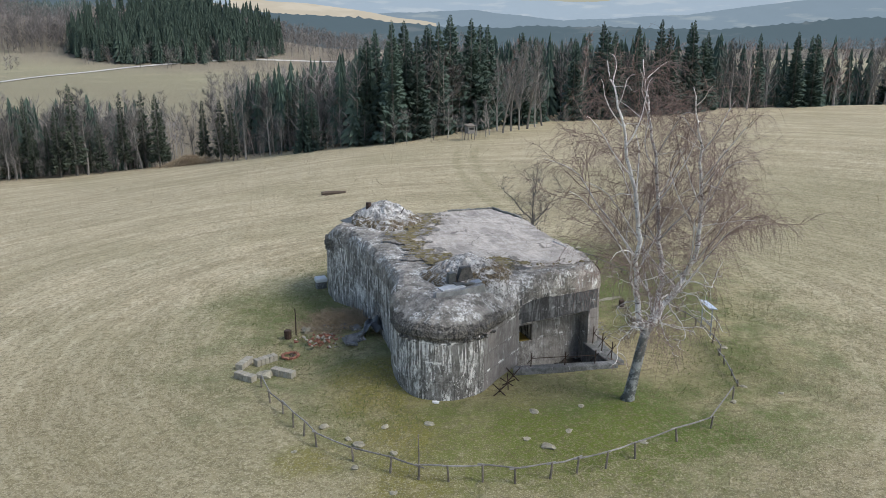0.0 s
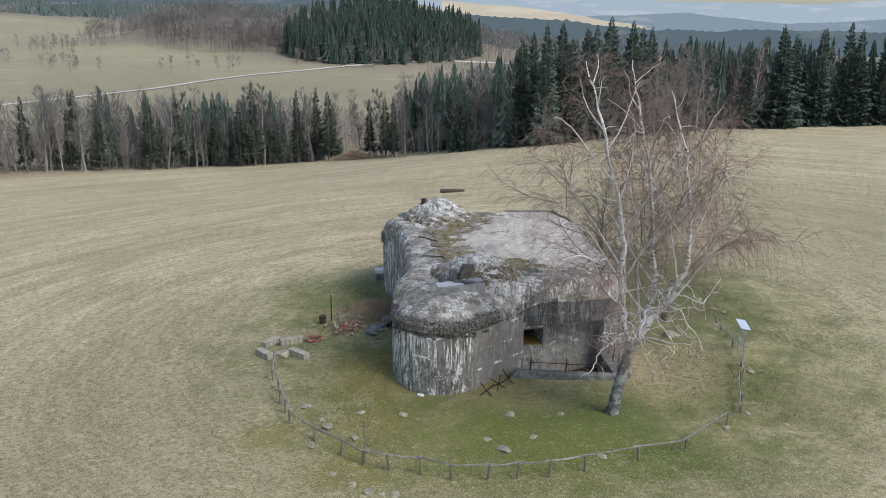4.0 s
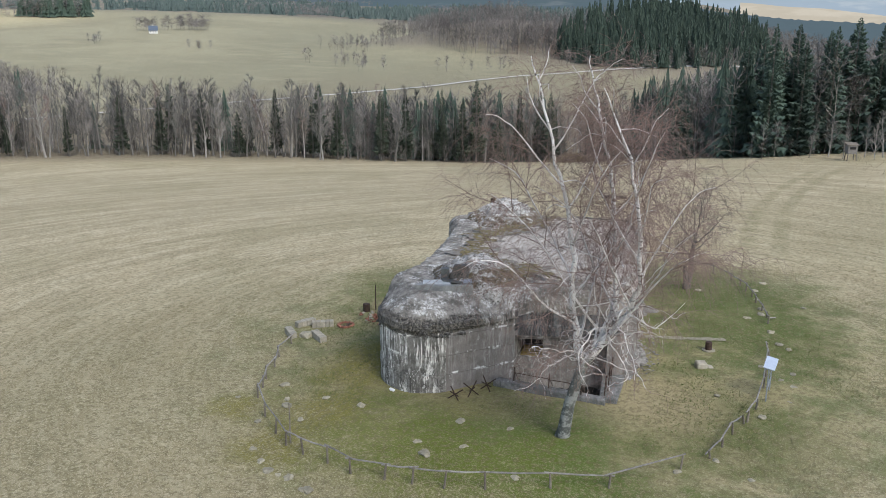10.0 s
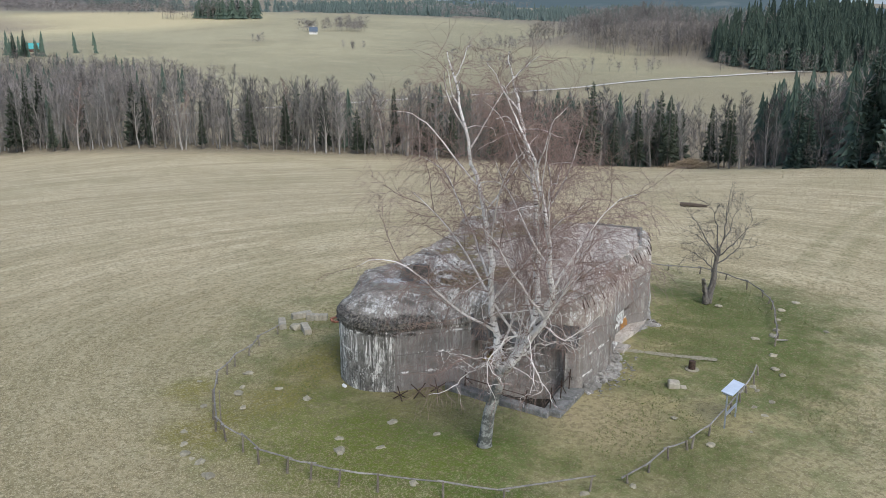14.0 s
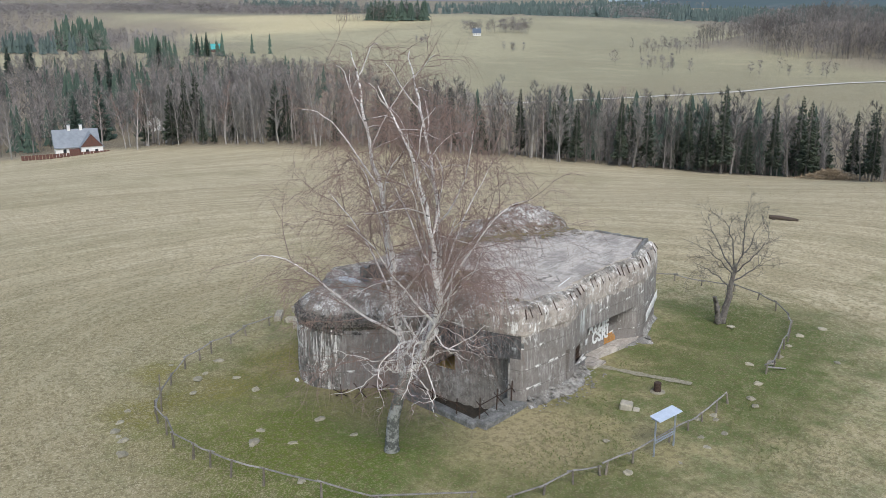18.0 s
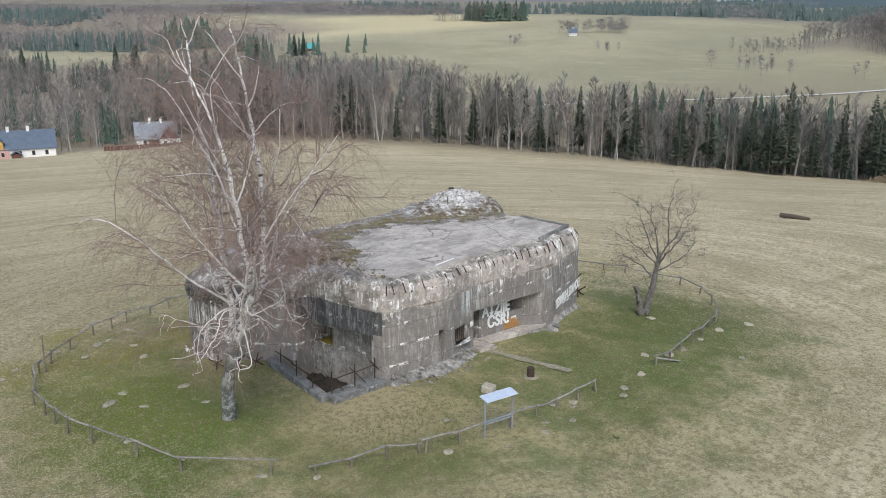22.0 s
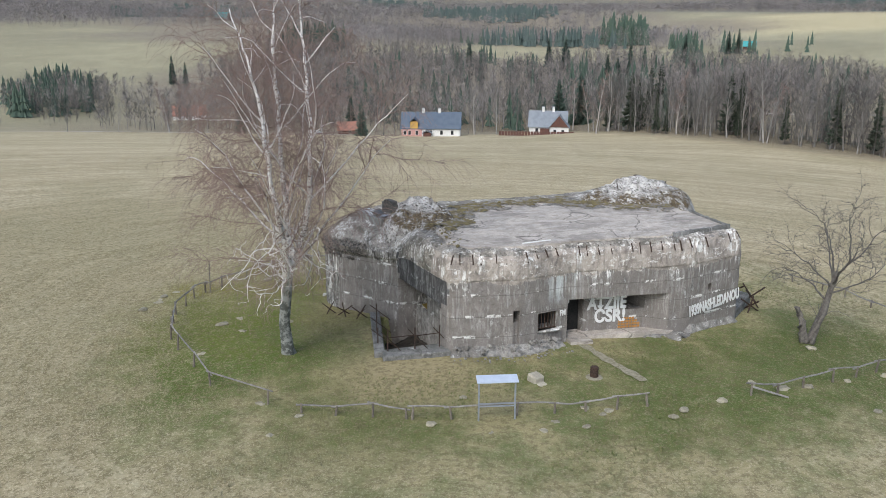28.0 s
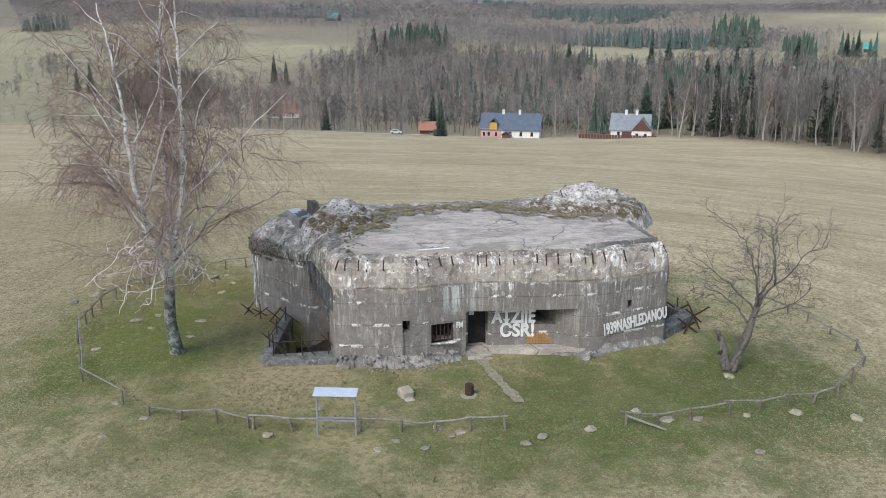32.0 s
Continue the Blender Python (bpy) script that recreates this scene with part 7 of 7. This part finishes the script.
house("shed", -275, 10, 10, 9, 6, 2.6, 2.6, M_TIMBER, M_TILE, M_TIMBER, "brown shed with rusty red roof", 0, 1)
house("cottage", -1183, 258, -15, 18, 10, 4, 6, M_TIMBER, M_TEAL, M_TIMBER, "far cottage with turquoise roof beside spruces", 0, 3)
house("cottage", -1514, 174, -5, 22, 12, 5, 7, M_LIME, M_BLUE, M_LIME, "far cottage with blue roof on the slope", 1, 3)
house("cottage", -1447, -351, -25, 26, 13, 5, 9, M_TIMBER, M_TEAL, M_TIMBER, "far farmhouse with pale green roof", 0, 4)
house("cottage", -850, 706, -40, 10, 9, 4, 5.5, M_LIME, M_SLATE, M_TIMBER, "small white cottage with dark roof on the hill", 1, 3)
house("cottage", -820, 345, -20, 12, 9, 3.4, 5, M_TIMBER, M_TEAL, M_TIMBER, "small cottage with green roof among spruces", 0, 2)
fp = thing("garden_fence", pose(-244, 80, gz(-244, 80), 0, 0, -4), "brown boarded garden fence before the cottage", "fence")
for i in range(26):
    part("board", box(-0.05, -14 + i * 1.0, -0.3, 0.05, -13.1 + i * 1.0, 1.2), M_TIMBER, fp)


def car(x, y, turn):
    e = thing("parked_car", pose(x, y, gz(x, y) + 0.32, 0, 0, turn), "small silver-white car parked on the lane", "car")
    prof = [(-2.1, 0.35), (2.1, 0.35), (2.12, 0.75), (1.2, 0.95), (0.7, 1.45), (-1.3, 1.48), (-2.05, 1.0)]
    bm = bmesh.new()
    rows_ = [[bm.verts.new((s * w, a, b)) for a, b in prof] for s, w in ((-1, 0.82), (1, 0.82))]
    n_ = len(prof)
    bm.faces.new(rows_[0][::-1])
    bm.faces.new(rows_[1])
    for i in range(n_):
        bm.faces.new((rows_[0][i], rows_[0][(i + 1) % n_], rows_[1][(i + 1) % n_], rows_[1][i]))
    bmesh.ops.recalc_face_normals(bm, faces=bm.faces)
    bmesh.ops.bevel(bm, geom=bm.edges[:], offset=0.08, segments=2, affect="EDGES")
    part("body", bm, plain("silver_paint", (0.6, 0.62, 0.63), (0.55, 0.57, 0.58), 1.0, 0.3, 0.3), e)
    for s in (-1, 1):
        part("window", box(s * 0.8 - 0.03, -1.2, 1.0, s * 0.8 + 0.03, 0.75, 1.35, 0.02), M_PANE, e)
        for a in (-1.3, 1.3):
            v, f = [], []
            tube(v, f, [(s * 0.62, a, 0.32), (s * 0.84, a, 0.32)], [0.32, 0.32], 14)
            raw("wheel", v, f, M_BLACK, e)


car(-255.5, 0, 3)


def deer_stand(x, y):
    e = thing("deer_stand", pose(x, y, gz(x, y), 0, 0, 25), "small grey wooden raised hide at the wood's edge", "hide")
    for a in (-0.8, 0.8):
        for b in (-0.8, 0.8):
            bar("leg", (a, b, -0.2), (a * 0.85, b * 0.85, 1.4), 0.08, M_POST, e, 6)
    part("cabin", box(-0.8, -0.8, 1.3, 0.8, 0.8, 2.9, 0.03), M_RAIL, e)
    # black panel for the shade inside the hide's lookout
    part("opening_shade", box(-0.5, -0.84, 2.1, 0.5, -0.78, 2.55), M_BLACK, e)
    bm = box(-1.0, -1.0, -0.04, 1.0, 1.0, 0.04)
    bmesh.ops.transform(bm, matrix=pose(0, 0, 3.0, 8, 0, 0), verts=bm.verts)
    part("roof", bm, M_POST, e)


deer_stand(5.5, 172.5)
v, f = [], []
for i in range(900):
    a, rr = wr.uniform(0, 6.283), abs(wr.gauss(0, 0.6))
    x, y = -62 + 7.0 * rr * math.cos(a), 203 + 2.2 * rr * math.sin(a)
    p = Vector((x, y, gz(x, y) + wr.uniform(0, 2.4 * math.exp(-rr * rr))))
    d = Vector((wr.gauss(0, 1), wr.gauss(0, 1), wr.gauss(0.1, 0.4))).normalized() * wr.uniform(0.8, 2.0)
    tube(v, f, [p - d * 0.5, p + d * 0.5], [0.07, 0.03], 3)
tagged(raw("brush_pile", v, f, M_BRUSH), "long heap of cut brown brushwood by the wood", "brushwood", kind="stuff")
VILL = "trees round the cottages"
for kind, x, y, h in (("birch", -240, 103, 20), ("birch", -243, 97, 18), ("spruce", -252, 17, 14), ("bare", -256, 2, 15), ("bare", -264, 66, 19), ("bare", -268, 58, 20), ("bare", -262, 24, 18), ("bare", -258, -12, 14), ("birch", -262, -45, 17), ("birch", -268, -58, 19), ("spruce", -285, 100, 21), ("spruce", -290, 92, 19), ("spruce", -275, 112, 17), ("bare", -272, 74, 18), ("bare", -262, -30, 13), ("bare", -262, -75, 12), ("bare", -264, -95, 12), ("bare", -250, 108, 17), ("birch", -280, -20, 18), ("spruce", -285, -35, 12)):
    plant(kind, x, y, h, "", VILL)
for kind, x, y, h in (("spruce", -278, 10, 15), ("bare", -148, -82, 9), ("bare", -144, -63, 10), ("bare", -140, -66, 7), ("bare", -408, 36, 22), ("bare", -371, 66, 21), ("bare", -321, -32, 18), ("bare", -365, -20, 19), ("bare", -332, 78, 20), ("birch", -233, 98, 21), ("birch", -261, 94, 19), ("birch", -418, -101, 18)):
    plant(kind, x, y, h, "", VILL)
for kind, x, y, h in (("spruce", -450, 139, 26), ("spruce", -441, 143, 24), ("spruce", -458, 153, 22), ("spruce", -669, 62, 22), ("spruce", -683, 143, 18), ("spruce", -793, -130, 26), ("spruce", -777, -115, 24), ("spruce", -815, -97, 30), ("spruce", -833, -85, 28), ("spruce", -694, 248, 24), ("spruce", -708, 259, 26), ("spruce", -766, 307, 22), ("spruce", -765, 316, 24), ("spruce", -447, -241, 16), ("spruce", -437, -226, 18), ("bare", -484, -281, 20), ("bare", -503, -282, 18), ("spruce", -533, -143, 20), ("spruce", -520, -130, 17), ("spruce", -1490, 44, 20), ("spruce", -668, 128, 24), ("spruce", -643, 139, 26), ("spruce", -614, 185, 24), ("spruce", -591, 191, 22)):
    plant(kind, x, y, h, "tall tree standing out of the valley wood", "trees of the valley slope")


# ---- grass ----
def grass(name, label, n, seed, r0, r1, size, mats):
    """Short tufts of thin blades over the ring between r0 and r1 of the meadow."""
    rng = np.random.default_rng(seed)
    rad = np.sqrt(rng.random(n) * (r1 * r1 - r0 * r0) + r0 * r0)
    a = rng.random(n) * 2 * math.pi
    x, y = C0.x + rad * np.cos(a), C0.y + rad * np.sin(a)
    lx, ly = to_local(x, y)
    ok = ~((lx > -9.0) & (lx < 6.8) & (ly > -12.3) & (ly < 12.8))
    x, y = x[ok], y[ok]
    n = len(x)
    z = land(x, y)
    k = 3
    ang = rng.random((n, k)) * 2 * math.pi
    reach = size * (0.4 + rng.random((n, k)))
    up = size * (0.35 + 0.7 * rng.random((n, k)))
    w = size * 0.12
    bx, by = np.repeat(x[:, None], k, 1), np.repeat(y[:, None], k, 1)
    bz = np.repeat(z[:, None], k, 1) - 0.02
    c, s = np.cos(ang), np.sin(ang)
    p0 = np.stack([bx - s * w, by + c * w, bz], -1)
    p1 = np.stack([bx + s * w, by - c * w, bz], -1)
    p2 = np.stack([bx + c * reach, by + s * reach, bz + up], -1)
    v = np.stack([p0, p1, p2], 2).reshape(-1, 3)
    me = bpy.data.meshes.new(name)
    m = n * k
    me.vertices.add(3 * m)
    me.vertices.foreach_set("co", v.ravel())
    me.loops.add(3 * m)
    me.loops.foreach_set("vertex_index", np.arange(3 * m))
    me.polygons.add(m)
    me.polygons.foreach_set("loop_start", np.arange(m) * 3)
    me.update(calc_edges=True)
    return tagged(link_mesh(name, me, mats), label, "grass", kind="stuff")


def blade_mat():
    s = Nodes("grass_blades", 0.9, spec=0.15).world_co()
    px, py, pz = s.xyz()
    a = s.math("POWER", s.math("SUBTRACT", px, C0.x), 2)
    b = s.math("POWER", s.math("SUBTRACT", py, C0.y), 2)
    r = s.math("ADD", s.math("SQRT", s.math("ADD", a, b)), s.math("MULTIPLY", s.math("SUBTRACT", s.noise(0.35, 5, 0.65), 0.5), 14))
    i = s.island()
    dry = s.mix(i, (0.44, 0.375, 0.25), (0.29, 0.243, 0.148))
    green = s.mix(i, (0.095, 0.12, 0.036), (0.165, 0.165, 0.066))
    s.color(s.mix(s.ramp(r, 29, 15), dry, green))
    return s.m


M_BLADE = blade_mat()
grass("grass", "short dry and green grass tufts round the bunker", 70000, 1, 5, 30, 0.12, M_BLADE)
grass("grass", "short dry grass tufts of the mown meadow", 90000, 2, 30, 62, 0.13, M_BLADE)
grass("grass", "pale straw tufts of the far meadow", 45000, 3, 62, 125, 0.24, M_BLADE)
